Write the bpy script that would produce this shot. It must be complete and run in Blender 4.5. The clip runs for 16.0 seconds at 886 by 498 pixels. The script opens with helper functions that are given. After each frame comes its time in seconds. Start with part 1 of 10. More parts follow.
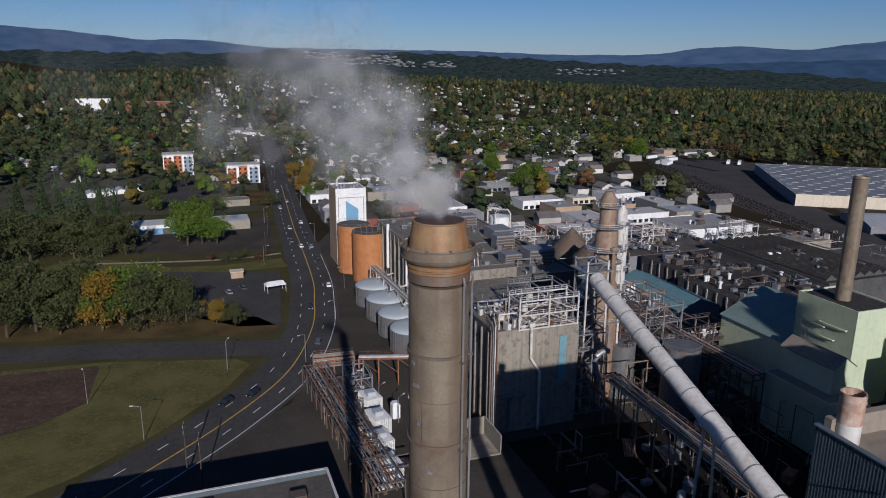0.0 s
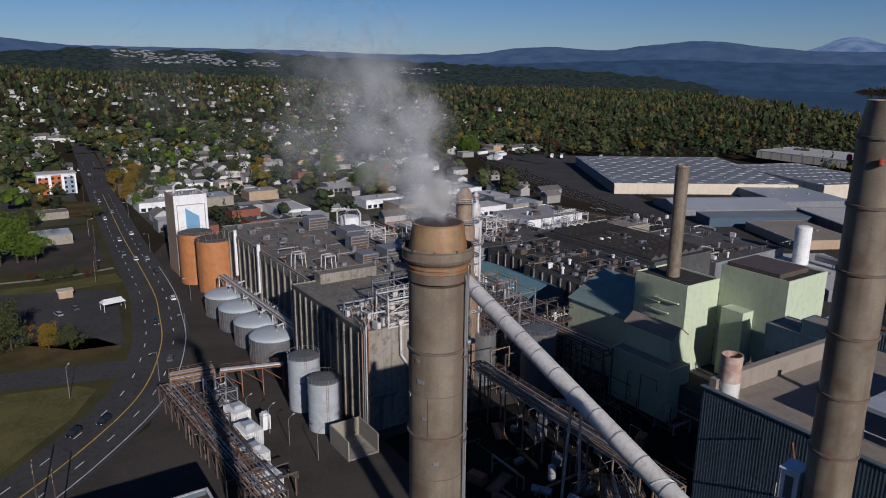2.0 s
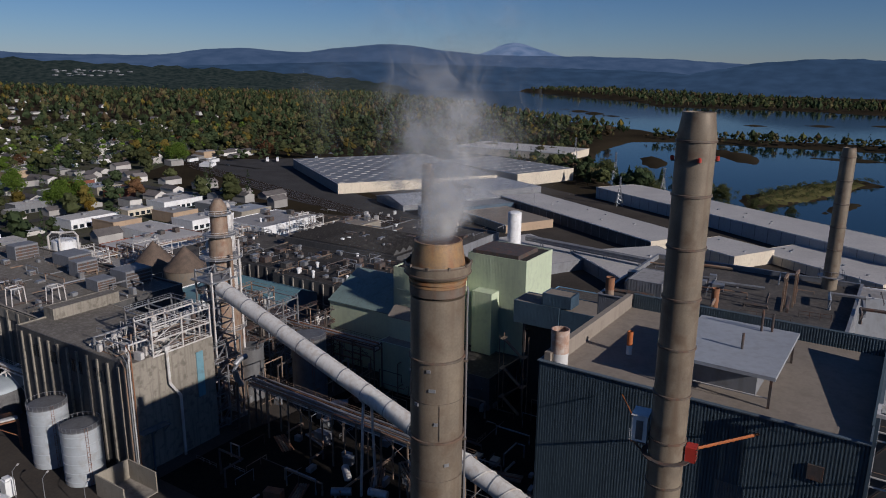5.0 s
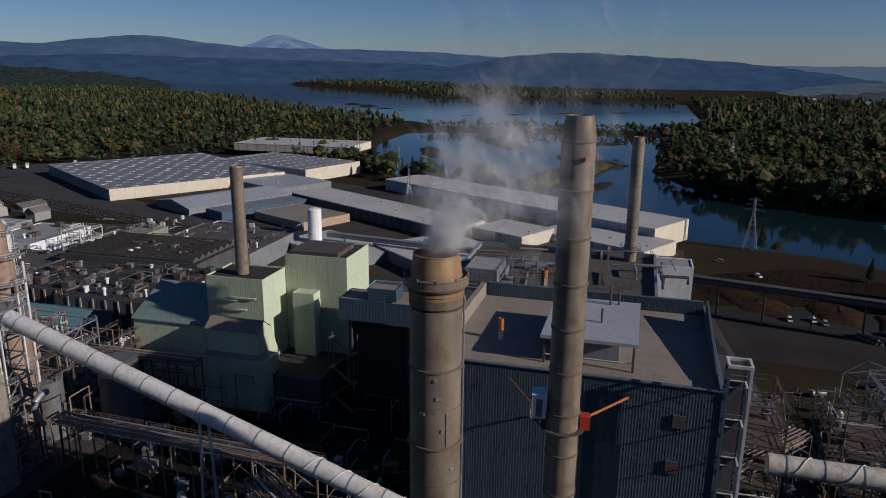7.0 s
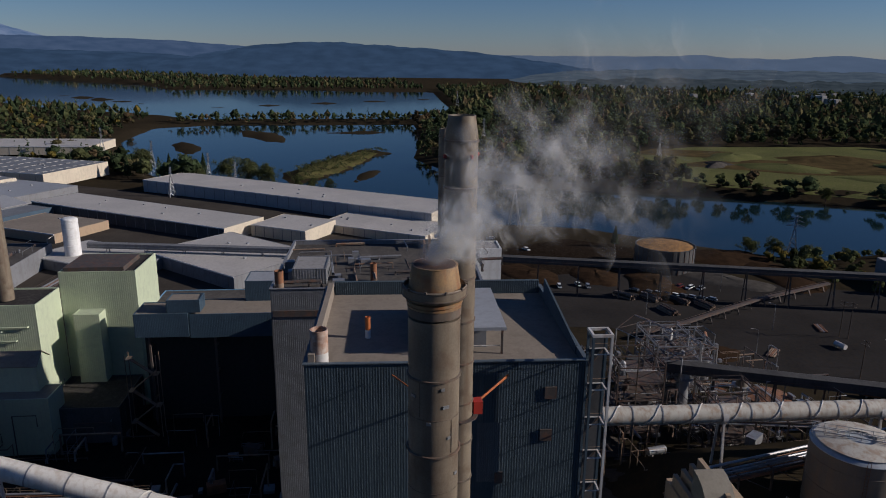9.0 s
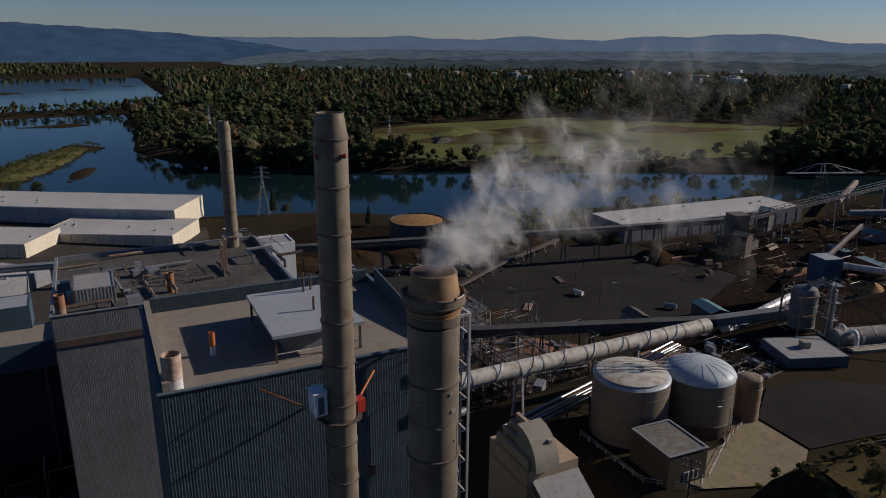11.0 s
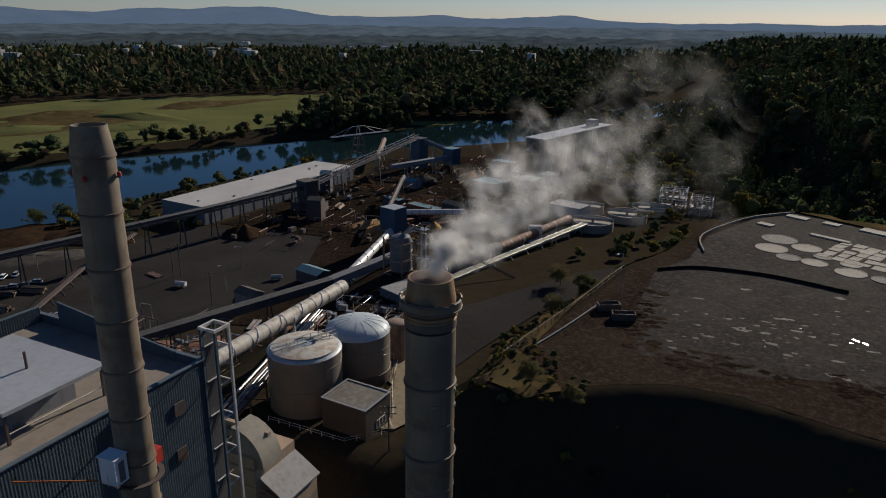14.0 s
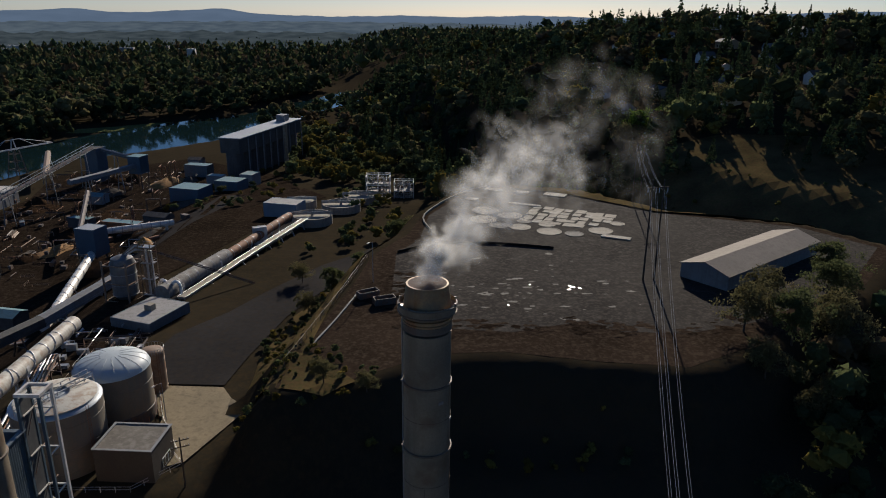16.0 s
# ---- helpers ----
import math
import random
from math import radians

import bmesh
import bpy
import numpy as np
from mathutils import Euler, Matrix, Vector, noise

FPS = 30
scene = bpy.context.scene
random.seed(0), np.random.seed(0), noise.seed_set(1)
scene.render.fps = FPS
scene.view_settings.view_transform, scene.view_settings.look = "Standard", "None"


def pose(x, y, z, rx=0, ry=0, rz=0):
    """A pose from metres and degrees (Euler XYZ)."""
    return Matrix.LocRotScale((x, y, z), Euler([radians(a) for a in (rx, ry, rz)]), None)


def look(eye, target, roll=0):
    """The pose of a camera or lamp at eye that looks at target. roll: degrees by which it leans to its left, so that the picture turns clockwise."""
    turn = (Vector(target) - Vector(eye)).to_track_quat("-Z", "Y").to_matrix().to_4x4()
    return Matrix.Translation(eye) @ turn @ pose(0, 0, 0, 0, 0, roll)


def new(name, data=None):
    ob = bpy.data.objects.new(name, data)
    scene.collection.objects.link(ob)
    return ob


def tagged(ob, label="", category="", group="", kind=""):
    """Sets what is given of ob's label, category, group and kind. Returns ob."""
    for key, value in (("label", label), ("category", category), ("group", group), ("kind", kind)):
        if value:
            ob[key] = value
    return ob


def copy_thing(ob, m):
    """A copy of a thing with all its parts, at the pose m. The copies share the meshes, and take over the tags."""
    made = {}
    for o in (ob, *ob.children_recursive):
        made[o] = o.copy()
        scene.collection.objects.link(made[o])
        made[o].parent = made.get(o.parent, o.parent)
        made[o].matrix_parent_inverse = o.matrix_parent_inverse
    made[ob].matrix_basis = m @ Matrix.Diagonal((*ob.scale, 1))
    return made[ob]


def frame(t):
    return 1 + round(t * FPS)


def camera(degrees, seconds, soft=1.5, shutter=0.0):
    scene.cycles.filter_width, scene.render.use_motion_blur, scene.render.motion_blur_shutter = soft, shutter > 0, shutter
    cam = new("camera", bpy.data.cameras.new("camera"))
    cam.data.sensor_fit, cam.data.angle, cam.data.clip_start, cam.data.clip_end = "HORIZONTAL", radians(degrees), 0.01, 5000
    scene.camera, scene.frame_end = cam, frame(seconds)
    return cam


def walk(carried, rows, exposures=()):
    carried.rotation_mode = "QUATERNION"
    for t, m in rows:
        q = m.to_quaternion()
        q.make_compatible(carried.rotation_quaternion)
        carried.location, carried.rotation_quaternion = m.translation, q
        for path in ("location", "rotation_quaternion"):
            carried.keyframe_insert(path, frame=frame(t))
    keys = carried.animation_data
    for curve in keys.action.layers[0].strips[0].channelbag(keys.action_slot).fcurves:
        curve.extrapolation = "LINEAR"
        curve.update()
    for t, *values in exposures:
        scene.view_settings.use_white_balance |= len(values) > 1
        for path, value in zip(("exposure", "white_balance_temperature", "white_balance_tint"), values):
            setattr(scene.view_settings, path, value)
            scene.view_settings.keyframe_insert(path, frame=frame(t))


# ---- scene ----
# ---- camera: a slow arc flown round the main smokestack, which stands at the origin ----
cam = camera(63.99, 16.0, 1.0)
ROWS = [  # seconds, x, y, z, yaw, pitch, roll
    (0.0, -12.49, -27.08, 88.75, -24.97, -14.58, -0.44),
    (0.5, -14.11, -26.55, 88.75, -28.23, -14.53, -0.49),
    (1.0, -15.80, -25.95, 88.83, -31.59, -14.54, -0.47),
    (1.5, -17.57, -25.26, 88.97, -35.10, -14.58, -0.46),
    (2.0, -19.40, -24.47, 89.13, -38.70, -14.54, -0.48),
    (2.5, -21.24, -23.51, 89.28, -42.46, -14.45, -0.50),
    (3.0, -23.01, -22.28, 89.40, -46.27, -14.37, -0.50),
    (5.5, -30.71, -13.41, 90.51, -66.72, -14.24, -0.60),
    (6.0, -31.88, -11.06, 90.78, -71.25, -14.32, -0.57),
    (6.5, -32.82, -8.53, 91.06, -75.82, -14.45, -0.54),
    (7.0, -33.55, -5.88, 91.35, -80.47, -14.59, -0.53),
    (7.5, -34.05, -3.11, 91.62, -85.20, -14.74, -0.55),
    (8.0, -34.26, -0.22, 91.88, -90.11, -14.87, -0.56),
    (8.5, -34.15, 2.74, 92.12, -95.08, -15.03, -0.58),
    (9.0, -33.63, 5.72, 92.35, -100.17, -15.23, -0.60),
    (11.5, -26.68, 20.59, 93.70, -128.42, -16.80, -0.32),
    (12.0, -24.37, 23.27, 93.98, -134.53, -17.11, -0.30),
    (12.5, -21.69, 25.74, 94.25, -140.71, -17.44, -0.35),
    (13.0, -18.73, 27.97, 94.49, -146.97, -17.75, -0.49),
    (13.5, -15.53, 29.98, 94.74, -153.42, -18.00, -0.64),
    (14.0, -12.11, 31.78, 94.98, -159.92, -18.20, -0.72),
    (14.5, -8.52, 33.31, 95.25, -166.47, -18.31, -0.70),
    (15.0, -4.75, 34.52, 95.57, -173.08, -18.37, -0.65),
    (15.5, -0.84, 35.39, 95.91, -179.65, -18.42, -0.57),
    (16.0, 3.19, 35.94, 96.27, -186.21, -18.44, -0.55),
]
EXPOSURES = [(0, -0.05, 5300, 16), (5.5, -0.13, 5480, 16), (9, -0.13, 5600, 16), (11.5, -0.06, 5850, 14), (12.5, 0.0, 5900, 13), (14.3, 0.2, 5950, 11), (15, 0.6, 6200, 22), (15.5, 0.42, 6000, 15), (16, 0.33, 5900, 11)]
walk(cam, [(t, pose(x, y, z, 90 + pitch, roll, yaw)) for t, x, y, z, yaw, pitch, roll in ROWS], EXPOSURES)

# ---- daylight: a low autumn sun in the south and a clear sky ----
SUN_ELEVATION = 22.5
SUN_X, SUN_Y = -0.265, -0.964          # towards the sun, on the ground
world = bpy.data.worlds.new("sky")
scene.world = world
world.use_nodes = True
wn = world.node_tree
sky = wn.nodes.new("ShaderNodeTexSky")
sky.sky_type, sky.sun_disc = "NISHITA", False
sky.sun_elevation = radians(SUN_ELEVATION)
sky.sun_rotation = math.atan2(SUN_X, SUN_Y)
sky.air_density, sky.dust_density, sky.ozone_density = 1.0, 0.1, 7.0
tint = wn.nodes.new("ShaderNodeMix")        # autumn air, a little less green than the model's
tint.data_type, tint.blend_type = "RGBA", "MULTIPLY"
tint.inputs[0].default_value, tint.inputs[7].default_value = 1.0, (1.0, 0.975, 1.01, 1)
wn.links.new(sky.outputs[0], tint.inputs[6])
haze, hz, up = wn.nodes.new("ShaderNodeMix"), wn.nodes.new("ShaderNodeMapRange"), wn.nodes.new("ShaderNodeSeparateXYZ")   # pale ground haze all round the horizon
haze.data_type, haze.blend_type = "RGBA", "MULTIPLY"
haze.inputs[7].default_value = (1.42, 1.36, 1.30, 1)
hz.inputs[1].default_value, hz.inputs[2].default_value, hz.inputs[3].default_value, hz.inputs[4].default_value = 0.0, 0.16, 1.0, 0.0
wn.links.new(wn.nodes.new("ShaderNodeTexCoord").outputs["Generated"], up.inputs[0])
wn.links.new(up.outputs[2], hz.inputs[0])
wn.links.new(hz.outputs[0], haze.inputs[0])
wn.links.new(tint.outputs[2], haze.inputs[6])
wn.links.new(haze.outputs[2], wn.nodes["Background"].inputs[0])
wn.nodes["Background"].inputs[1].default_value = 0.042
sun = new("sun", bpy.data.lights.new("sun", "SUN"))
sun.data.energy, sun.data.angle, sun.data.color = 4.5, radians(0.55), (1.0, 0.86, 0.67)
ce = math.cos(radians(SUN_ELEVATION))
sun.matrix_world = look((0, 0, 200), (-SUN_X * ce * 10, -SUN_Y * ce * 10, 200 - math.sin(radians(SUN_ELEVATION)) * 10))
scene.cycles.transparent_max_bounces = 128
# ---- materials ----
def mat(name, a, b=None, rough=0.7, metal=0.0, big=0.15, fine=3.0, bump=0.15, streak=None, streak_amount=0.5, spec=0.4, per_object=0.0, stretch=(1, 1, 1), bumpdist=0.03, island=0.0, trans=0.0, tone=0.0):
    """Two-tone surface: broad blotches and fine grain between colours a and b, optional streaks running down in a third colour."""
    m = bpy.data.materials.new(name)
    m.use_nodes = True
    nt = m.node_tree
    n, ln = nt.nodes, nt.links
    p = n["Principled BSDF"]
    b = b or tuple(c * 0.72 for c in a)
    tc = n.new("ShaderNodeTexCoord")
    mp = n.new("ShaderNodeMapping")
    mp.inputs["Scale"].default_value = stretch
    ln.new(tc.outputs["Object"], mp.inputs[0])
    def noise_tex(scale, detail=4.0, vec=None):
        t = n.new("ShaderNodeTexNoise")
        t.inputs["Scale"].default_value, t.inputs["Detail"].default_value = scale, detail
        ln.new(vec or mp.outputs[0], t.inputs["Vector"])
        return t.outputs[0]
    def math_node(op, x, y):
        q = n.new("ShaderNodeMath")
        q.operation = op
        for i, v in enumerate((x, y)):
            if isinstance(v, (int, float)):
                q.inputs[i].default_value = v
            else:
                ln.new(v, q.inputs[i])
        return q.outputs[0]
    def mix(f, c1, c2):
        q = n.new("ShaderNodeMix")
        q.data_type = "RGBA"
        ln.new(f, q.inputs[0])
        for i, c in ((6, c1), (7, c2)):
            if isinstance(c, tuple):
                q.inputs[i].default_value = (*c, 1)
            else:
                ln.new(c, q.inputs[i])
        return q.outputs[2]
    def steps(f, lo, hi):
        q = n.new("ShaderNodeMapRange")
        ln.new(f, q.inputs[0])
        q.inputs[1].default_value, q.inputs[2].default_value = lo, hi
        return q.outputs[0]
    blot, grain = noise_tex(big), noise_tex(fine)
    f = math_node("ADD", math_node("MULTIPLY", steps(blot, 0.35, 0.65), 0.65), math_node("MULTIPLY", steps(grain, 0.3, 0.7), 0.35))
    col = mix(f, a, b)
    if streak:
        mp2 = n.new("ShaderNodeMapping")
        mp2.inputs["Scale"].default_value = (1.3, 1.3, 0.09)
        ln.new(tc.outputs["Object"], mp2.inputs[0])
        s = math_node("MULTIPLY", steps(noise_tex(1.0, 5.0, mp2.outputs[0]), 0.5, 0.72), streak_amount)
        s2 = math_node("MULTIPLY", steps(noise_tex(0.6, 6.0), 0.52, 0.66), streak_amount)
        col = mix(math_node("MAXIMUM", s, s2), col, streak)
    if per_object or island:
        src = n.new("ShaderNodeObjectInfo").outputs["Random"] if per_object else n.new("ShaderNodeNewGeometry").outputs["Random Per Island"]
        hsv = n.new("ShaderNodeHueSaturation")
        k = per_object or island
        ln.new(math_node("ADD", math_node("MULTIPLY", src, 2 * k), 1 - k), hsv.inputs["Value"])
        ln.new(col, hsv.inputs["Color"])
        col = hsv.outputs[0]
    if tone:                                # each tree of a joined wood has its own shade of the colour
        at = n.new("ShaderNodeAttribute")
        at.attribute_name = "tone"
        hsv = n.new("ShaderNodeHueSaturation")
        ln.new(math_node("ADD", math_node("MULTIPLY", at.outputs["Fac"], 2 * tone), 1 - tone), hsv.inputs["Value"])
        ln.new(col, hsv.inputs["Color"])
        col = hsv.outputs[0]
    ln.new(col, p.inputs["Base Color"])
    p.inputs["Metallic"].default_value = metal
    p.inputs["Specular IOR Level"].default_value = spec
    ln.new(math_node("ADD", math_node("MULTIPLY", grain, 0.25), rough - 0.12), p.inputs["Roughness"])
    if bump:
        bn = n.new("ShaderNodeBump")
        bn.inputs["Strength"].default_value, bn.inputs["Distance"].default_value = bump, bumpdist
        ln.new(grain, bn.inputs["Height"])
        ln.new(bn.outputs[0], p.inputs["Normal"])
    if trans:
        tr = n.new("ShaderNodeBsdfTranslucent")
        ln.new(col, tr.inputs[0])
        mx = n.new("ShaderNodeMixShader")
        mx.inputs[0].default_value = trans
        ln.new(p.outputs[0], mx.inputs[1])
        ln.new(tr.outputs[0], mx.inputs[2])
        ln.new(mx.outputs[0], n["Material Output"].inputs[0])
    return m


RUST = (0.20, 0.075, 0.03)
STACK = mat("weathered_stack_steel", (0.27, 0.222, 0.158), (0.165, 0.135, 0.10), 0.5, 0.2, 0.55, 9, 0.15, (0.115, 0.07, 0.042), 0.55)
STACK_RUST = mat("rusty_stack_cap", (0.36, 0.225, 0.10), (0.19, 0.14, 0.092), 0.55, 0.15, 1.6, 10, 0.25, (0.27, 0.10, 0.032), 0.8)
STACK_DARK = mat("sooty_steel", (0.05, 0.035, 0.03), (0.09, 0.04, 0.025), 0.9, 0, 1.5, 8)
SEAM = mat("ring_steel", (0.17, 0.14, 0.11), (0.10, 0.08, 0.06), 0.6, 0.1, 1.0, 9, 0.1, RUST, 0.4)
BLUE = mat("blue_siding", (0.082, 0.112, 0.132), (0.064, 0.090, 0.110), 0.75, 0, 0.1, 2, 0.03, (0.045, 0.062, 0.078), 0.35, spec=0.15)
STEELBLUE = mat("bright_blue_siding", (0.062, 0.104, 0.146), (0.048, 0.082, 0.118), 0.55, 0, 0.1, 2, 0.03, (0.04, 0.06, 0.09), 0.35)
BLUEGREY = mat("grey_blue_siding", (0.11, 0.14, 0.165), (0.085, 0.11, 0.13), 0.55, 0, 0.1, 2, 0.03, (0.05, 0.06, 0.07), 0.35)
GREYSIDE = mat("grey_siding", (0.22, 0.225, 0.235), (0.17, 0.175, 0.185), 0.6, 0, 0.1, 2, 0.03, (0.10, 0.09, 0.08), 0.35)
MINT = mat("pale_green_siding", (0.53, 0.59, 0.41), (0.47, 0.53, 0.37), 0.55, 0, 0.1, 2, 0.03, (0.30, 0.33, 0.27), 0.25)
TEAL = mat("teal_roofing", (0.14, 0.25, 0.27), (0.11, 0.20, 0.22), 0.5, 0, 0.1, 2, 0.05, (0.09, 0.11, 0.11), 0.4)
WHITE = mat("white_paint", (0.78, 0.78, 0.76), (0.68, 0.68, 0.67), 0.5, 0, 0.2, 3, 0.05, (0.42, 0.39, 0.34), 0.3)
CREAM = mat("cream_wall", (0.62, 0.55, 0.42), (0.55, 0.48, 0.37), 0.7, 0, 0.1, 2, 0.08, (0.34, 0.29, 0.22), 0.3)
TAN = mat("tan_wall", (0.42, 0.31, 0.20), (0.36, 0.26, 0.17), 0.7, 0, 0.1, 2, 0.08, (0.22, 0.17, 0.12), 0.3)
LIGHTBLUE = mat("light_blue_panel", (0.18, 0.34, 0.50), (0.15, 0.29, 0.43), 0.5, 0, 0.2, 2, 0.03)
ORANGE = mat("orange_tank_paint", (0.46, 0.195, 0.065), (0.37, 0.155, 0.055), 0.6, 0, 0.3, 4, 0.05, (0.26, 0.10, 0.04), 0.4)
CONCRETE = mat("concrete", (0.34, 0.31, 0.26), (0.26, 0.235, 0.20), 0.85, 0, 0.12, 3, 0.25, (0.13, 0.11, 0.09), 0.5, spec=0.15)
CONC_LIGHT = mat("light_concrete", (0.33, 0.30, 0.24), (0.25, 0.225, 0.18), 0.85, 0, 0.15, 3, 0.2, (0.20, 0.17, 0.13), 0.35, spec=0.15)
PUMPWALL = mat("brown_weathered_wall", (0.092, 0.078, 0.062), (0.065, 0.055, 0.045), 0.85, 0, 0.15, 3, 0.1, (0.07, 0.06, 0.05), 0.5, spec=0.15)
STAINED = mat("stained_concrete_wall", (0.30, 0.272, 0.222), (0.215, 0.195, 0.16), 0.9, 0, 0.1, 2, 0.2, (0.085, 0.075, 0.062), 0.55, spec=0.15)
PAD = mat("sandy_concrete_paving", (0.27, 0.22, 0.14), (0.19, 0.155, 0.10), 0.9, 0, 0.12, 2, 0.15, (0.12, 0.095, 0.065), 0.5, spec=0.1)
MINTROOF = mat("faded_green_roofing", (0.20, 0.27, 0.25), (0.15, 0.205, 0.19), 0.6, 0, 0.1, 2, 0.05, (0.10, 0.11, 0.10), 0.4)
AQUA = mat("faded_aqua_panel", (0.17, 0.31, 0.36), (0.13, 0.25, 0.30), 0.6, 0, 0.2, 2, 0.03, (0.10, 0.13, 0.13), 0.4)
CLAD = mat("grey_blue_cladding", (0.25, 0.30, 0.36), (0.20, 0.25, 0.30), 0.6, 0, 0.2, 2, 0.03)
TOWNGROUND = mat("town_lots_and_gardens", (0.105, 0.097, 0.082), (0.050, 0.052, 0.030), 0.95, 0, 0.035, 0.5, 0.2, (0.075, 0.08, 0.03), 0.6, spec=0)
ROOF_WORN = mat("worn_felt_roof", (0.185, 0.168, 0.142), (0.12, 0.108, 0.092), 0.9, 0, 0.1, 1.6, 0.15, (0.30, 0.28, 0.25), 0.45, spec=0.1)
YARDSOIL = mat("dark_mulchy_yard", (0.025, 0.018, 0.013), (0.011, 0.008, 0.006), 0.95, 0, 0.05, 0.7, 0.4, (0.065, 0.05, 0.036), 0.45, spec=0, bumpdist=0.15)
KILNGREY = mat("dusty_kiln_shell", (0.30, 0.285, 0.26), (0.22, 0.21, 0.19), 0.85, 0, 0.4, 4, 0.05, (0.14, 0.10, 0.07), 0.4, spec=0.15)
ROOF_TAR = mat("black_tar_roof", (0.052, 0.048, 0.044), (0.028, 0.026, 0.025), 0.9, 0, 0.12, 2.0, 0.2, (0.12, 0.11, 0.10), 0.35, spec=0.12)
FLAKED = mat("rust_through_white_paint", (0.34, 0.165, 0.08), (0.52, 0.46, 0.40), 0.7, 0, 0.9, 6, 0.15, (0.18, 0.07, 0.035), 0.7)
VERGE = mat("rough_roadside_grass", (0.082, 0.074, 0.030), (0.044, 0.044, 0.021), 0.95, 0, 0.06, 1.2, 0.3, (0.075, 0.06, 0.04), 0.5, spec=0)
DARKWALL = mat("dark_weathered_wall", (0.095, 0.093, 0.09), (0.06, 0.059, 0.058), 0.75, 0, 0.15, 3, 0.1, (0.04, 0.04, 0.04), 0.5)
ROOF_DARK = mat("tar_roof", (0.105, 0.096, 0.085), (0.058, 0.053, 0.048), 0.8, 0, 0.12, 2.5, 0.2, (0.17, 0.15, 0.13), 0.4, spec=0.15)
ROOF_GREY = mat("grey_membrane_roof", (0.33, 0.32, 0.31), (0.27, 0.26, 0.25), 0.7, 0, 0.08, 2, 0.1, (0.15, 0.13, 0.12), 0.4, spec=0.15)
ROOF_TAN = mat("tan_gravel_roof", (0.28, 0.24, 0.195), (0.22, 0.19, 0.155), 0.85, 0, 0.1, 3, 0.15, (0.17, 0.14, 0.11), 0.4, spec=0.15)
ROOF_WHITE = mat("white_membrane_roof", (0.53, 0.50, 0.455), (0.42, 0.40, 0.37), 0.6, 0, 0.06, 1.5, 0.08, (0.30, 0.28, 0.26), 0.35)
ROOF_LIGHT = mat("pale_metal_roof", (0.40, 0.415, 0.43), (0.32, 0.33, 0.345), 0.5, 0.1, 0.06, 1.5, 0.06, (0.25, 0.24, 0.23), 0.35)
ROOF_METAL = mat("grey_metal_roof", (0.23, 0.24, 0.25), (0.17, 0.178, 0.186), 0.6, 0.1, 0.08, 1.5, 0.06, (0.13, 0.125, 0.12), 0.4)
DOME = mat("pale_blue_dome_paint", (0.455, 0.50, 0.515), (0.38, 0.425, 0.447), 0.5, 0, 0.3, 4, 0.04, (0.40, 0.42, 0.42), 0.35)
STEEL = mat("galvanised_steel", (0.36, 0.37, 0.38), (0.26, 0.27, 0.28), 0.45, 0.5, 0.5, 6, 0.05, (0.19, 0.12, 0.08), 0.35)
STEEL_WHITE = mat("painted_white_steel", (0.62, 0.61, 0.58), (0.48, 0.46, 0.43), 0.5, 0, 0.5, 5, 0.05, (0.28, 0.17, 0.10), 0.4)
STEEL_DARK = mat("dark_steelwork", (0.10, 0.085, 0.075), (0.065, 0.055, 0.05), 0.65, 0.1, 0.7, 6, 0.1, RUST, 0.4)
STEEL_TAN = mat("tan_steelwork", (0.30, 0.22, 0.15), (0.20, 0.15, 0.11), 0.65, 0.1, 0.7, 6, 0.1, RUST, 0.5)
RUSTY = mat("rusted_steel", (0.30, 0.135, 0.062), (0.17, 0.085, 0.05), 0.8, 0.1, 0.5, 5, 0.2, (0.10, 0.06, 0.05), 0.5)
RUST_WHITE = mat("white_paint_flaking_to_rust", (0.58, 0.55, 0.47), (0.46, 0.43, 0.36), 0.6, 0, 0.6, 5, 0.15, (0.30, 0.17, 0.085), 0.55)
TUBE = mat("white_conveyor_tube", (0.70, 0.68, 0.63), (0.58, 0.56, 0.52), 0.45, 0.1, 0.25, 4, 0.04, (0.36, 0.27, 0.18), 0.4)
TANKGREY = mat("grey_tank_steel", (0.19, 0.19, 0.19), (0.135, 0.135, 0.135), 0.5, 0.25, 0.3, 4, 0.06, (0.10, 0.09, 0.08), 0.45)
TANKWHITE = mat("pale_tank_steel", (0.44, 0.47, 0.49), (0.36, 0.385, 0.40), 0.45, 0.1, 0.3, 4, 0.04, (0.32, 0.30, 0.27), 0.35)
TANKTAN = mat("buff_tank_paint", (0.172, 0.150, 0.119), (0.134, 0.117, 0.093), 0.6, 0, 0.25, 4, 0.05, (0.22, 0.15, 0.09), 0.45)
BROWNCONE = mat("brown_cone_roof", (0.15, 0.105, 0.075), (0.10, 0.075, 0.055), 0.75, 0, 0.3, 4, 0.1, (0.06, 0.05, 0.04), 0.4)
ASPHALT = mat("asphalt", (0.080, 0.077, 0.075), (0.056, 0.054, 0.053), 0.95, 0, 0.05, 2.5, 0.2, (0.024, 0.023, 0.022), 0.4, spec=0.02)
WORN = mat("worn_patched_asphalt", (0.047, 0.044, 0.042), (0.028, 0.0265, 0.026), 0.95, 0, 0.045, 0.8, 0.2, (0.044, 0.035, 0.026), 0.5, spec=0)
LOTTOP = mat("damp_worn_asphalt", (0.042, 0.037, 0.032), (0.022, 0.019, 0.017), 0.9, 0, 0.045, 0.35, 0.04, (0.078, 0.066, 0.055), 0.6, spec=0.02)
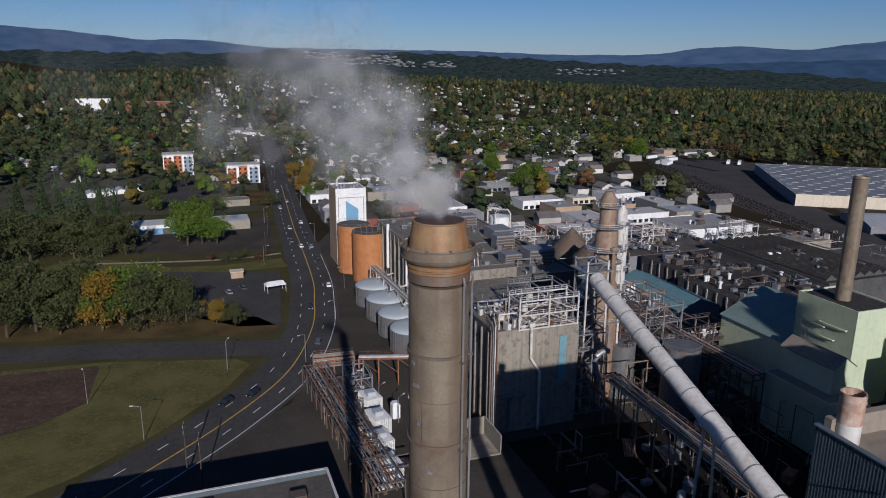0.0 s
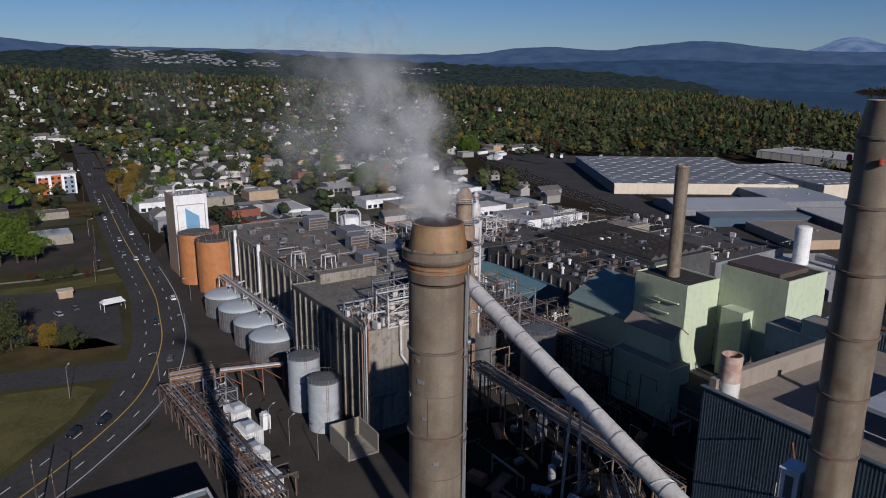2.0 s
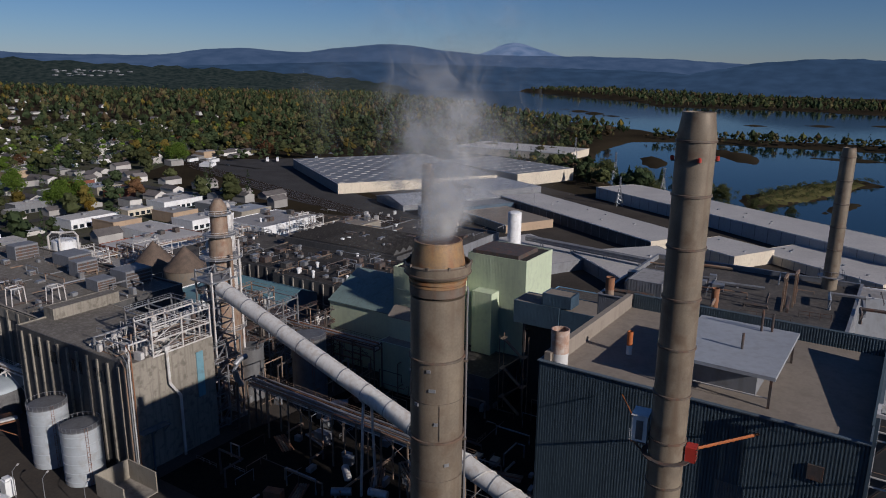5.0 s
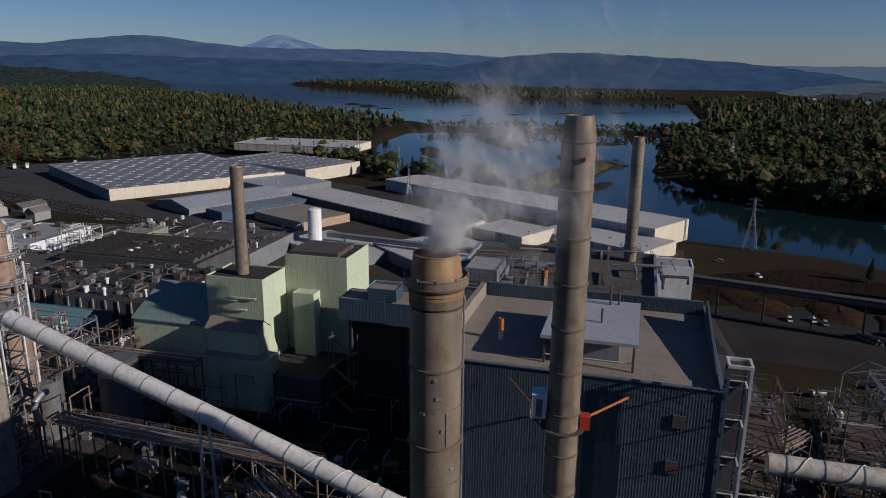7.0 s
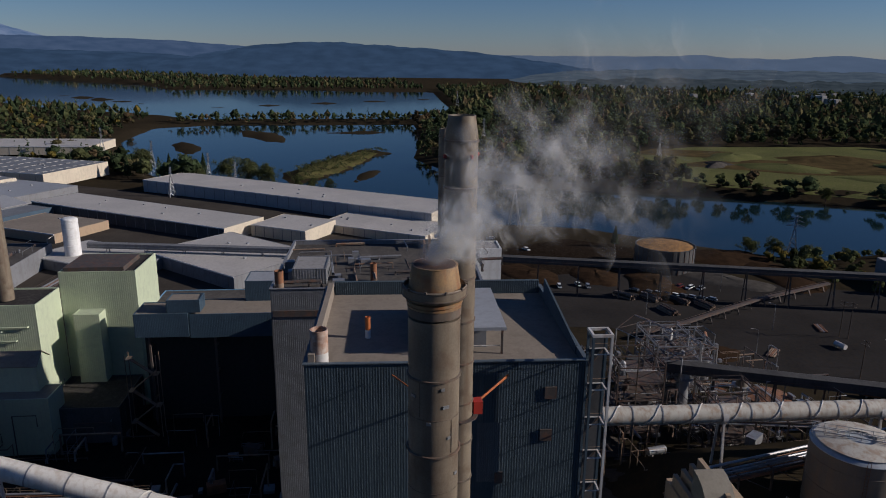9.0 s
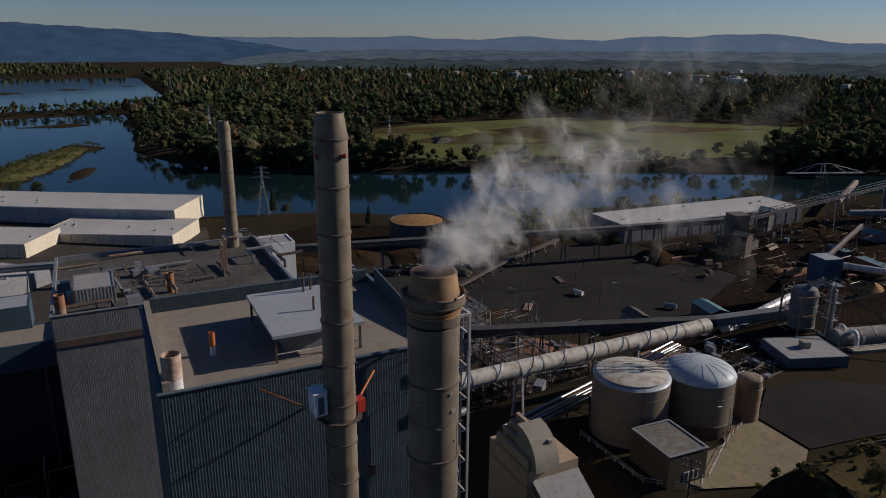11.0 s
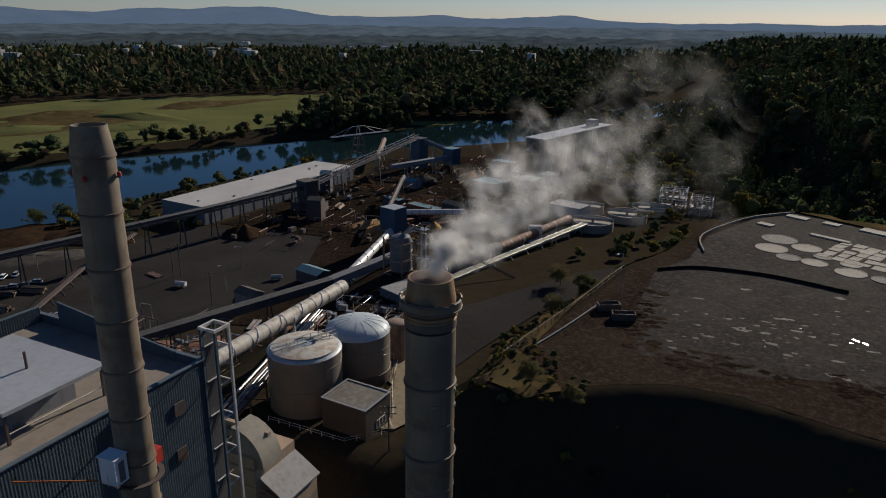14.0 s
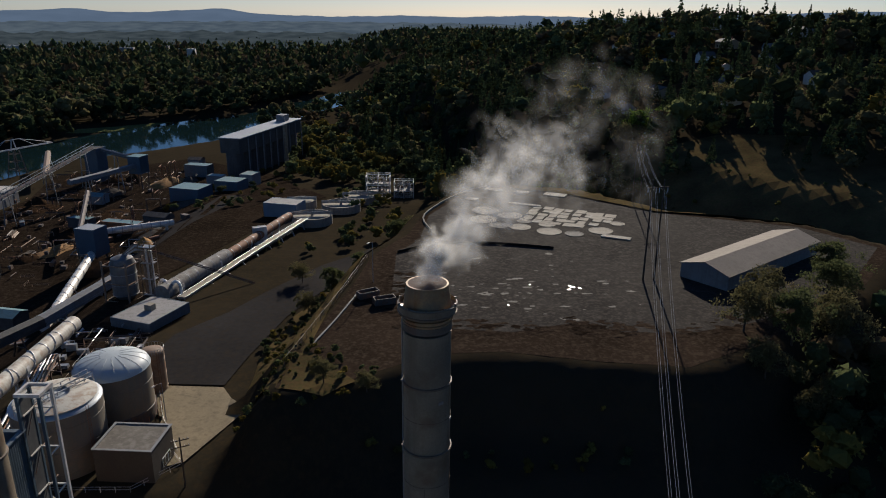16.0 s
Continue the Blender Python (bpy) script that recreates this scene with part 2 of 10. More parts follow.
SILT = mat("dried_pale_silt", (0.125, 0.115, 0.10), (0.075, 0.068, 0.058), 0.8, 0, 0.5, 4, 0.1, spec=0.12)
# near-black that stands for deep shade, on the process yard and the lot wall
SHADE_BLACK = mat("shade_black_surface", (0.018, 0.016, 0.014), (0.009, 0.008, 0.007), 0.9, 0, 0.08, 1.2, 0.3, (0.035, 0.028, 0.021), 0.4, spec=0.05)
PAVING = mat("worn_yard_paving", (0.078, 0.069, 0.060), (0.046, 0.041, 0.036), 0.95, 0, 0.06, 1.5, 0.2, (0.085, 0.07, 0.055), 0.4, spec=0)
LINE_WHITE = mat("white_road_paint", (0.72, 0.72, 0.70), (0.55, 0.55, 0.54), 0.6, 0, 0.5, 5, 0)
LINE_YELLOW = mat("yellow_road_paint", (0.62, 0.40, 0.05), (0.48, 0.31, 0.05), 0.6, 0, 0.5, 5, 0)
GRASS = mat("mown_grass", (0.125, 0.118, 0.042), (0.062, 0.068, 0.025), 0.95, 0, 0.11, 1.6, 0.4, (0.15, 0.112, 0.058), 0.75, spec=0)
BARE = mat("dry_bare_earth", (0.088, 0.060, 0.046), (0.052, 0.036, 0.028), 0.95, 0, 0.12, 1.2, 0.3, (0.13, 0.10, 0.075), 0.5, spec=0)
FIELD = mat("bright_meadow", (0.135, 0.145, 0.048), (0.078, 0.090, 0.034), 0.95, 0, 0.02, 0.5, 0.3, (0.20, 0.17, 0.09), 0.7, spec=0)
DRYGRASS = mat("dry_grass_and_soil", (0.125, 0.088, 0.040), (0.046, 0.034, 0.019), 0.95, 0, 0.08, 1.2, 0.4, (0.07, 0.07, 0.028), 0.6, spec=0)
SOIL = mat("bare_soil", (0.044, 0.031, 0.022), (0.022, 0.016, 0.012), 0.95, 0, 0.05, 0.9, 0.3, (0.085, 0.065, 0.045), 0.5, spec=0)
GROUND = mat("ground_of_soil_and_scrub", (0.046, 0.037, 0.024), (0.023, 0.020, 0.014), 0.95, 0, 0.012, 0.25, 0.4, (0.048, 0.034, 0.018), 0.6, spec=0, bumpdist=0.4)
LEAF = mat("broad_leaves", (0.109, 0.120, 0.049), (0.065, 0.075, 0.034), 0.95, 0, 0.02, 0.9, 0.55, None, island=0.16, trans=0.4, spec=0, tone=0.38, bumpdist=0.5)
LEAF_OLIVE = mat("olive_leaves", (0.156, 0.138, 0.062), (0.094, 0.085, 0.043), 0.95, 0, 0.02, 0.9, 0.55, None, island=0.16, trans=0.35, spec=0, tone=0.38, bumpdist=0.5)
LEAF_DEEP = mat("deep_green_leaves", (0.061, 0.081, 0.038), (0.038, 0.054, 0.026), 0.95, 0, 0.02, 0.9, 0.55, None, island=0.16, trans=0.35, spec=0, tone=0.38, bumpdist=0.5)
LEAF_RUSSET = mat("russet_leaves", (0.124, 0.090, 0.049), (0.081, 0.060, 0.034), 0.95, 0, 0.02, 0.9, 0.55, None, island=0.16, trans=0.3, spec=0, tone=0.38, bumpdist=0.5)
LEAF_GREEN = mat("bright_green_leaves", (0.13, 0.19, 0.030), (0.09, 0.14, 0.024), 0.95, 0, 0.05, 0.9, 0.55, None, island=0.16, trans=0.3, spec=0, tone=0.38, bumpdist=0.5)
LEAF_GOLD = mat("autumn_leaves", (0.17, 0.125, 0.028), (0.105, 0.092, 0.026), 0.95, 0, 0.05, 0.9, 0.55, None, island=0.16, trans=0.25, spec=0, tone=0.38, bumpdist=0.5)
LEAF_AMBER = mat("amber_leaves", (0.30, 0.19, 0.030), (0.19, 0.14, 0.03), 0.95, 0, 0.05, 0.9, 0.55, None, island=0.16, trans=0.35, spec=0, tone=0.38, bumpdist=0.5)
LEAF_RED = mat("reddish_leaves", (0.13, 0.065, 0.032), (0.09, 0.055, 0.03), 0.95, 0, 0.05, 0.9, 0.55, None, island=0.16, trans=0.25, spec=0, tone=0.38, bumpdist=0.5)
NEEDLE = mat("conifer_needles", (0.063, 0.084, 0.038), (0.038, 0.055, 0.027), 0.95, 0, 0.02, 0.9, 0.55, None, island=0.16, trans=0.15, spec=0, tone=0.38, bumpdist=0.5)
CONC_PALE = mat("bleached_concrete", (0.42, 0.39, 0.33), (0.30, 0.275, 0.23), 0.85, 0, 0.3, 3, 0.2, (0.20, 0.175, 0.135), 0.5, spec=0.1)
GRAVELTOP = mat("gravel_filled_base", (0.14, 0.13, 0.115), (0.085, 0.08, 0.07), 0.85, 0, 0.4, 4, 0.3, (0.22, 0.20, 0.17), 0.5, spec=0.2)
BARK = mat("bark", (0.09, 0.065, 0.045), (0.055, 0.04, 0.03), 0.95, 0, 1, 6, 0.4)
GLASS = mat("dark_window_glass", (0.02, 0.025, 0.03), (0.015, 0.02, 0.025), 0.18, 0, 0.1, 1, 0, spec=0.6)
BRICK = mat("brick_wall", (0.24, 0.085, 0.05), (0.18, 0.065, 0.042), 0.85, 0, 0.2, 3, 0.1)
REDPAINT = mat("red_paint", (0.42, 0.04, 0.025), (0.34, 0.035, 0.02), 0.5, 0, 0.5, 4, 0)
ORANGE_STEEL = mat("orange_painted_steel", (0.45, 0.13, 0.03), (0.32, 0.10, 0.03), 0.6, 0, 0.6, 4, 0.05, RUST, 0.5)
BLACK = mat("rubber_and_shade_black", (0.02, 0.02, 0.02), (0.03, 0.03, 0.03), 0.8, 0, 1, 5, 0)
LOGS = mat("wood_chips_and_bark", (0.38, 0.20, 0.055), (0.17, 0.085, 0.03), 0.95, 0, 0.4, 3, 0.6, bumpdist=0.2)
WALLMIX = mat("house_wall_paint", (0.62, 0.61, 0.58), (0.55, 0.54, 0.52), 0.7, 0, 0.2, 2, 0.05, None, per_object=0.3)
SHINGLE = mat("shingle_roof", (0.115, 0.105, 0.10), (0.085, 0.078, 0.075), 0.85, 0, 0.3, 3, 0.2, None, per_object=0.5)
FARWALL = mat("far_house_walls", (0.48, 0.46, 0.42), (0.37, 0.355, 0.33), 0.7, 0, 0.2, 2, 0, None, island=0.45)
FARROOF = mat("far_house_roofs", (0.15, 0.135, 0.125), (0.10, 0.09, 0.085), 0.85, 0, 0.3, 3, 0, None, island=0.6)

WATER = bpy.data.materials.new("river_water")
WATER.use_nodes = True
nt = WATER.node_tree
p = nt.nodes["Principled BSDF"]
p.inputs["Base Color"].default_value = (0.008, 0.020, 0.023, 1)
p.inputs["Roughness"].default_value = 0.07
p.inputs["IOR"].default_value = 1.333
tx = nt.nodes.new("ShaderNodeTexNoise")
tx.inputs["Scale"].default_value, tx.inputs["Detail"].default_value = 0.12, 5
tc = nt.nodes.new("ShaderNodeTexCoord")
nt.links.new(tc.outputs["Object"], tx.inputs["Vector"])
bn = nt.nodes.new("ShaderNodeBump")
bn.inputs["Strength"].default_value, bn.inputs["Distance"].default_value = 0.028, 0.6
nt.links.new(tx.outputs[0], bn.inputs["Height"])
nt.links.new(bn.outputs[0], p.inputs["Normal"])
# ---- building tools ----
class Shape:
    """Collects vertices and faces; mesh() turns them into one mesh."""
    def __init__(self):
        self.v, self.f = [], []

    def add(self, verts, faces):
        k = len(self.v)
        self.v.extend(verts)
        self.f.extend(tuple(i + k for i in q) for q in faces)
        return self

    def box(self, x0, x1, y0, y1, z0, z1):
        return self.add([(x0, y0, z0), (x1, y0, z0), (x1, y1, z0), (x0, y1, z0), (x0, y0, z1), (x1, y0, z1), (x1, y1, z1), (x0, y1, z1)],
                        [(3, 2, 1, 0), (4, 5, 6, 7), (0, 1, 5, 4), (1, 2, 6, 5), (2, 3, 7, 6), (3, 0, 4, 7)])

    def prism(self, poly, z0, z1):
        n = len(poly)
        return self.add([(x, y, z0) for x, y in poly] + [(x, y, z1) for x, y in poly],
                        [tuple(range(n))[::-1], tuple(range(n, 2 * n))] + [(i, (i + 1) % n, n + (i + 1) % n, n + i) for i in range(n)])

    def lathe(self, prof, n=32, cx=0, cy=0, cap=True):
        k = len(prof)
        vs = [(cx + r * math.cos(2 * math.pi * i / n), cy + r * math.sin(2 * math.pi * i / n), z) for r, z in prof for i in range(n)]
        fs = [(j * n + i, j * n + (i + 1) % n, (j + 1) * n + (i + 1) % n, (j + 1) * n + i) for j in range(k - 1) for i in range(n)]
        if cap:
            fs += [tuple(range(n))[::-1], tuple((k - 1) * n + i for i in range(n))]
        return self.add(vs, fs)

    def tube(self, pts, r, n=8, r1=None):
        pts = [Vector(q) for q in pts]
        r1 = r if r1 is None else r1
        rings = []
        up = Vector((0.31, 0.17, 0.93))
        for i, q in enumerate(pts):
            d = (pts[min(i + 1, len(pts) - 1)] - pts[max(i - 1, 0)]).normalized()
            a = d.cross(up)
            if a.length < 0.05:
                a = d.cross(Vector((1, 0, 0)))
            a.normalize()
            b = d.cross(a)
            rr = r + (r1 - r) * i / (len(pts) - 1)
            rings.append([q + rr * (math.cos(2 * math.pi * j / n) * a + math.sin(2 * math.pi * j / n) * b) for j in range(n)])
        vs = [tuple(x) for ring in rings for x in ring]
        k = len(pts)
        fs = [(j * n + i, j * n + (i + 1) % n, (j + 1) * n + (i + 1) % n, (j + 1) * n + i) for j in range(k - 1) for i in range(n)]
        fs += [tuple(range(n))[::-1], tuple((k - 1) * n + i for i in range(n))]
        return self.add(vs, fs)

    def beam(self, a, b, w):
        return self.tube([a, b], w * 0.6, 4)

    def ribs(self, x0, y0, x1, y1, z0, z1, pitch=0.6, depth=0.12):
        """A ribbed sheet-metal wall face between two ground points, seen from its right-hand side."""
        d = Vector((x1 - x0, y1 - y0, 0))
        ln = d.length
        d /= ln
        nrm = Vector((d.y, -d.x, 0))
        k = max(1, round(ln / pitch))
        pt = []
        for i in range(k):
            for f, o in ((0, 0), (0.5, 0), (0.6, depth), (0.9, depth)):
                pt.append(Vector((x0, y0, 0)) + d * ((i + f) * ln / k) + nrm * o)
        pt.append(Vector((x1, y1, 0)))
        vs = [(q.x, q.y, z0) for q in pt] + [(q.x, q.y, z1) for q in pt]
        m = len(pt)
        return self.add(vs, [(i, i + 1, m + i + 1, m + i) for i in range(m - 1)])

    def mesh(self, name, smooth=False):
        me = bpy.data.meshes.new(name)
        me.from_pydata(self.v, [], self.f)
        if smooth:
            me.shade_smooth()
            me.set_sharp_from_angle(angle=radians(38))
        return me


def thing(name, x, y, z, rz, label, category, group="", kind=""):
    ob = new(name)
    ob.empty_display_size = 0.5
    ob.matrix_basis = pose(x, y, z, 0, 0, rz)
    return tagged(ob, label, category, group, kind)


def part(name, shape, material, parent, label="", smooth=False):
    me = shape if isinstance(shape, bpy.types.Mesh) else shape.mesh(name, smooth)
    if not me.materials:
        me.materials.append(material)
    ob = new(name, me)
    ob.parent = parent
    if label:
        ob["label"] = label
    return ob


def single(name, shape, material, label, category, group="", kind="", smooth=False, m=None):
    me = shape if isinstance(shape, bpy.types.Mesh) else shape.mesh(name, smooth)
    if not me.materials:
        me.materials.append(material)
    ob = new(name, me)
    if m is not None:
        ob.matrix_basis = m
    return tagged(ob, label, category, group, kind)


def raw_mesh(name, verts, quads, smooth=False):
    """A mesh from arrays: verts (n, 3), faces (m, 3 or 4)."""
    me = bpy.data.meshes.new(name)
    k = quads.shape[1]
    me.vertices.add(len(verts))
    me.vertices.foreach_set("co", np.ascontiguousarray(verts, dtype=np.float32).ravel())
    me.loops.add(quads.size)
    me.loops.foreach_set("vertex_index", np.ascontiguousarray(quads, dtype=np.int32).ravel())
    me.polygons.add(len(quads))
    me.polygons.foreach_set("loop_start", np.arange(0, quads.size, k, dtype=np.int32))
    me.polygons.foreach_set("loop_total", np.full(len(quads), k, dtype=np.int32))
    me.update(calc_edges=True)
    if smooth:
        me.shade_smooth()
    return me


MILL = -5.0                                # the mill's grid is turned against the boiler house
MC, MS = math.cos(radians(MILL)), math.sin(radians(MILL))


def mill(u, v):
    """World x, y of a point in the mill's own grid."""
    return u * MC - v * MS, u * MS + v * MC
# ---- the land: one sheet from the mill to the horizon ----
WATER_Z = -12.0
CHANNEL = [(-60, -1180), (-26, -984), (57, -779), (124, -598), (178, -537), (232, -500), (240, -455), (262, -400), (300, -310), (288, -250), (320, -212), (372, -160), (398, -90), (425, -25),
           (475, 40), (570, 120), (700, 190), (880, 235), (1060, 230), (1085, 130), (1075, -29), (1085, -150), (850, -125), (700, -95), (620, -115), (545, -156), (500, -215), (476, -270),
           (412, -400), (330, -520), (295, -558), (220, -690), (202, -720), (134, -770), (38, -985), (-38, -1120), (-75, -1210)]
RIVER = [(1180, 190), (1170, 0), (1190, -220), (1320, -260), (1700, -300), (2100, -345), (2160, 0), (2179, 414), (2400, 500), (2572, 576), (3414, 1335), (4300, 1900), (4300, 2700), (3000, 2000), (2180, 1416),
         (2018, 1165), (1798, 877), (1450, 500), (1270, 260)]
ISLANDS = [(665, -12, 112, 24, -24), (600, -40, 34, 8, -20), (930, 70, 70, 22, 20), (820, 150, 60, 14, 15), (760, -60, 30, 12, 30), (960, -60, 50, 15, 80), (1600, -40, 330, 14, -60), (1750, 500, 200, 20, 40), (236, -676, 52, 7, 46)]
LOT = [(22, -80), (8, -82), (-3, -88), (-12, -91), (-24, -91), (-42, -85), (-61, -81), (-85, -92), (-125, -120), (-156, -150), (-142, -176), (-102, -197), (-82, -230), (-47, -243), (-30, -229), (-15, -201),
       (-9, -180), (3, -158), (8, -136), (19, -96)]


def sdist(px, py, poly):
    """Distance to a polygon's edge, negative inside."""
    d = np.full(px.shape, 1e9)
    inside = np.zeros(px.shape, bool)
    n = len(poly)
    for i in range(n):
        (x0, y0), (x1, y1) = poly[i], poly[(i + 1) % n]
        ex, ey = x1 - x0, y1 - y0
        t = np.clip(((px - x0) * ex + (py - y0) * ey) / (ex * ex + ey * ey), 0, 1)
        d = np.minimum(d, np.hypot(px - x0 - t * ex, py - y0 - t * ey))
        if y0 != y1:
            c = ((y0 > py) != (y1 > py)) & (px < (x1 - x0) * (py - y0) / (y1 - y0) + x0)
            inside ^= c
    return np.where(inside, -d, d)


def ss(a, b, x):
    t = np.clip((x - a) / (b - a), 0, 1)
    return t * t * (3 - 2 * t)


def wave(x, y, s, seed=0.0):
    return (np.sin(x / s + seed) * np.cos(y / s * 1.13 + seed * 2.1) + 0.5 * np.sin(x / s * 2.3 + y / s * 1.7 + seed * 3.3) + 0.3 * np.cos(y / s * 3.9 - x / s * 3.1 + seed)) / 1.8


def land(x, y):
    x, y = np.asarray(x, float), np.asarray(y, float)
    r = np.hypot(x, y)
    z = np.zeros_like(x)
    z += 26 * ss(650, 2300, y) * ss(2600, 300, x) + 55 * ss(1500, 3600, y) * ss(2400, 200, x)         # the town climbs north
    z += 30 * ss(-60, -420, x) * ss(150, 520, y)
    terrace = np.interp(y, [-420, -270, -170, -72], [-4, 9, 14.5, 17])
    south = ss(-44, -72, y)
    z += south * (terrace * (1 - ss(76, 118, x)) - 5 * ss(76, 130, x))
    z -= 5 * ss(170, 330, x) * ss(60, -150, y) * (1 - south)
    lot = sdist(x, y, LOT)
    z = z + (30 - z) * (1 - ss(0, np.where(y > -100, 11, 16), lot)) * (r < 900)
    ridge = ss(-60, -380, x + 0.16 * (y + 250)) * ss(-95, -330, y)
    z = np.maximum(z, (30 + 45 * ridge * ss(-1500, -650, y) + 4 * wave(x, y, 90)) * (ridge > 0) * ss(-0.0, 0.10, ridge) + z * (1 - ss(-0.0, 0.10, ridge)))
    z += 11 * np.exp(-((x + 290) / 90) ** 2 - ((y + 610) / 130) ** 2)
    z += 40 * ss(-420, -1200, x) * ss(-100, -700, y) * ss(-3000, -1500, y)
    z += 1.6 * wave(x, y, 60, 1.0) * ss(420, 900, r)
    west = ss(-95, -150, x) * ss(-60, -90, y)
    z = np.where((x < -60) & (y > -80) & (y < 60), np.maximum(z, 8 * ss(-60, -130, x)), z)
    water = np.minimum(sdist(x, y, CHANNEL), sdist(x, y, RIVER))
    for cx, cy, a, b, turn in ISLANDS:
        c, s = math.cos(radians(turn)), math.sin(radians(turn))
        u, v = (x - cx) * c + (y - cy) * s, -(x - cx) * s + (y - cy) * c
        e = np.hypot(u / a, v / b) + 0.25 * wave(x, y, 12)
        water = np.maximum(water, (1 - e) * b)
    far_side = ss(450, 700, x) * ss(900, 300, y) + ss(-600, -900, y) * ss(-150, 100, x)
    z = z * (1 - np.clip(far_side, 0, 1)) - 8.5 * np.clip(far_side, 0, 1)
    bank = ss(26, 2, water)
    return z * (1 - bank) + bank * np.where(water > 0, -11.6 + water * 0.12, np.maximum(-16.0, -12.1 + water * 0.25))


def axis(lo, hi, near, fine, ratio=1.055):
    """Grid lines, fine near the middle and ever wider towards the horizon."""
    a = list(np.arange(near[0], near[1] + fine, fine))
    step = fine
    while a[-1] < hi:
        step = min(step * ratio, 120)
        a.append(a[-1] + step)
    step = fine
    while a[0] > lo:
        step = min(step * ratio, 120)
        a.insert(0, a[0] - step)
    return np.array(a)


gx, gy = axis(-4700, 4700, (-170, 420), 4.0), axis(-4700, 4700, (-320, 330), 4.0)
GX, GY = np.meshgrid(gx, gy)
keep = np.hypot(GX, GY) < 4750
verts = np.stack([GX, GY, land(GX, GY)], -1).reshape(-1, 3)
idx = np.arange(GX.size).reshape(GX.shape)
quads = np.stack([idx[:-1, :-1], idx[:-1, 1:], idx[1:, 1:], idx[1:, :-1]], -1).reshape(-1, 4)
single("ground", raw_mesh("ground", verts, quads, True), GROUND, "open ground of soil, scrub and dry grass", "ground", kind="structure")
wq = Shape().add([(-300, -1400, WATER_Z), (4600, -1400, WATER_Z), (4600, 2900, WATER_Z), (-300, 2900, WATER_Z)], [(0, 1, 2, 3)])
single("water", wq, WATER, "calm dark blue river water between wooded banks", "river", kind="structure")


def drape(name, poly, material, label, category="ground", lift=0.06, step=5.0, kind="structure"):
    """A patch of surface laid on the land inside a polygon."""
    bm = bmesh.new()
    bm.faces.new([bm.verts.new((x, y, 0)) for x, y in poly])
    xs, ys = [q[0] for q in poly], [q[1] for q in poly]
    for ax, lo, hi in ((0, min(xs), max(xs)), (1, min(ys), max(ys))):
        k = int((hi - lo) / step)
        for i in range(1, k + 1):
            co = [0, 0, 0]
            no = [0, 0, 0]
            co[ax], no[ax] = lo + (hi - lo) * i / (k + 1), 1
            bmesh.ops.bisect_plane(bm, geom=bm.verts[:] + bm.edges[:] + bm.faces[:], plane_co=co, plane_no=no)
    bm.verts.ensure_lookup_table()
    zs = land([v.co.x for v in bm.verts], [v.co.y for v in bm.verts])
    for v, z in zip(bm.verts, zs):
        v.co.z = z + lift
    for f in bm.faces:
        if f.normal.z < 0:
            f.normal_flip()
    me = bpy.data.meshes.new(name)
    bm.to_mesh(me)
    bm.free()
    return single(name, me, material, label, category, kind=kind)


def ribbon(line, widths, lift, name, material, label, category="road", step=6.0, kind="structure"):
    """A strip along a line, at offsets widths = (left, right), resting on the land."""
    pts = []
    for (x0, y0), (x1, y1) in zip(line, line[1:]):
        k = max(1, int(math.hypot(x1 - x0, y1 - y0) / step))
        pts += [(x0 + (x1 - x0) * i / k, y0 + (y1 - y0) * i / k) for i in range(k)]
    pts.append(line[-1])
    P = np.array(pts)
    T = np.gradient(P, axis=0)
    T /= np.linalg.norm(T, axis=1)[:, None]
    N = np.stack([-T[:, 1], T[:, 0]], 1)
    A, B = P + N * widths[0], P + N * widths[1]
    z = np.maximum(land(A[:, 0], A[:, 1]), land(B[:, 0], B[:, 1])) + lift
    vs = [(x, y, h) for (x, y), h in zip(A, z)] + [(x, y, h) for (x, y), h in zip(B, z)]
    n = len(P)
    fs = [(i, n + i, n + i + 1, i + 1) for i in range(n - 1)]
    me = bpy.data.meshes.new(name)
    me.from_pydata(vs, [], fs)
    return single(name, me, material, label, category, kind=kind)


def smooth_line(pts, k=8):
    """A rounded line through the points."""
    P = [Vector((*q, 0)) for q in pts]
    out = []
    for i in range(len(P) - 1):
        p0, p1, p2, p3 = P[max(i - 1, 0)], P[i], P[i + 1], P[min(i + 2, len(P) - 1)]
        for j in range(k):
            t = j / k
            q = 0.5 * ((2 * p1) + (p2 - p0) * t + (2 * p0 - 5 * p1 + 4 * p2 - p3) * t * t + (3 * p1 - p0 - 3 * p2 + p3) * t ** 3)
            out.append((q.x, q.y))
    return out + [tuple(pts[-1])]


# the curving main road, its lines and the side road
ROAD = smooth_line([mill(*q) for q in ((-75, 80), (-30, 121), (-5.5, 145), (14, 171), (27, 205), (33, 235), (37, 262), (41, 315), (44.5, 368), (54, 480), (68, 640), (81, 790), (117, 1339), (150, 1800))])
ribbon(ROAD, (9.2, -8.8), 0.10, "road", ASPHALT, "dark asphalt four-lane road curving past the mill")
ribbon(ROAD[:-30], (0.16, -0.16), 0.125, "road_line", LINE_YELLOW, "solid yellow centre line painted on asphalt")
ribbon(ROAD[:-50], (-7.4, -7.62), 0.125, "road_line", LINE_WHITE, "solid white edge line painted on asphalt")
SIDE = smooth_line([mill(*q) for q in ((-260, 235), (-140, 222), (-70, 211), (-36, 204), (8, 192), (22, 188))])
ribbon(SIDE, (6.5, -6.5), 0.08, "road", ASPHALT, "grey asphalt side road joining the main road")
# ---- paved and planted surfaces ----
def mpoly(*q):
    return [mill(*p) for p in q]


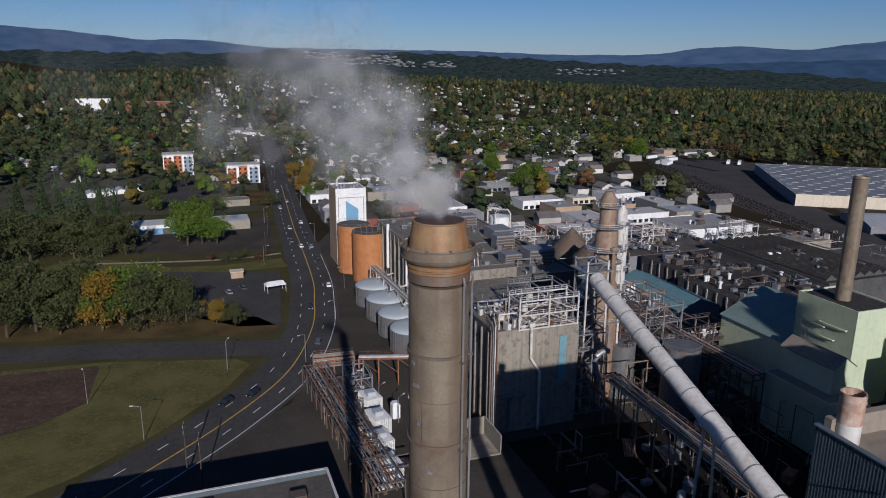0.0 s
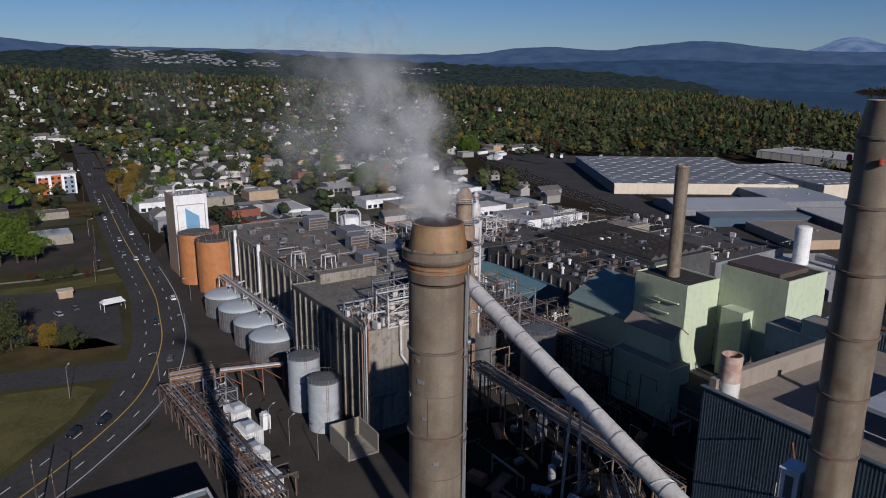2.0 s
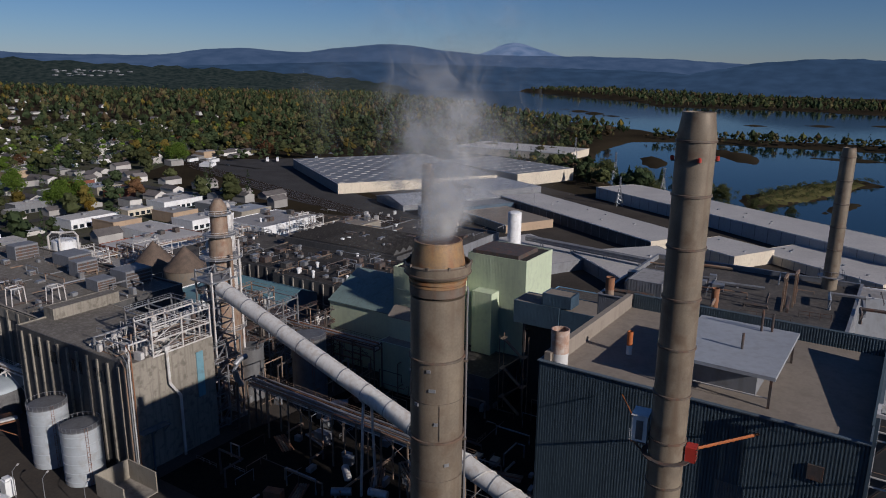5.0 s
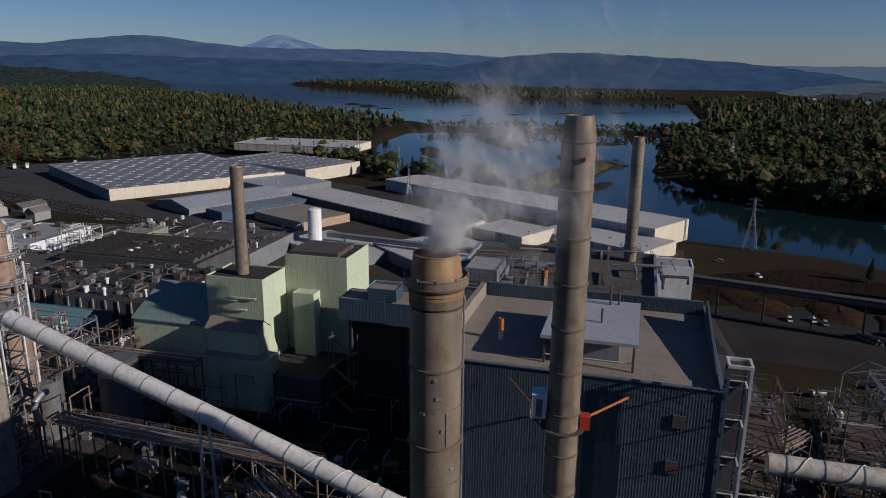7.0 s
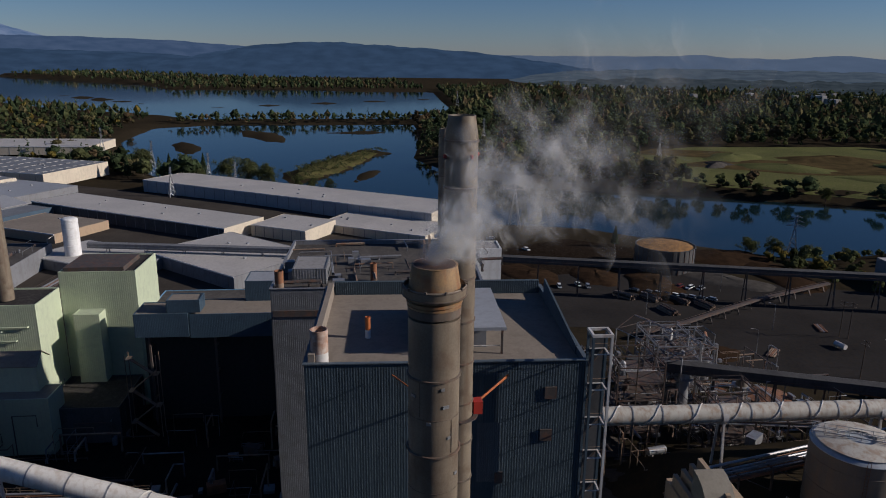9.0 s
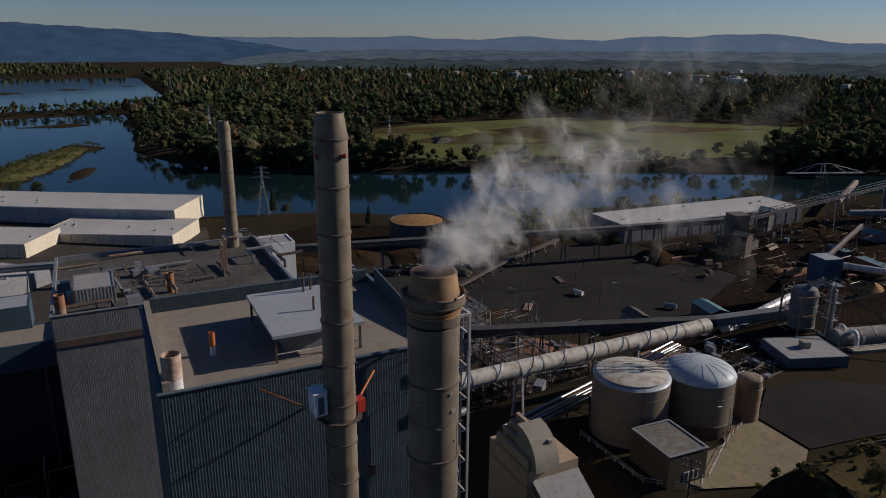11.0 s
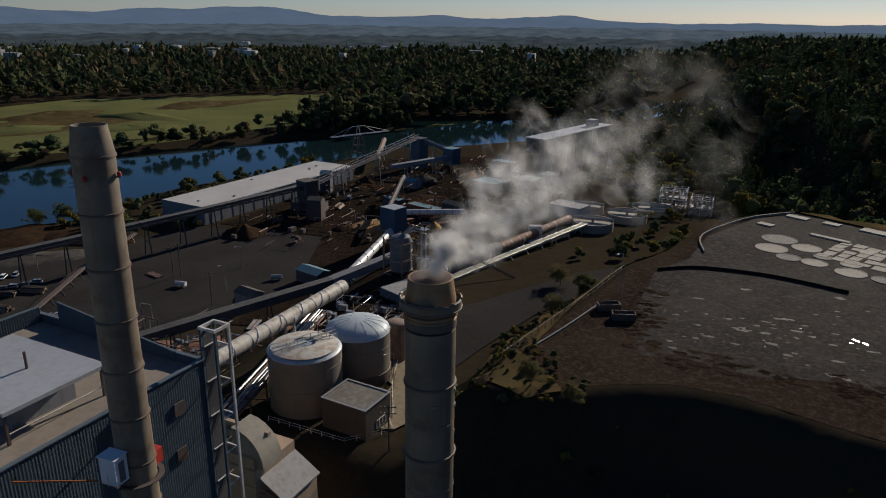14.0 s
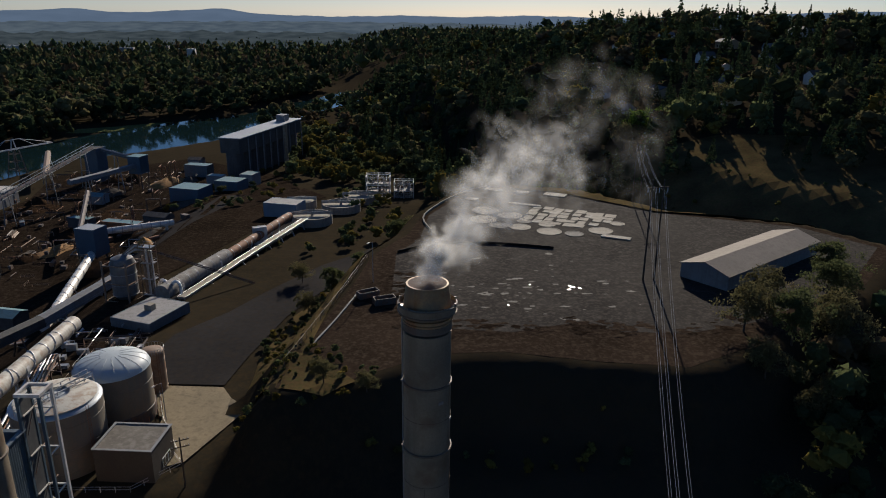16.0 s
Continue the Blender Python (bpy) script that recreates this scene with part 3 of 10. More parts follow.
drape("yard_paving", mpoly((40, 300), (20, 175), (12, 150), (-60, 92), (-60, 20), (120, -60), (330, -40), (330, 120), (300, 330), (60, 345)), PAVING, "worn dark yard paving around the mill", "pavement", 0.03, 8)
# dark sheet over the paving: shade between the blocks as ground colour
drape("process_yard", mpoly((58, 112), (84, 112), (128, 104), (150, 66), (150, 14), (84, 8), (58, 14)), SHADE_BLACK, "yard coloured near black for the shade between the mill blocks", "pavement", 0.05, 8)
drape("verge", mpoly((-130, 100), (-60, 93), (-30, 112), (-6, 136), (14, 164), (27, 198), (36, 262), (44, 368), (50, 440), (-160, 455), (-160, 240)), VERGE, "rough grass beside the road", "ground", 0.025, 8)
drape("lawn", mpoly((-66, 198), (-38, 195.5), (0, 185), (4, 180), (-4, 165), (-20, 146), (-38, 130), (-60, 118), (-80, 140)), GRASS, "mown green lawn beside the road", "lawn")
drape("bare_plot", mpoly((-66, 195), (-39, 193), (-40, 168), (-50, 158), (-74, 150), (-90, 170)), BARE, "bare brown plot with tyre marks", "ground", 0.09)
drape("verge", mpoly((-72, 224), (-32, 214), (12, 203), (16, 210), (10, 222), (-18, 232), (-36, 240), (-90, 240)), DRYGRASS, "dry grass verge below the trees", "ground")
drape("parking_lot", mpoly((-19, 260), (-30, 285), (-40, 300), (25, 276), (22, 250), (17, 211), (3, 214), (-14, 231)), ASPHALT, "grey asphalt parking lot", "pavement")
drape("lawn", mpoly((-60, 332), (-20, 300), (2, 296), (29, 300), (30, 285), (0, 284), (-36, 292), (-86, 300)), GRASS, "patchy green roadside lawn", "lawn", 0.05)
drape("parking_lot", mpoly((-60, 338), (-8, 320), (29, 316), (34, 395), (-50, 412)), PAVING, "old paved lot by a low building", "pavement", 0.05)
drape("lawn", [(50, 436), (79, 428), (85, 458), (86, 478), (72, 492), (54, 490)], DRYGRASS, "dry lawn by the road", "lawn", 0.6, 8)
drape("parking_lot", [(-6, 470), (46, 452), (50, 496), (60, 548), (24, 588), (-4, 536)], ASPHALT, "grey parking lot by the apartment blocks", "pavement", 0.55, 8)
ribbon(smooth_line([mill(*q) for q in ((-60, 318), (0, 306), (30, 309))]), (1.2, -1.2), 0.09, "path", CONC_LIGHT, "pale kerbed path", "path")
drape("lot_fringe", [(21, -83), (7, -85), (-4, -91), (-12, -94), (-24, -94), (-42, -88), (-60, -84), (-84, -95), (-124, -122), (-154, -150), (-141, -175), (-102, -195), (-81, -228), (-47, -241), (-31, -228), (-16, -200), (-10, -178), (2, -157), (7, -135), (18, -96)],
      SOIL, "brown weedy soil fringe round the lot", "ground", 0.04, 6)
drape("asphalt_lot", [(-6, -104), (-2, -122), (-5, -158), (-13, -172), (-18, -198), (-33, -226), (-47, -238), (-79, -226), (-100, -194), (-138, -174), (-150, -152), (-122, -124), (-84, -103), (-66, -99), (-52, -101), (-44, -107), (-28, -103), (-14, -106)],
      LOTTOP, "wide worn asphalt lot on a raised terrace", "pavement", 0.07, 6)
drape("concrete_pad", [(38, -80), (30, -97), (36, -109), (49, -111), (57, -126), (62, -110), (46, -97), (45, -78)], PAD, "pale stained concrete pad by the tanks", "pavement", 0.36, 4)
drape("access_road", [(36, -110), (49, -112), (57, -127), (54, -140), (43, -154), (30, -178), (19, -197), (2, -217), (-12, -214), (4, -190), (16, -172), (26, -150), (33, -124)], WORN, "dark access road below the terrace", "road", 0.3, 4)
drape("log_yard", [(206, -60), (262, -70), (270, -140), (240, -190), (216, -240), (180, -250), (150, -250), (128, -190), (142, -140), (200, -100)], WORN, "dark paved log yard", "pavement", 0.06, 8)
drape("wood_yard", [(250, -30), (310, -80), (330, -130), (290, -180), (270, -140), (262, -72)], YARDSOIL, "bare brown yard with earth banks", "ground", 0.05, 8)
drape("wood_yard", [(120, -250), (60, -300), (40, -360), (60, -420), (130, -480), (200, -430), (190, -370), (208, -250)], YARDSOIL, "dark churned wood yard soil", "ground", 0.25, 8)
drape("wood_yard", [(76, -160), (130, -150), (128, -190), (150, -250), (120, -252), (58, -302), (38, -362), (24, -330), (40, -280), (56, -230), (70, -190)], YARDSOIL, "dark mulchy ground between kiln and conveyors", "ground", 0.22, 6)
drape("gravel_yard", [(80, -118), (66, -124), (60, -140), (54, -152), (60, -174), (78, -176), (92, -160), (94, -124)], YARDSOIL, "dark oily ground round the kiln house", "ground", 0.24, 4)
drape("meadow", [(480, -305), (425, -400), (385, -470), (350, -560), (390, -700), (470, -850), (620, -720), (720, -640), (740, -430), (700, -330), (600, -260), (540, -270)], FIELD, "bright green meadow across the river", "meadow", 0.15, 14)
for poly in ([(600, -330), (520, -420), (500, -520), (560, -560), (640, -420)], [(560, -600), (500, -640), (480, -760), (560, -690)], [(690, -330), (650, -400), (690, -460), (730, -380)]):
    drape("bare_field", poly, DRYGRASS, "brown worked ground in the meadow", "ground", 0.3, 14)
drape("dry_slope", [(-130, -185), (-98, -196), (-75, -222), (-40, -245), (-60, -275), (-160, -280), (-250, -220), (-180, -160)], DRYGRASS, "dry yellow grass slope", "ground", 0.5, 6)
drape("dry_slope", [(24, -84), (12, -80), (6, -84), (16, -98), (10, -134), (4, -160), (-6, -178), (8, -186), (24, -150), (30, -124), (30, -98)], DRYGRASS, "dry weedy bank beside the lot", "ground", 0.2, 4)
def kerb_wall(line, w, h, material, label):
    """A low wall of constant height that follows a line over the land."""
    P = np.array(smooth_line(line, 5))
    T = np.gradient(P, axis=0)
    T /= np.linalg.norm(T, axis=1)[:, None]
    N = np.stack([-T[:, 1], T[:, 0]], 1) * w / 2
    z = land(P[:, 0], P[:, 1])
    n = len(P)
    vs = [(*q, k - 0.5) for q, k in zip(P - N, z)] + [(*q, k + h) for q, k in zip(P - N, z)] + [(*q, k + h) for q, k in zip(P + N, z)] + [(*q, k - 0.5) for q, k in zip(P + N, z)]
    fs = [(a * n + i, a * n + i + 1, (a + 1) * n + i + 1, (a + 1) * n + i) for a in range(3) for i in range(n - 1)] + [(0, n, 2 * n, 3 * n), (4 * n - 1, 3 * n - 1, 2 * n - 1, n - 1)]
    single("kerb_wall", Shape().add(vs, fs), material, label, "kerb", kind="structure")


# first wall near black all over: its shadow side is put into the colour
kerb_wall([(-5.5, -159), (-15, -164.5), (-26.5, -165.6), (-37, -164.3), (-51.7, -159.1)], 0.4, 0.8, SHADE_BLACK, "low concrete wall coloured near black like its shadow side")
kerb_wall([(-17, -180), (-16.5, -198), (-31, -225), (-46.6, -239)], 0.4, 0.7, STAINED, "pale concrete parapet round the upper lot")
kerb_wall([(16, -98), (11, -112), (6, -128)], 0.4, 0.4, DARKWALL, "low weathered kerb along the lot")
# broken lane lines
def dashes(off, s0, s1, width=0.13):
    P = np.array(ROAD)
    s = np.concatenate([[0], np.cumsum(np.hypot(*np.diff(P, axis=0).T))])
    sh = Shape()
    k = s0
    while k < min(s1, s[-1] - 5):
        a, b = [np.array([np.interp(q, s, P[:, 0]), np.interp(q, s, P[:, 1])]) for q in (k, k + 3.2)]
        d = (b - a) / np.linalg.norm(b - a)
        n = np.array([-d[1], d[0]])
        c = [a + n * (off - width), b + n * (off - width), b + n * (off + width), a + n * (off + width)]
        z = float(max(land([a[0]], [a[1]])[0], land([b[0]], [b[1]])[0])) + 0.13
        sh.add([(q[0], q[1], z) for q in c], [(0, 1, 2, 3)])
        k += 12.2
    single("lane_line", sh, LINE_WHITE, "broken white lane line painted on asphalt", "lane line", kind="structure")
for off in (5.0, -3.7):
    dashes(off, 4, 700)
def rails(line, n):
    for o in range(n):
        off = o * 4.6
        ribbon(line, (off + 1.4, off - 1.4), 0.12, "track_bed", SOIL, "brown railway ballast", "railway")
        for r in (0.72, -0.72):
            ribbon(line, (off + r + 0.06, off + r - 0.06), 0.3, "rail", STEEL, "steel railway rail", "railway")
rails(smooth_line([mill(*q) for q in ((300, 160), (313, 220), (334, 290), (357, 360), (395, 480), (440, 600))]), 4)
drape("island_grass", [(575, 24), (620, 20), (700, -10), (760, -46), (740, -62), (660, -36), (590, -2)], GRASS, "green grass on the river island", "ground", 0.35, 8)
# ---- town lots and streets ----
drape("town_ground", mpoly((62, 312), (300, 345), (335, 520), (520, 640), (700, 800), (700, 960), (560, 1000), (107, 1000), (92, 790), (78, 640), (65, 500)), TOWNGROUND, "paved lots and gardens of the town", "ground", 0.45, 16)
drape("town_ground", mpoly((-160, 440), (34, 412), (40, 520), (62, 960), (-160, 960), (-280, 700)), TOWNGROUND, "gardens and paved lots by the road", "ground", 0.4, 16)
for u in (174, 302, 430, 558):
    ribbon(smooth_line([mill(u, max(330, 330 + (u - 300) * 1.1)), mill(u + 6, 700), mill(u + 10, 1000)], 12), (4.5, -4.5), 0.7, "street", ASPHALT, "narrow asphalt town street")
for v in (408, 528, 648, 768, 888):
    ribbon(smooth_line([mill(70 if v > 420 else 64, v), mill(220, v), mill(330 if v < 640 else 560, v + 4)], 12), (4.5, -4.5), 0.74, "street", ASPHALT, "narrow asphalt town street")
drape("rail_yard", mpoly((292, 150), (324, 150), (352, 260), (420, 420), (470, 600), (440, 610), (380, 480), (330, 340)), ASPHALT, "dark ballast and paving of the rail yard", "ground", 0.07, 10)
drape("trailer_lot", mpoly((345, 330), (400, 440), (450, 560), (560, 500), (500, 430), (420, 330)), ASPHALT, "worn trailer lot behind the warehouse", "pavement", 0.09, 12)
drape("yard_lane", [(64, -160), (56, -172), (28, -262), (10, -300), (-8, -330), (2, -334), (24, -300), (40, -262), (72, -172)], WORN, "dark yard lane beside the kiln", "road", 0.25, 5)
drape("yard_lane", [(90, -170), (104, -176), (96, -240), (84, -300), (80, -340), (66, -340), (74, -290), (84, -236)], WORN, "dark yard lane through the plant", "road", 0.25, 5)
drape("sandbar", [(268, -626), (262, -642), (238, -672), (212, -702), (196, -718), (204, -700), (228, -668), (252, -640)], FIELD, "pale grassy sandbar in the river", "ground", 0.4, 8)
drape("yard_paving", [(296, -62), (352, -74), (360, -58), (474, 122), (524, 190), (420, 292), (330, 140), (288, 60)], PAVING, "worn paving between the warehouses", "pavement", 0.14, 10)
# ---- distance: hills and mountains round the horizon ----
def ridge_line(name, radius, rows, base, material, label, rough=1.0, seed=0.0):
    """A range of hills: rows give azimuth in degrees (clockwise from +y) and height; it falls away behind its crest."""
    az = np.arange(rows[0][0], rows[-1][0] + 0.01, 0.35)
    h = np.interp(az, [q[0] for q in rows], [q[1] for q in rows])
    h = np.convolve(np.pad(h, 3, mode="edge"), np.ones(7) / 7, "valid")
    h = h + rough * (4 * np.sin(az * 1.9 + seed) + 2.5 * np.sin(az * 5.3 + seed) + 1.5 * np.sin(az * 13.1 + seed * 2))
    a = np.radians(az)
    rings = []
    for f, g in ((0.86, 0.0), (0.92, 0.45), (0.965, 0.85), (1.0, 1.0), (1.03, 0.6)):
        rr = radius * f + 8 * np.sin(az * 0.9 + 9 * f + seed)
        rings.append(np.stack([rr * np.sin(a), rr * np.cos(a), base + (h - base) * g], 1))
    n = len(az)
    v = np.concatenate(rings)
    q = np.array([(j * n + i, j * n + i + 1, (j + 1) * n + i + 1, (j + 1) * n + i) for j in range(4) for i in range(n - 1)])
    return single(name, raw_mesh(name, v, q, True), material, label, "mountains", kind="structure")


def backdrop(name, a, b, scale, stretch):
    """A far surface that glows faintly, in two tones: the haze of the air in front of it is painted in."""
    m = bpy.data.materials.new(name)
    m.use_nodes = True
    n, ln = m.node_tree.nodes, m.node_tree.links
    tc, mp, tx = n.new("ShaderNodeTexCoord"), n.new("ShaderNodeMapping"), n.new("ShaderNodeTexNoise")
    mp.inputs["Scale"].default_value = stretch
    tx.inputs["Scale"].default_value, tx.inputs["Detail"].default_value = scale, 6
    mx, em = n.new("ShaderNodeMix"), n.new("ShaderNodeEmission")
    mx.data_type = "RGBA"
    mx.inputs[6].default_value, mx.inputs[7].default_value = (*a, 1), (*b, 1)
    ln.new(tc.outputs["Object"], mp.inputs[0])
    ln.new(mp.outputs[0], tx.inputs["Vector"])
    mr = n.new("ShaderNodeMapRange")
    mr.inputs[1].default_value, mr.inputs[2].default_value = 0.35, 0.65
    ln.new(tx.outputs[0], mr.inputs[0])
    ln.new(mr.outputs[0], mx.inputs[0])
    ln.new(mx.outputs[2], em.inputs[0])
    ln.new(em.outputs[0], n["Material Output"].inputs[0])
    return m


# glow colours, with the blue haze of distance painted into each
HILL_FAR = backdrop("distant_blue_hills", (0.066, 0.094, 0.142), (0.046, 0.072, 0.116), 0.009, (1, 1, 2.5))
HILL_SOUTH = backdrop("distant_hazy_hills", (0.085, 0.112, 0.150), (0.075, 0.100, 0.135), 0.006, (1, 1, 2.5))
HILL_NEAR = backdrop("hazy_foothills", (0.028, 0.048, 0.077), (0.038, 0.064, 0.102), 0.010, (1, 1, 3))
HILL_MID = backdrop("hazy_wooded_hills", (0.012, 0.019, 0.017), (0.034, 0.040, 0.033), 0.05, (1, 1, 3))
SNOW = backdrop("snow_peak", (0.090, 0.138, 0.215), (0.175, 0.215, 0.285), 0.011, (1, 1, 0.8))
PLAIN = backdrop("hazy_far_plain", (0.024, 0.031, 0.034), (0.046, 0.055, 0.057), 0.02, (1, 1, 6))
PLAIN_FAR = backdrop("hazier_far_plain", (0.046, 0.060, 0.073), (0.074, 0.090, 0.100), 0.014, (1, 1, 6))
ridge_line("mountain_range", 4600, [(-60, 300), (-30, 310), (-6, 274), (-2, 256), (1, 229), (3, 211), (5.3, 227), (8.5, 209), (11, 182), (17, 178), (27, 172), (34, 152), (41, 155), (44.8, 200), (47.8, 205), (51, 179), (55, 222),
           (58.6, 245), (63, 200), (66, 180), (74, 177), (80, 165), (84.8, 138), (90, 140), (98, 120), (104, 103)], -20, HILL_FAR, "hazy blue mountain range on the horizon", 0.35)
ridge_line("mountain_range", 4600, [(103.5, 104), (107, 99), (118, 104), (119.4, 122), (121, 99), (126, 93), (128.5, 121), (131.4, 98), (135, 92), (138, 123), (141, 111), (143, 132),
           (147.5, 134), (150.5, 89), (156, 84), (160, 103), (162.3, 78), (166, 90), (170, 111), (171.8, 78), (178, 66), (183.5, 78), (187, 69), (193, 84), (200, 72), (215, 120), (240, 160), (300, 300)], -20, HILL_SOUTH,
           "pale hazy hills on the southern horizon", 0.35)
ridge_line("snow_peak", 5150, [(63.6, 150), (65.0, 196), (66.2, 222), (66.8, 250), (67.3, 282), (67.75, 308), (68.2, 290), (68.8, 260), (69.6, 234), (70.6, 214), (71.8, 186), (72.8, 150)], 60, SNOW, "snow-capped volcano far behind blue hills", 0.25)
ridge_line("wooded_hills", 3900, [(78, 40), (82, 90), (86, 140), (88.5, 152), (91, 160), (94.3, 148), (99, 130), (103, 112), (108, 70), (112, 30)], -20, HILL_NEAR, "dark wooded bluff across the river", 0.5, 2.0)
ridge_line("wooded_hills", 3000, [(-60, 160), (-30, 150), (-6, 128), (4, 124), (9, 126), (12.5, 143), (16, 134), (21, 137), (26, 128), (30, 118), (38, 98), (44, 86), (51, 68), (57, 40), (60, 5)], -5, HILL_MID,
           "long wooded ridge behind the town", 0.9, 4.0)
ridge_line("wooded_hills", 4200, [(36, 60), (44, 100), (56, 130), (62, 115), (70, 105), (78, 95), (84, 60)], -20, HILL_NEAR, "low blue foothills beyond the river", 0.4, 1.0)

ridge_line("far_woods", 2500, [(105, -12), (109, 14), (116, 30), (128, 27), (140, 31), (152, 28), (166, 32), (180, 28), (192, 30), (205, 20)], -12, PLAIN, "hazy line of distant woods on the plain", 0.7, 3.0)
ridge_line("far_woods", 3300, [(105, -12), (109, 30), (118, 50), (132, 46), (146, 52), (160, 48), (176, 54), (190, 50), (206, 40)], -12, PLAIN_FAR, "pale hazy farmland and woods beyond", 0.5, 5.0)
# estates of small houses high on the ridge
rh = random.Random(77)
ESTATES = ((14.2, 17.0, 116, 138, 34), (16.2, 21.6, 92, 128, 100), (21.0, 26.0, 84, 108, 50), (33.8, 39.0, 60, 84, 26))
for a0, a1, z0, z1, count in ESTATES:
    est = Shape()
    for _ in range(count):
        az, z = radians(rh.uniform(a0, a1)), rh.uniform(z0, z1) - 8
        rr, w, d = rh.uniform(2640, 2720), rh.uniform(4, 9), rh.uniform(4, 7)
        x, y, hh = rr * math.sin(az), rr * math.cos(az), rh.uniform(2.2, 4.2)
        z = 96 + (z - 96) * rr / 2900
        est.box(x - w, x + w, y - d, y + d, z, z + hh)
    single("hillside_houses", est, GREYSIDE, "estate of small pale houses on a wooded ridge", "houses", kind="stuff")
# ---- the four smokestacks ----
def big_stack(x, y, top, base, r, label, pipes, rim):
    """A ringed steel stack with a tapered rusty cap and a heavy collar below it."""
    st = thing("smokestack", x, y, base, 0, label, "smokestack", "smokestacks")
    t = top - base
    sh = Shape().lathe([(r * 1.06, 0), (r * 1.02, (t - 6) * 0.5), (r, t - 6), (r, t - 2.75)], 48)
    shaft = part("shaft", sh, STACK, st, "brown-grey riveted steel shaft", True)
    z = t - 5.9
    k = 0
    while z > 1:
        rr = r * (1.0 if z > t - 8 else 1.02)
        w = 0.075 if k % 2 == 0 else 0.02
        d = 0.085 if k % 2 == 0 else 0.014
        part("ring", Shape().lathe([(rr * 1.004, z - w), (rr + d, z - w * 0.7), (rr + d, z + w * 0.7), (rr * 1.004, z + w)], 48, cap=False), SEAM, shaft, "", True)
        if k < 14:                          # upright welds and small patches
            a = 2.4 + 1.7 * k + 0.4 * math.sin(k * 5.1)
            ca, sa = math.cos(a), math.sin(a)
            part("weld", Shape().tube([((rr + 0.006) * ca, (rr + 0.006) * sa, z - 2.0), ((rr + 0.006) * ca, (rr + 0.006) * sa, z - 0.1)], 0.018, 5), SEAM, shaft)
        z -= 2.14
        k += 1
    part("band", Shape().lathe([(r * 1.0, t - 2.62), (r + 0.035, t - 2.6), (r + 0.035, t - 2.2), (r, t - 2.18)], 48, cap=False), SEAM, st, "", True)
    part("flange", Shape().lathe([(r, t - 2.2), (r + 0.05, t - 2.16), (r + 0.05, t - 2.08), (r - 0.02, t - 2.05), (r - 0.02, t - 1.99), (r + 0.09, t - 1.96), (r + 0.09, t - 1.84), (r * 0.95, t - 1.8)], 48, cap=False), STACK_RUST, st, "rust-streaked flange", True)
    part("collar", Shape().lathe([(r * 0.96, t - 1.82), (r * 1.12, t - 1.72), (r * 1.195, t - 1.6), (r * 1.205, t - 1.52), (r * 1.205, t - 1.08), (r * 1.18, t - 1.04), (r * 1.165, t - 1.06), (r * 1.165, t - 1.3), (r * 0.97, t - 1.36)], 48, cap=False), STACK, st, "heavy steel collar", True)
    for zz in (t - 1.54, t - 1.12):
        part("collar_bead", Shape().lathe([(r * 1.2, zz - 0.035), (r * 1.2 + 0.045, zz - 0.02), (r * 1.2 + 0.045, zz + 0.02), (r * 1.2, zz + 0.035)], 48, cap=False), SEAM, st, "", True)
    part("cap", Shape().lathe([(r * 0.99, t - 1.38), (r * 0.985, t - 1.1), (r * rim * 1.04, t - 0.14), (r * rim * 1.03, t - 0.06), (r * rim * 1.05, t - 0.03), (r * rim * 1.04, t), (r * rim - 0.06, t)], 48, cap=False), STACK_RUST, st, "rust-orange tapered cap", True)
    part("flue", Shape().lathe([(r * rim - 0.06, t), (r * rim - 0.06, t - 0.5), (r * 0.80, t - 5), (r * 0.80, t - 7)], 40), STACK_DARK, st, "sooty dark flue", True)
    for k in range(10):                     # lugs round the collar's rim
        part("lug", Shape().box(r * 1.16, r * 1.25, -0.05, 0.05, t - 1.14, t - 1.0), SEAM, st).matrix_basis = pose(0, 0, 0, 0, 0, 36 * k + 11)
    for az, zz, w in ((198, t - 7.4, 0.34), (190, t - 6.4, 0.2), (206, t - 9.2, 0.2), (230, t - 11.5, 0.26), (160, t - 8.3, 0.26), (120, t - 6.9, 0.3)):
        part("patch", Shape().box(r - 0.02, r + 0.05, -w / 2, w / 2, zz, zz + 0.16), STEEL, st, "small pale welded patch").matrix_basis = pose(0, 0, 0, 0, 0, az)
    for a in pipes:
        c, s = math.cos(radians(a)), math.sin(radians(a))
        q = r + 0.13
        part("pipe", Shape().tube([(q * c, q * s, 0), (q * c, q * s, t - 2.9), (q * 1.02 * c, q * 1.02 * s, t - 2.6), (q * 0.98 * c, q * 0.98 * s, t - 2.3)], 0.055, 8), STEEL, st, "thin drain pipe", True)
        for zz in np.arange(3, t - 3, 4.3):
            part("clamp", Shape().box(-0.1, 0.1, r - 0.01, r + 0.22, zz - 0.05, zz + 0.05), SEAM, st).matrix_basis = pose(0, 0, 0, 0, 0, a - 90)
    return st


big_stack(0, 0, 82.3, 0, 1.342, "brown-grey steel smokestack with a rusty tapered cap", (-22, -68), 0.84)


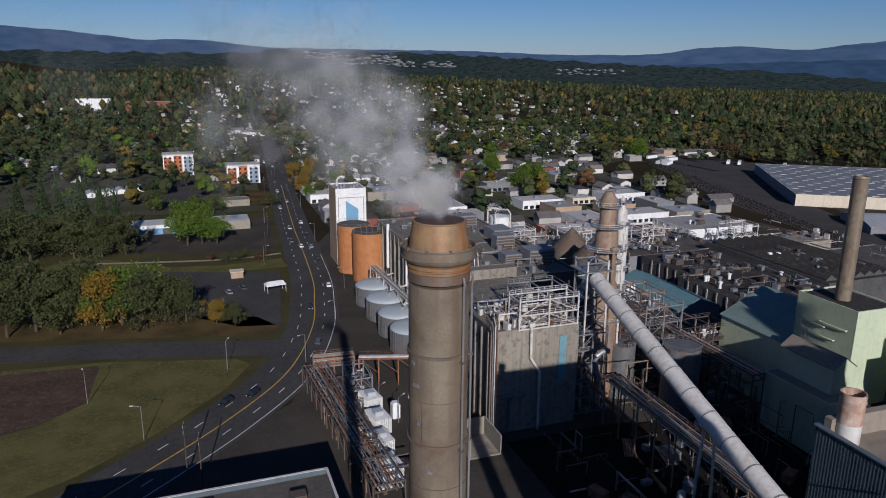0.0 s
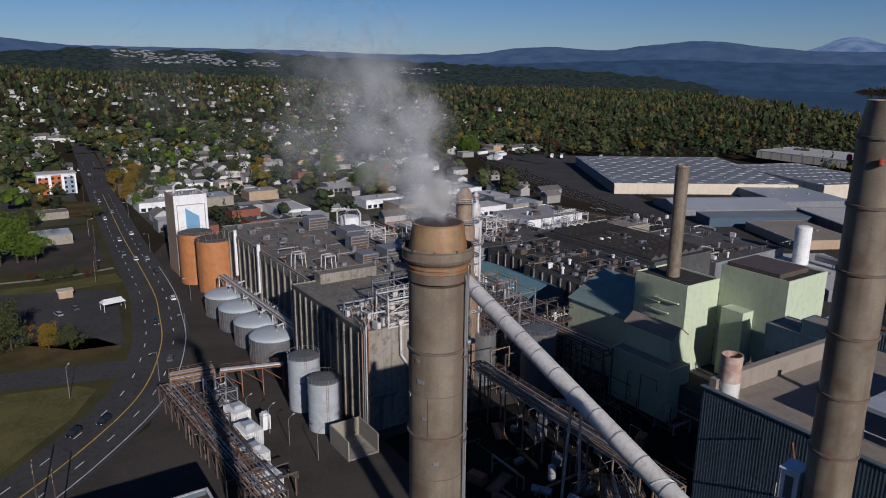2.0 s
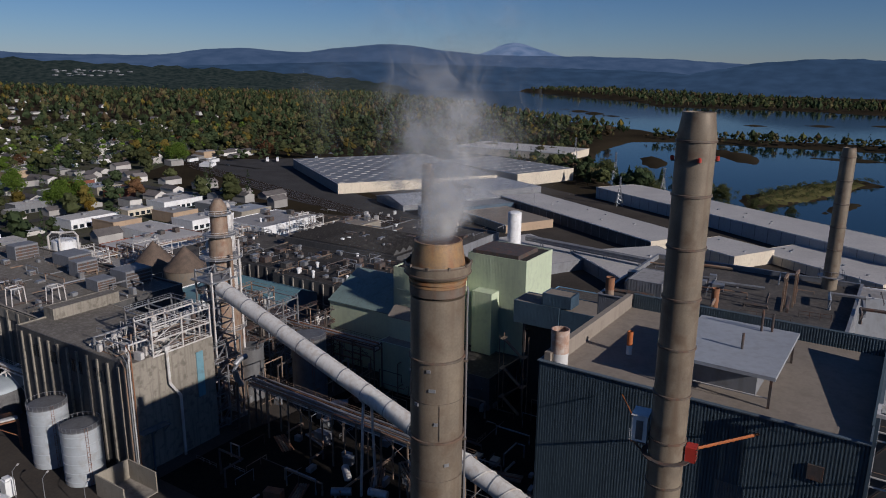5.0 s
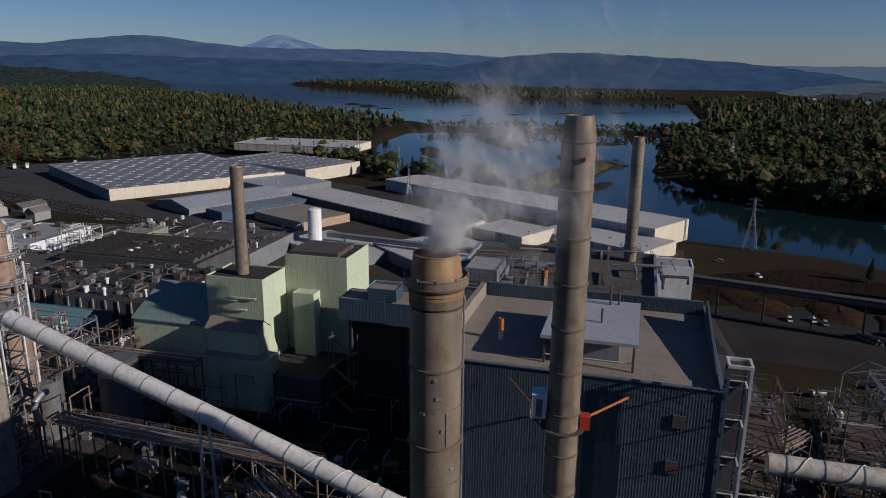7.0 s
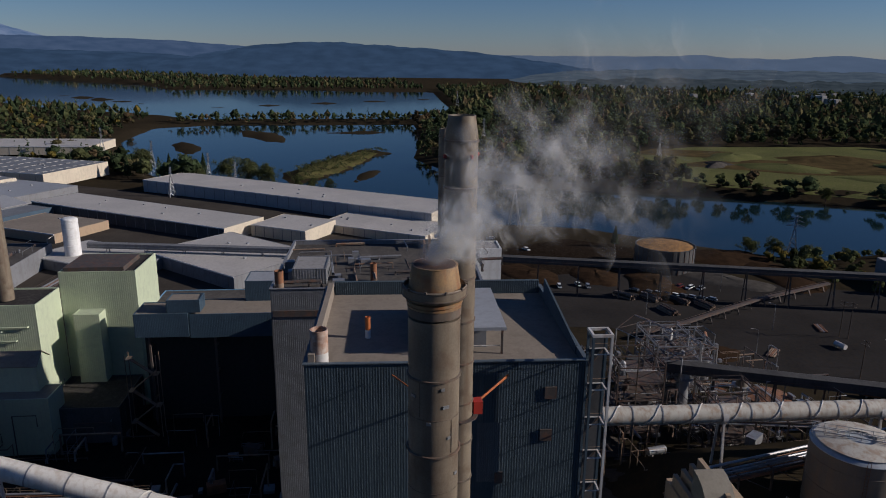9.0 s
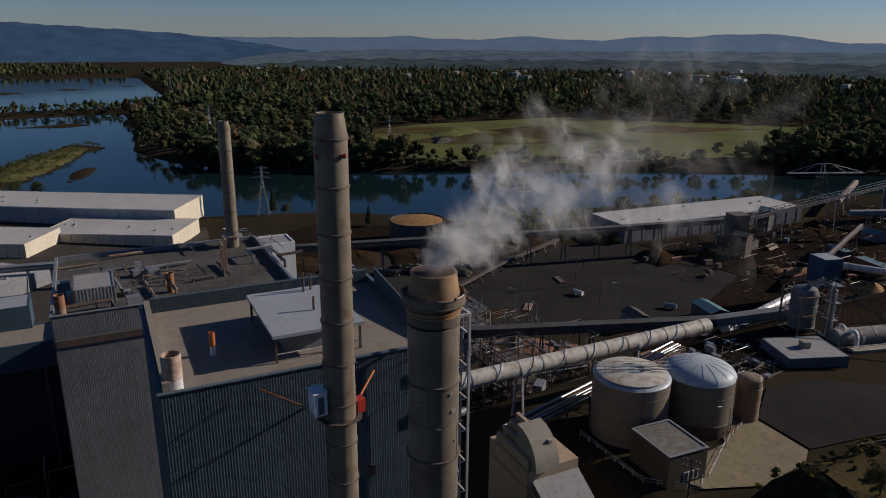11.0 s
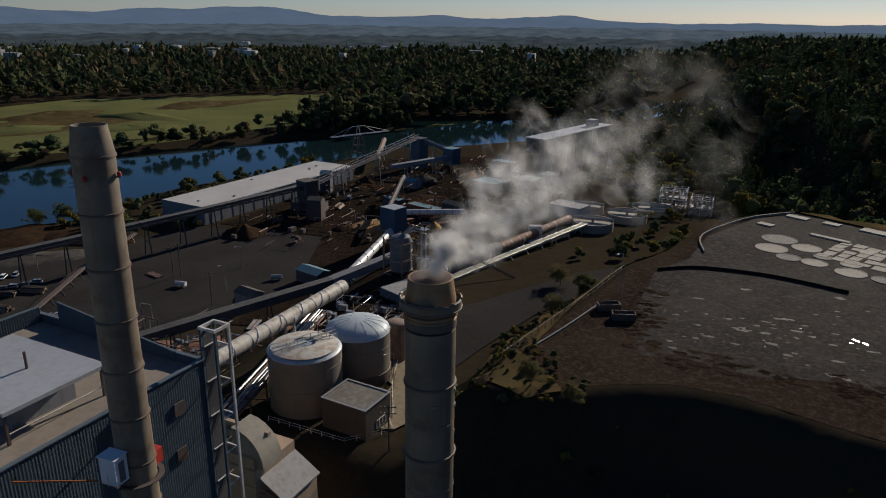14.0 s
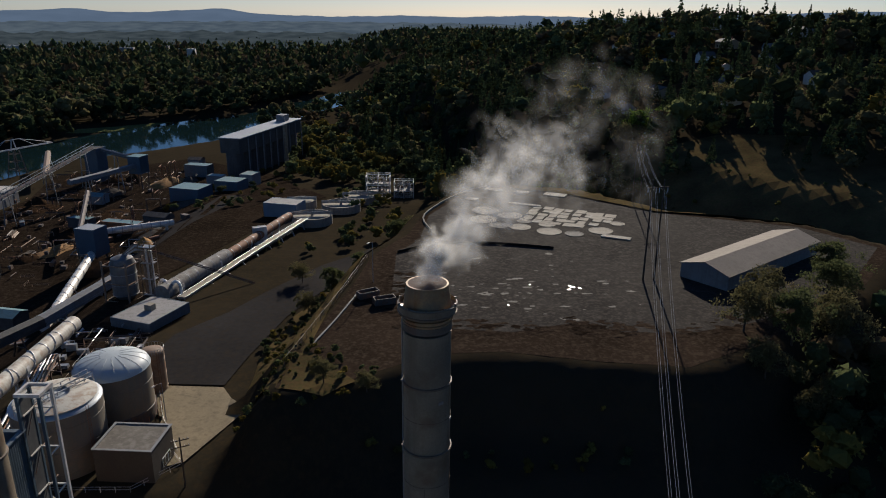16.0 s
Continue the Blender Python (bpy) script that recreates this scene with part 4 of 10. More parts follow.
def slim_stack(x, y, top, base, r, r_top, shoulder, pitch, material, label, lights=False, platform=None):
    st = thing("smokestack", x, y, base, 0, label, "smokestack", "smokestacks")
    t = top - base
    shaft = part("shaft", Shape().lathe([(r * 1.04, 0), (r, t * 0.5), (r, t - shoulder)], 40), material, st, "", True)
    part("cap", Shape().lathe([(r, t - shoulder), (r * 1.02, t - shoulder + 0.1), (r_top * 1.03, t - 0.25), (r_top * 1.03, t), (r_top - 0.08, t), (r_top - 0.1, t - 3)], 40, cap=False), material, st, "tapered cap", True)
    part("flue", Shape().lathe([(r_top - 0.1, t - 1.2), (0.05, t - 1.25)], 32, cap=False), STACK_DARK, st, "dark flue")
    z = t - shoulder
    while z > 1:
        part("ring", Shape().lathe([(r * 1.005, z - 0.11), (r + 0.10, z - 0.08), (r + 0.10, z + 0.08), (r * 1.005, z + 0.11)], 40, cap=False), SEAM, shaft, "", True)
        z -= pitch
    if lights:
        for a in (20, 110, 200, 290):
            c, s = math.cos(radians(a)), math.sin(radians(a))
            part("warning_light", Shape().lathe([(0.05, 0), (0.16, 0.03), (0.16, 0.3), (0.08, 0.38)], 10, (r + 0.22) * c, (r + 0.22) * s), REDPAINT, st, "red aviation light", True).location.z = t - shoulder - 1.55
            part("bracket", Shape().beam((r * c, r * s, 0), ((r + 0.3) * c, (r + 0.3) * s, 0), 0.1), STEEL_DARK, st).location.z = t - shoulder - 1.58
    if platform:
        ring = Shape().lathe([(r, platform), (r + 0.9, platform), (r + 0.9, platform + 0.12), (r, platform + 0.12)], 24, cap=False)
        part("platform", ring, STEEL, st)
        for i in range(12):
            a = i * math.pi / 6
            part("rail_post", Shape().beam(((r + 0.85) * math.cos(a), (r + 0.85) * math.sin(a), platform + 0.1), ((r + 0.85) * math.cos(a), (r + 0.85) * math.sin(a), platform + 1.2), 0.07), STEEL, st)
        part("rail", Shape().tube([((r + 0.85) * math.cos(i * math.pi / 12), (r + 0.85) * math.sin(i * math.pi / 12), platform + 1.2) for i in range(25)], 0.035, 5), STEEL, st)
    return st


slim_stack(29.0, -7.3, 87.3, 0, 1.5, 1.22, 2.2, 4.25, STACK, "tall brown steel smokestack beside the blue boiler house", True)
slim_stack(146.2, 81.0, 64.3, 33.9, 1.75, 1.55, 0.6, 40, STACK, "plain grey-brown smokestack on a pale green mill building")
slim_stack(111.3, -20.8, 78.0, 52.0, 1.22, 1.0, 1.6, 4.1, STACK, "slender ringed smokestack on a grey roof", False, 3.0)
# ---- buildings ----
def hall(name, cx, cy, z0, z1, sx, sy, rz, wall, roof, label, parapet=0.5, ribbed=0.0, sides="wsen", category="building", group="", trim=None, roof_label="", other=None):
    """A flat-roofed block: four wall slabs with a parapet, ribbed where clad in sheet metal, and a roof deck."""
    b = thing(name, cx, cy, z0, rz, label, category, group)
    h, a, c = z1 - z0, sx / 2, sy / 2
    ends = {"s": (-a, -c, a, -c), "e": (a, -c, a, c), "n": (a, c, -a, c), "w": (-a, c, -a, -c)}
    t = 0.3
    slab = {"s": (-a, a, -c, -c + t), "n": (-a, a, c - t, c), "e": (a - t, a, -c + t, c - t), "w": (-a, -a + t, -c + t, c - t)}
    for k in "senw":
        s = Shape().box(*slab[k], 0, h)
        if ribbed and k in sides:
            s.ribs(*ends[k], 0, h, ribbed, min(ribbed * 0.032, 0.02))
        part("wall", s, (other or {}).get(k, wall), b)
    part("roof", Shape().box(-a + t + 0.003, a - t - 0.003, -c + t + 0.003, c - t - 0.003, h - parapet - 0.3, h - parapet), roof, b, roof_label)
    if trim:
        for k in "sn":
            y = -c if k == "s" else c
            part("coping", Shape().box(-a - 0.16, a + 0.16, y - 0.16 if k == "s" else y - t - 0.03, y + t + 0.03 if k == "s" else y + 0.16, h, h + 0.12), trim, b)
        for k in "we":
            x = -a if k == "w" else a
            part("coping", Shape().box(x - 0.16 if k == "w" else x - t - 0.03, x + t + 0.03 if k == "w" else x + 0.16, -c + t + 0.04, c - t - 0.04, h + 0.002, h + 0.122), trim, b)
    return b


def mhall(name, u0, u1, v0, v1, z0, z1, *args, **kw):
    x, y = mill((u0 + u1) / 2, (v0 + v1) / 2)
    return hall(name, x, y, z0, z1, u1 - u0, v1 - v0, MILL, *args, **kw)


def gable(name, cx, cy, z0, h, rise, sx, sy, rz, wall, roof, label, category="building", group="", over=0.4):
    """A block with a pitched roof whose ridge runs along its x."""
    b = thing(name, cx, cy, z0, rz, label, category, group)
    a, c = sx / 2, sy / 2
    part("wall", Shape().add([(-a, -c, 0), (a, -c, 0), (a, c, 0), (-a, c, 0), (-a, -c, h), (a, -c, h), (a, c, h), (-a, c, h), (-a, 0, h + rise), (a, 0, h + rise)],
                             [(3, 2, 1, 0), (0, 1, 5, 4), (2, 3, 7, 6), (1, 2, 6, 9, 5), (3, 0, 4, 8, 7)]), wall, b)
    for s in (-1, 1):
        e = c + over
        zz = h - rise * over / c
        part("roof", Shape().add([(-a - over, s * e, zz + 0.02), (a + over, s * e, zz + 0.02), (a + over, 0, h + rise + 0.02), (-a - over, 0, h + rise + 0.02),
                                  (-a - over, s * e, zz + 0.2), (a + over, s * e, zz + 0.2), (a + over, 0, h + rise + 0.2), (-a - over, 0, h + rise + 0.2)],
                                 [(3, 2, 1, 0), (4, 5, 6, 7), (0, 1, 5, 4), (1, 2, 6, 5), (3, 0, 4, 7)] if s < 0 else [(0, 1, 2, 3), (7, 6, 5, 4), (4, 5, 1, 0), (5, 6, 2, 1), (7, 4, 0, 3)]), roof, b)
    return b


def windows(b, side, at, z, w, h, sx, sy, material=None, name="window"):
    """Window panes with a frame, on one side of a block, centred at the offsets given."""
    for o in at:
        f, g = Shape(), Shape()
        d = {"s": -sy / 2, "n": sy / 2, "w": -sx / 2, "e": sx / 2}[side]
        sg = -1 if side in "sw" else 1
        if side in "sn":
            f.box(o - w / 2 - 0.12, o + w / 2 + 0.12, min(d, d + sg * 0.08), max(d, d + sg * 0.08), z - h / 2 - 0.12, z + h / 2 + 0.12)
            g.box(o - w / 2, o + w / 2, min(d, d + sg * 0.1), max(d, d + sg * 0.1), z - h / 2, z + h / 2)
        else:
            f.box(min(d, d + sg * 0.08), max(d, d + sg * 0.08), o - w / 2 - 0.12, o + w / 2 + 0.12, z - h / 2 - 0.12, z + h / 2 + 0.12)
            g.box(min(d, d + sg * 0.1), max(d, d + sg * 0.1), o - w / 2, o + w / 2, z - h / 2, z + h / 2)
        win = part(name, f, WHITE if material is None else material, b)
        part("pane", g, GLASS, win)


def unit(x, y, z, sx, sy, h, rz, material, label="galvanised rooftop air unit", group="rooftop units"):
    u = thing("rooftop_unit", x, y, z, rz, label, "air unit", group)
    part("casing", Shape().box(-sx / 2, sx / 2, -sy / 2, sy / 2, 0.15, h), material, u)
    part("kerb", Shape().box(-sx / 2 + 0.1, sx / 2 - 0.1, -sy / 2 + 0.1, sy / 2 - 0.1, -0.05, 0.15), STEEL_DARK, u)
    lv = Shape()
    for i in range(4):
        zz = 0.35 + (h - 0.6) * i / 4
        lv.box(-sx / 2 + 0.2, sx / 2 - 0.2, -sy / 2 - 0.06, -sy / 2, zz, zz + (h - 0.6) / 6)
    part("louvre", lv, STEEL_DARK, u)
    return u


def vent(x, y, z, r, h, material=None, label="short round roof vent", group="roof vents"):
    v = thing("roof_vent", x, y, z, 0, label, "vent", group)
    m = material or STEEL
    part("pipe", Shape().lathe([(r * 0.7, -0.05), (r * 0.7, h * 0.75)], 12), m, v, "", True)
    part("hood", Shape().lathe([(r * 0.7, h * 0.7), (r, h * 0.72), (r, h * 0.9), (r * 0.3, h)], 12), m, v, "", True)
    return v


# the boiler house with its roof
boiler = hall("boiler_house", 49.2, -9.1, 0, 60.3, 26.5, 30.8, -6.5, BLUE, ROOF_TAN, "tall boiler house in ribbed dark blue siding, tan roof", 0.9, 0.3, "wsn", trim=BLUEGREY)
for yy, zz, w in ((-11.5, 56.5, 1.3), (-11.2, 51.3, 1.3), (-6.0, 46.0, 0.9), (-2, 41.0, 1.0), (5.5, 40.5, 7.0)):
    part("louvre", Shape().box(-13.44, -13.2, yy - w / 2, yy + w / 2, zz - 0.7, zz + 0.7), STEEL_DARK, boiler)
part("patch", Shape().ribs(-13.3, -3.4, -13.3, -6.0, 45.5, 53.0, 0.24, 0.08), BLUEGREY, boiler, "paler replaced siding")
part("parapet", Shape().add([(-9.5, -15.0, 59.4), (9, -15.0, 59.4), (-9.5, -15.25, 59.4), (9, -15.25, 59.4), (-9.5, -15.0, 60.5), (9, -15.0, 62.6), (-9.5, -15.25, 60.5), (9, -15.25, 62.6)],
                            [(0, 1, 5, 4), (3, 2, 6, 7), (4, 5, 7, 6), (1, 3, 7, 5), (2, 0, 4, 6)]), BLUE, boiler, "sloping blue side parapet")
part("parapet", Shape().box(12.3, 12.9, -15.0, 14.2, 59.4, 61.3).ribs(12.3, 14.2, 12.3, -15.0, 59.4, 61.3, 0.3, 0.04), BLUE, boiler, "raised blue back parapet")
part("parapet", Shape().box(-12.9, 12.2, 14.3, 15.0, 59.4, 61.3), ROOF_TAN, boiler, "tan kerb wall")
pent = hall("penthouse", 46.8, -10.6, 59.4, 62.4, 9.5, 6.5, -6.5, GREYSIDE, ROOF_GREY, "grey penthouse under a wide pale flat roof slab", 0.05)
part("canopy", Shape().box(-7.3, 6.9, -5.2, 5.2, 3.02, 3.4), ROOF_LIGHT, pent, "wide weathered roof slab")
for sx in (-6.8, 6.4):
    for sy in (-4.8, 4.8):
        part("post", Shape().box(sx - 0.12, sx + 0.12, sy - 0.12, sy + 0.12, 0, 3.0), STEEL_DARK, pent)
part("rail", Shape().beam((-6.8, -4.8, 1.0), (-6.8, 4.8, 1.0), 0.1), STEEL_WHITE, pent)
for sx, sy, h in ((5.6, -2.6, 2.2), (5.2, -1.6, 2.6), (-1.5, -1.0, 1.8)):
    part("vent_pipe", Shape().tube([(sx, sy, 3.3), (sx, sy, 3.3 + h)], 0.14, 8), STEEL_DARK, pent, "", True)
def flue(x, y, z, r, h, material, top, label):
    f = thing("roof_flue", x, y, z, 0, label, "flue", "roof flues")
    part("shell", Shape().lathe([(r, 0), (r, h * 0.4)], 24), material, f, "", True)
    part("cap", Shape().lathe([(r * 1.01, h * 0.4), (r * 1.03, h), (r * 0.9, h), (r * 0.88, h - 0.6), (0.02, h - 0.62)], 24, cap=False), top, f, "rust-streaked top", True)
flue(39.3, 6.0, 59.4, 0.95, 4.3, STEEL_WHITE, FLAKED, "stubby white flue flaking to rust on the boiler roof")
flue(46.5, 0.2, 59.4, 0.32, 2.7, WHITE, ORANGE_STEEL, "thin white flue with an orange top")

# the open stair tower at its corner
TW = 1.0
st = thing("stair_tower", 33.2, -23.75, 0, -6.5, "open steel stair tower with pale columns and landings", "stair tower")
for sx in (-TW, TW):
    for sy in (-TW, TW):
        part("column", Shape().box(sx - 0.13, sx + 0.13, sy - 0.13, sy + 0.13, 0, 63.8), STEEL_WHITE if sy < 0 and sx < 0 else BLUE, st)
part("head", Shape().box(-1.15, 1.15, -1.15, -0.9, 63.8, 64.1).box(-1.15, 1.15, 0.9, 1.15, 63.8, 64.1).box(-1.15, -0.9, -0.9, 0.9, 63.8, 64.1).box(0.9, 1.15, -0.9, 0.9, 63.8, 64.1), STEEL_WHITE, st, "pale head frame")
# panel coloured dark so that the tower's shaded inside reads black
part("back_panel", Shape().box(TW - 0.1, TW + 0.02, -TW + 0.2, TW - 0.2, 0, 63.4), DARKWALL, st, "back cladding darkened for the tower's shaded inside")
for i in range(15):
    z = 3.6 + i * 4.15
    part("landing", Shape().box(-0.92, 0.88, -0.9, -0.72, z, z + 0.12).box(-0.92, -0.8, -0.7, 0.85, z, z + 0.1).box(0.74, 0.88, -0.7, 0.85, z, z + 0.1), STEEL_WHITE, st, "pale landing")
    part("flight", Shape().beam((0.8, -0.7, z), (0.8, 0.7, z - 2.0), 0.1), STEEL_DARK, st)
    part("rail", Shape().beam((-0.3, -0.8, z + 1.1), (-0.3, 0.8, z + 1.1), 0.06), STEEL_TAN, st)

# platform and braces that tie the tall stack to the boiler house
pf = thing("stack_platform", 29.0, -7.3, 57.0, 0, "white cabin, red box and orange braces on the tall stack", "platform")
part("deck", Shape().lathe([(1.64, 0.9), (2.1, 0.9), (2.1, 1.0), (1.64, 1.0)], 24, cap=False), STEEL_DARK, pf)
cabin = part("cabin", Shape().box(-0.75, 0.85, 1.66, 2.95, 1.9, 4.3).box(-0.85, 0.95, 1.6, 3.05, 4.3, 4.42), WHITE, pf, "small white cabin")
part("door", Shape().box(-0.78, -0.745, 2.0, 2.6, 2.1, 3.9), TANKGREY, cabin)
part("bracket", Shape().beam((-0.6, 1.5, 0.6), (-0.6, 2.9, 1.9), 0.14).beam((0.7, 1.5, 0.6), (0.7, 2.9, 1.9), 0.14).box(-0.8, 0.9, 1.6, 2.95, 1.78, 1.9), STEEL_DARK, cabin)
for x0 in (-0.85, 0.0, 0.95):
    part("rail_post", Shape().beam((x0, 3.1, 1.9), (x0, 3.1, 3.0), 0.06), STEEL_WHITE, cabin)
part("box", Shape().box(-0.5, 0.6, -2.5, -1.6, 0.95, 2.3), REDPAINT, pf, "red steel box")
for k in range(4):
    part("bar", Shape().box(-0.53, 0.63, -2.55, -2.5, 1.05 + 0.38 * k, 1.12 + 0.38 * k), STACK_DARK, pf)
part("brace", Shape().tube([(0.5, -2.0, 1.7), (6.1, -6.9, 1.75)], 0.14, 6), ORANGE_STEEL, pf, "orange brace")
part("brace", Shape().tube([(0.3, 1.9, 1.6), (7.2, 5.7, 2.2)], 0.08, 6), ORANGE_STEEL, pf, "orange brace")

# grey building and blue galleries behind it
grey = hall("mill_building", 99.5, -6.0, 0, 53.5, 33, 37, -6, GREYSIDE, ROOF_DARK, "tall mill building in grey siding with a dark roof", 0.8, 0.34, "wsn", trim=STEEL)
# block out of view, added only to keep the sun off the gallery yard
hall("mill_building", 139, -8, 0, 33.5, 34, 28, -6, DARKWALL, ROOF_DARK, "unseen block added to shade the yard behind the grey building", 0.3)
part("louvre_band", Shape().box(-16.75, -16.4, 2, 18.2, 48.5, 49.6), STEEL_DARK, grey)
hall("roof_house", 93.5, 7.0, 52.7, 55.6, 8.5, 6, -6, GREYSIDE, ROOF_GREY, "low grey plant room on a dark roof", 0.1, 0.5)
flue(86.6, 12.6, 52.7, 0.75, 3.6, STEEL_TAN, RUSTY, "rusty tan flue on the grey building")
flue(89.5, -4.0, 52.7, 0.6, 3.4, RUSTY, RUSTY, "dark red rusty flue on a dark roof")
for x, y, h in ((94, -14, 5.5), (97.5, -15.5, 5.5)):
    q = thing("pipe_portal", x, y, 52.7, -6, "tan steel pipe portal on the roof", "pipe frame", "pipe frames")
    for s in (-1.2, 1.2):
        part("post", Shape().box(s - 0.15, s + 0.15, -0.15, 0.15, 0, h), STEEL_TAN, q)
    part("beam", Shape().box(-1.6, 1.6, -0.18, 0.18, h, h + 0.35), STEEL_TAN, q)
hall("stack_house", 113.0, -27.5, 0, 52.5, 7, 12, -6, WHITE, ROOF_GREY, "narrow white lift house beside the slender stack", 0.2)
mhall("gallery", 135, 144, 50, 63, 24.5, 30.6, STEELBLUE, ROOF_TAN, "ribbed blue mill gallery with a tan roof", 0.2, 0.4, "ws", group="galleries")
mhall("gallery", 135.5, 141, 47, 55, 30.62, 33.9, STEELBLUE, ROOF_TAN, "raised ribbed blue head house with a tan roof", 0.2, 0.4, "ws", group="galleries")
mhall("gallery", 135.4, 147, 24, 49.8, 24.0, 30.2, STEELBLUE, ROOF_TAN, "long ribbed blue mill gallery with a tan roof", 0.2, 0.4, "ws", group="galleries")
hall("head_house", 152, 20, 0, 35.4, 9, 9, MILL, STEELBLUE, ROOF_LIGHT, "upright blue head house with a pale roof", 0.1, 0.4, "ws", group="galleries")
mhall("gallery", 158, 172, 38, 66, 0, 24.5, LIGHTBLUE, ROOF_DARK, "bright blue low gallery behind the green building", 0.2, 0.6, "ws", group="galleries")

# near-black wall: the deep shade below the galleries is put into its colour
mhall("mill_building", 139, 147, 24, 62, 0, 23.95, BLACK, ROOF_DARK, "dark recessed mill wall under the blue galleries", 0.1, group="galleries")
for v in (27, 44, 60):
    x, y = mill(136.2, v)
    t = thing("support_frame", x, y, 0, MILL, "dark steel column frame under the blue gallery", "steel frame", "gallery supports")
    part("post", Shape().box(-0.25, 0.25, -0.25, 0.25, 0, 23.9), STEEL_DARK, t)
    for z in (7, 14, 21):
        part("beam", Shape().box(-0.2, 2.6, -0.2, 0.2, z, z + 0.4), STEEL_DARK, t)
x, y = mill(131, 58)
t = thing("stair_flight", x, y, 0, MILL, "tan steel stair climbing to the blue gallery", "stair")
for k in range(5):
    z = 4.0 + 4.2 * k
    part("flight", Shape().add([(-1.2, 0, z - 4), (-0.2, 0, z - 4), (-0.2, 5, z), (-1.2, 5, z), (-1.2, 0, z - 3.7), (-0.2, 0, z - 3.7), (-0.2, 5, z + 0.3), (-1.2, 5, z + 0.3)] if k % 2 == 0 else
                               [(0.2, 5, z - 4), (1.2, 5, z - 4), (1.2, 0, z), (0.2, 0, z), (0.2, 5, z - 3.7), (1.2, 5, z - 3.7), (1.2, 0, z + 0.3), (0.2, 0, z + 0.3)],
                               [(3, 2, 1, 0), (4, 5, 6, 7), (0, 1, 5, 4), (1, 2, 6, 5), (2, 3, 7, 6), (3, 0, 4, 7)]), STEEL_TAN, t)
    part("landing", Shape().box(-1.3, 1.3, 5 if k % 2 == 0 else -1.2, 6.2 if k % 2 == 0 else 0, z, z + 0.12), STEEL_TAN, t)
for sx in (-1.3, 1.3):
    for sy in (-1.1, 6.1):
        part("post", Shape().box(sx - 0.08, sx + 0.08, sy - 0.08, sy + 0.08, 0, 22), STEEL_TAN, t)
# the pale green group
mint1 = mhall("mill_building", 133.8, 147.3, 84.8, 102.2, 0, 34, MINT, ROOF_TAR, "pale green ribbed mill building with a dark flat roof", 0.4, 0.5, "wn")
mint2 = mhall("mill_building", 147.4, 165.0, 65.6, 84.7, 0, 38, MINT, ROOF_TAR, "tall pale green ribbed mill building with a dark roof", 0.4, 0.5, "wn")
part("penthouse", Shape().box(-8.0, 5.0, -6.5, 8.5, 37.65, 38.9), STEEL_DARK, mint2, "dark louvred roof box")
mhall("annexe", 142.8, 147.3, 74.0, 80.5, 0, 28, MINT, MINT, "pale green ribbed lean-to block", 0.1, 0.5, "wn", group="annexes")
x, y = mill(140, 114)
lean = thing("annexe", x, y, 0, MILL, "pale green annexe under a faded green lean-to roof", "building", "annexes")
part("wall", Shape().add([(-8, -11.6, 0), (6.5, -11.6, 0), (6.5, 11.8, 0), (-8, 11.8, 0), (-8, -11.6, 19.6), (6.5, -11.6, 26.6), (6.5, 11.8, 26.6), (-8, 11.8, 19.6)],
                         [(3, 2, 1, 0), (0, 1, 5, 4), (1, 2, 6, 5), (2, 3, 7, 6), (3, 0, 4, 7)]), MINT, lean)
part("roof", Shape().add([(-8.5, -12, 19.5), (6.5, -12, 26.7), (6.5, 12.2, 26.7), (-8.5, 12.2, 19.5), (-8.5, -12, 19.8), (6.5, -12, 27.0), (6.5, 12.2, 27.0), (-8.5, 12.2, 19.8)],
                         [(3, 2, 1, 0), (4, 5, 6, 7), (0, 1, 5, 4), (1, 2, 6, 5), (2, 3, 7, 6), (3, 0, 4, 7)]), MINTROOF, lean, "faded green lean-to roof")
x, y = mill(131.0, 91.5)
gable("annexe", x, y, 0, 21.0, 2.3, 15.5, 6.5, MILL + 90, MINT, ROOF_TAN, "pale green annexe with a rusty pitched roof", group="annexes")
mhall("annexe", 123.5, 131.5, 80, 100, 0, 14.5, MINT, ROOF_TAN, "low pale green annexe in shade", 0.1, 0.5, "wn", group="annexes", other={"s": MINT})
mhall("annexe", 128, 146.4, 66, 84.4, 0, 9.5, DARKWALL, ROOF_TAR, "low dark mill block in the shaded yard", 0.2, group="annexes")
for v, z in ((87, 28.5), (93, 27.4), (90, 25.0)):
    single("wall_pipe", Shape().tube([(*mill(133.75, v), z), (*mill(133.3, v), z), (*mill(133.3, v + 7.5), z), (*mill(133.75, v + 7.5), z)], 0.2, 8), MINT, "pale green pipe along a ribbed wall", "pipe", "wall ducts")

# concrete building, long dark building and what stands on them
# west wall darker than the front, east wall in plain concrete
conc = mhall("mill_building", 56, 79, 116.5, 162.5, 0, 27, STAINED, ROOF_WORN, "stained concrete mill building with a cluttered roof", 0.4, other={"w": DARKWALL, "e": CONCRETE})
part("panel", Shape().box(6.2, 8.2, -23.2, -23.0, 12.5, 24), AQUA, conc, "faded aqua wall panel")
for k in range(11):
    part("pilaster", Shape().box(-11.9, -11.5, -20 + 4.0 * k, -19.4 + 4.0 * k, 0, 26), STAINED, conc)
for k in range(4):
    for j in range(3):
        part("window", Shape().box(-11.62, -11.45, -14 + 9 * k + 1.6 * j, -13 + 9 * k + 1.6 * j, 20.5, 23.5), GLASS, conc)
longb = mhall("mill_building", 64.5, 106, 163, 257, 0, 25, DARKWALL, ROOF_WORN, "long dark mill building with pilasters and tar roof", 0.5, trim=CONCRETE)
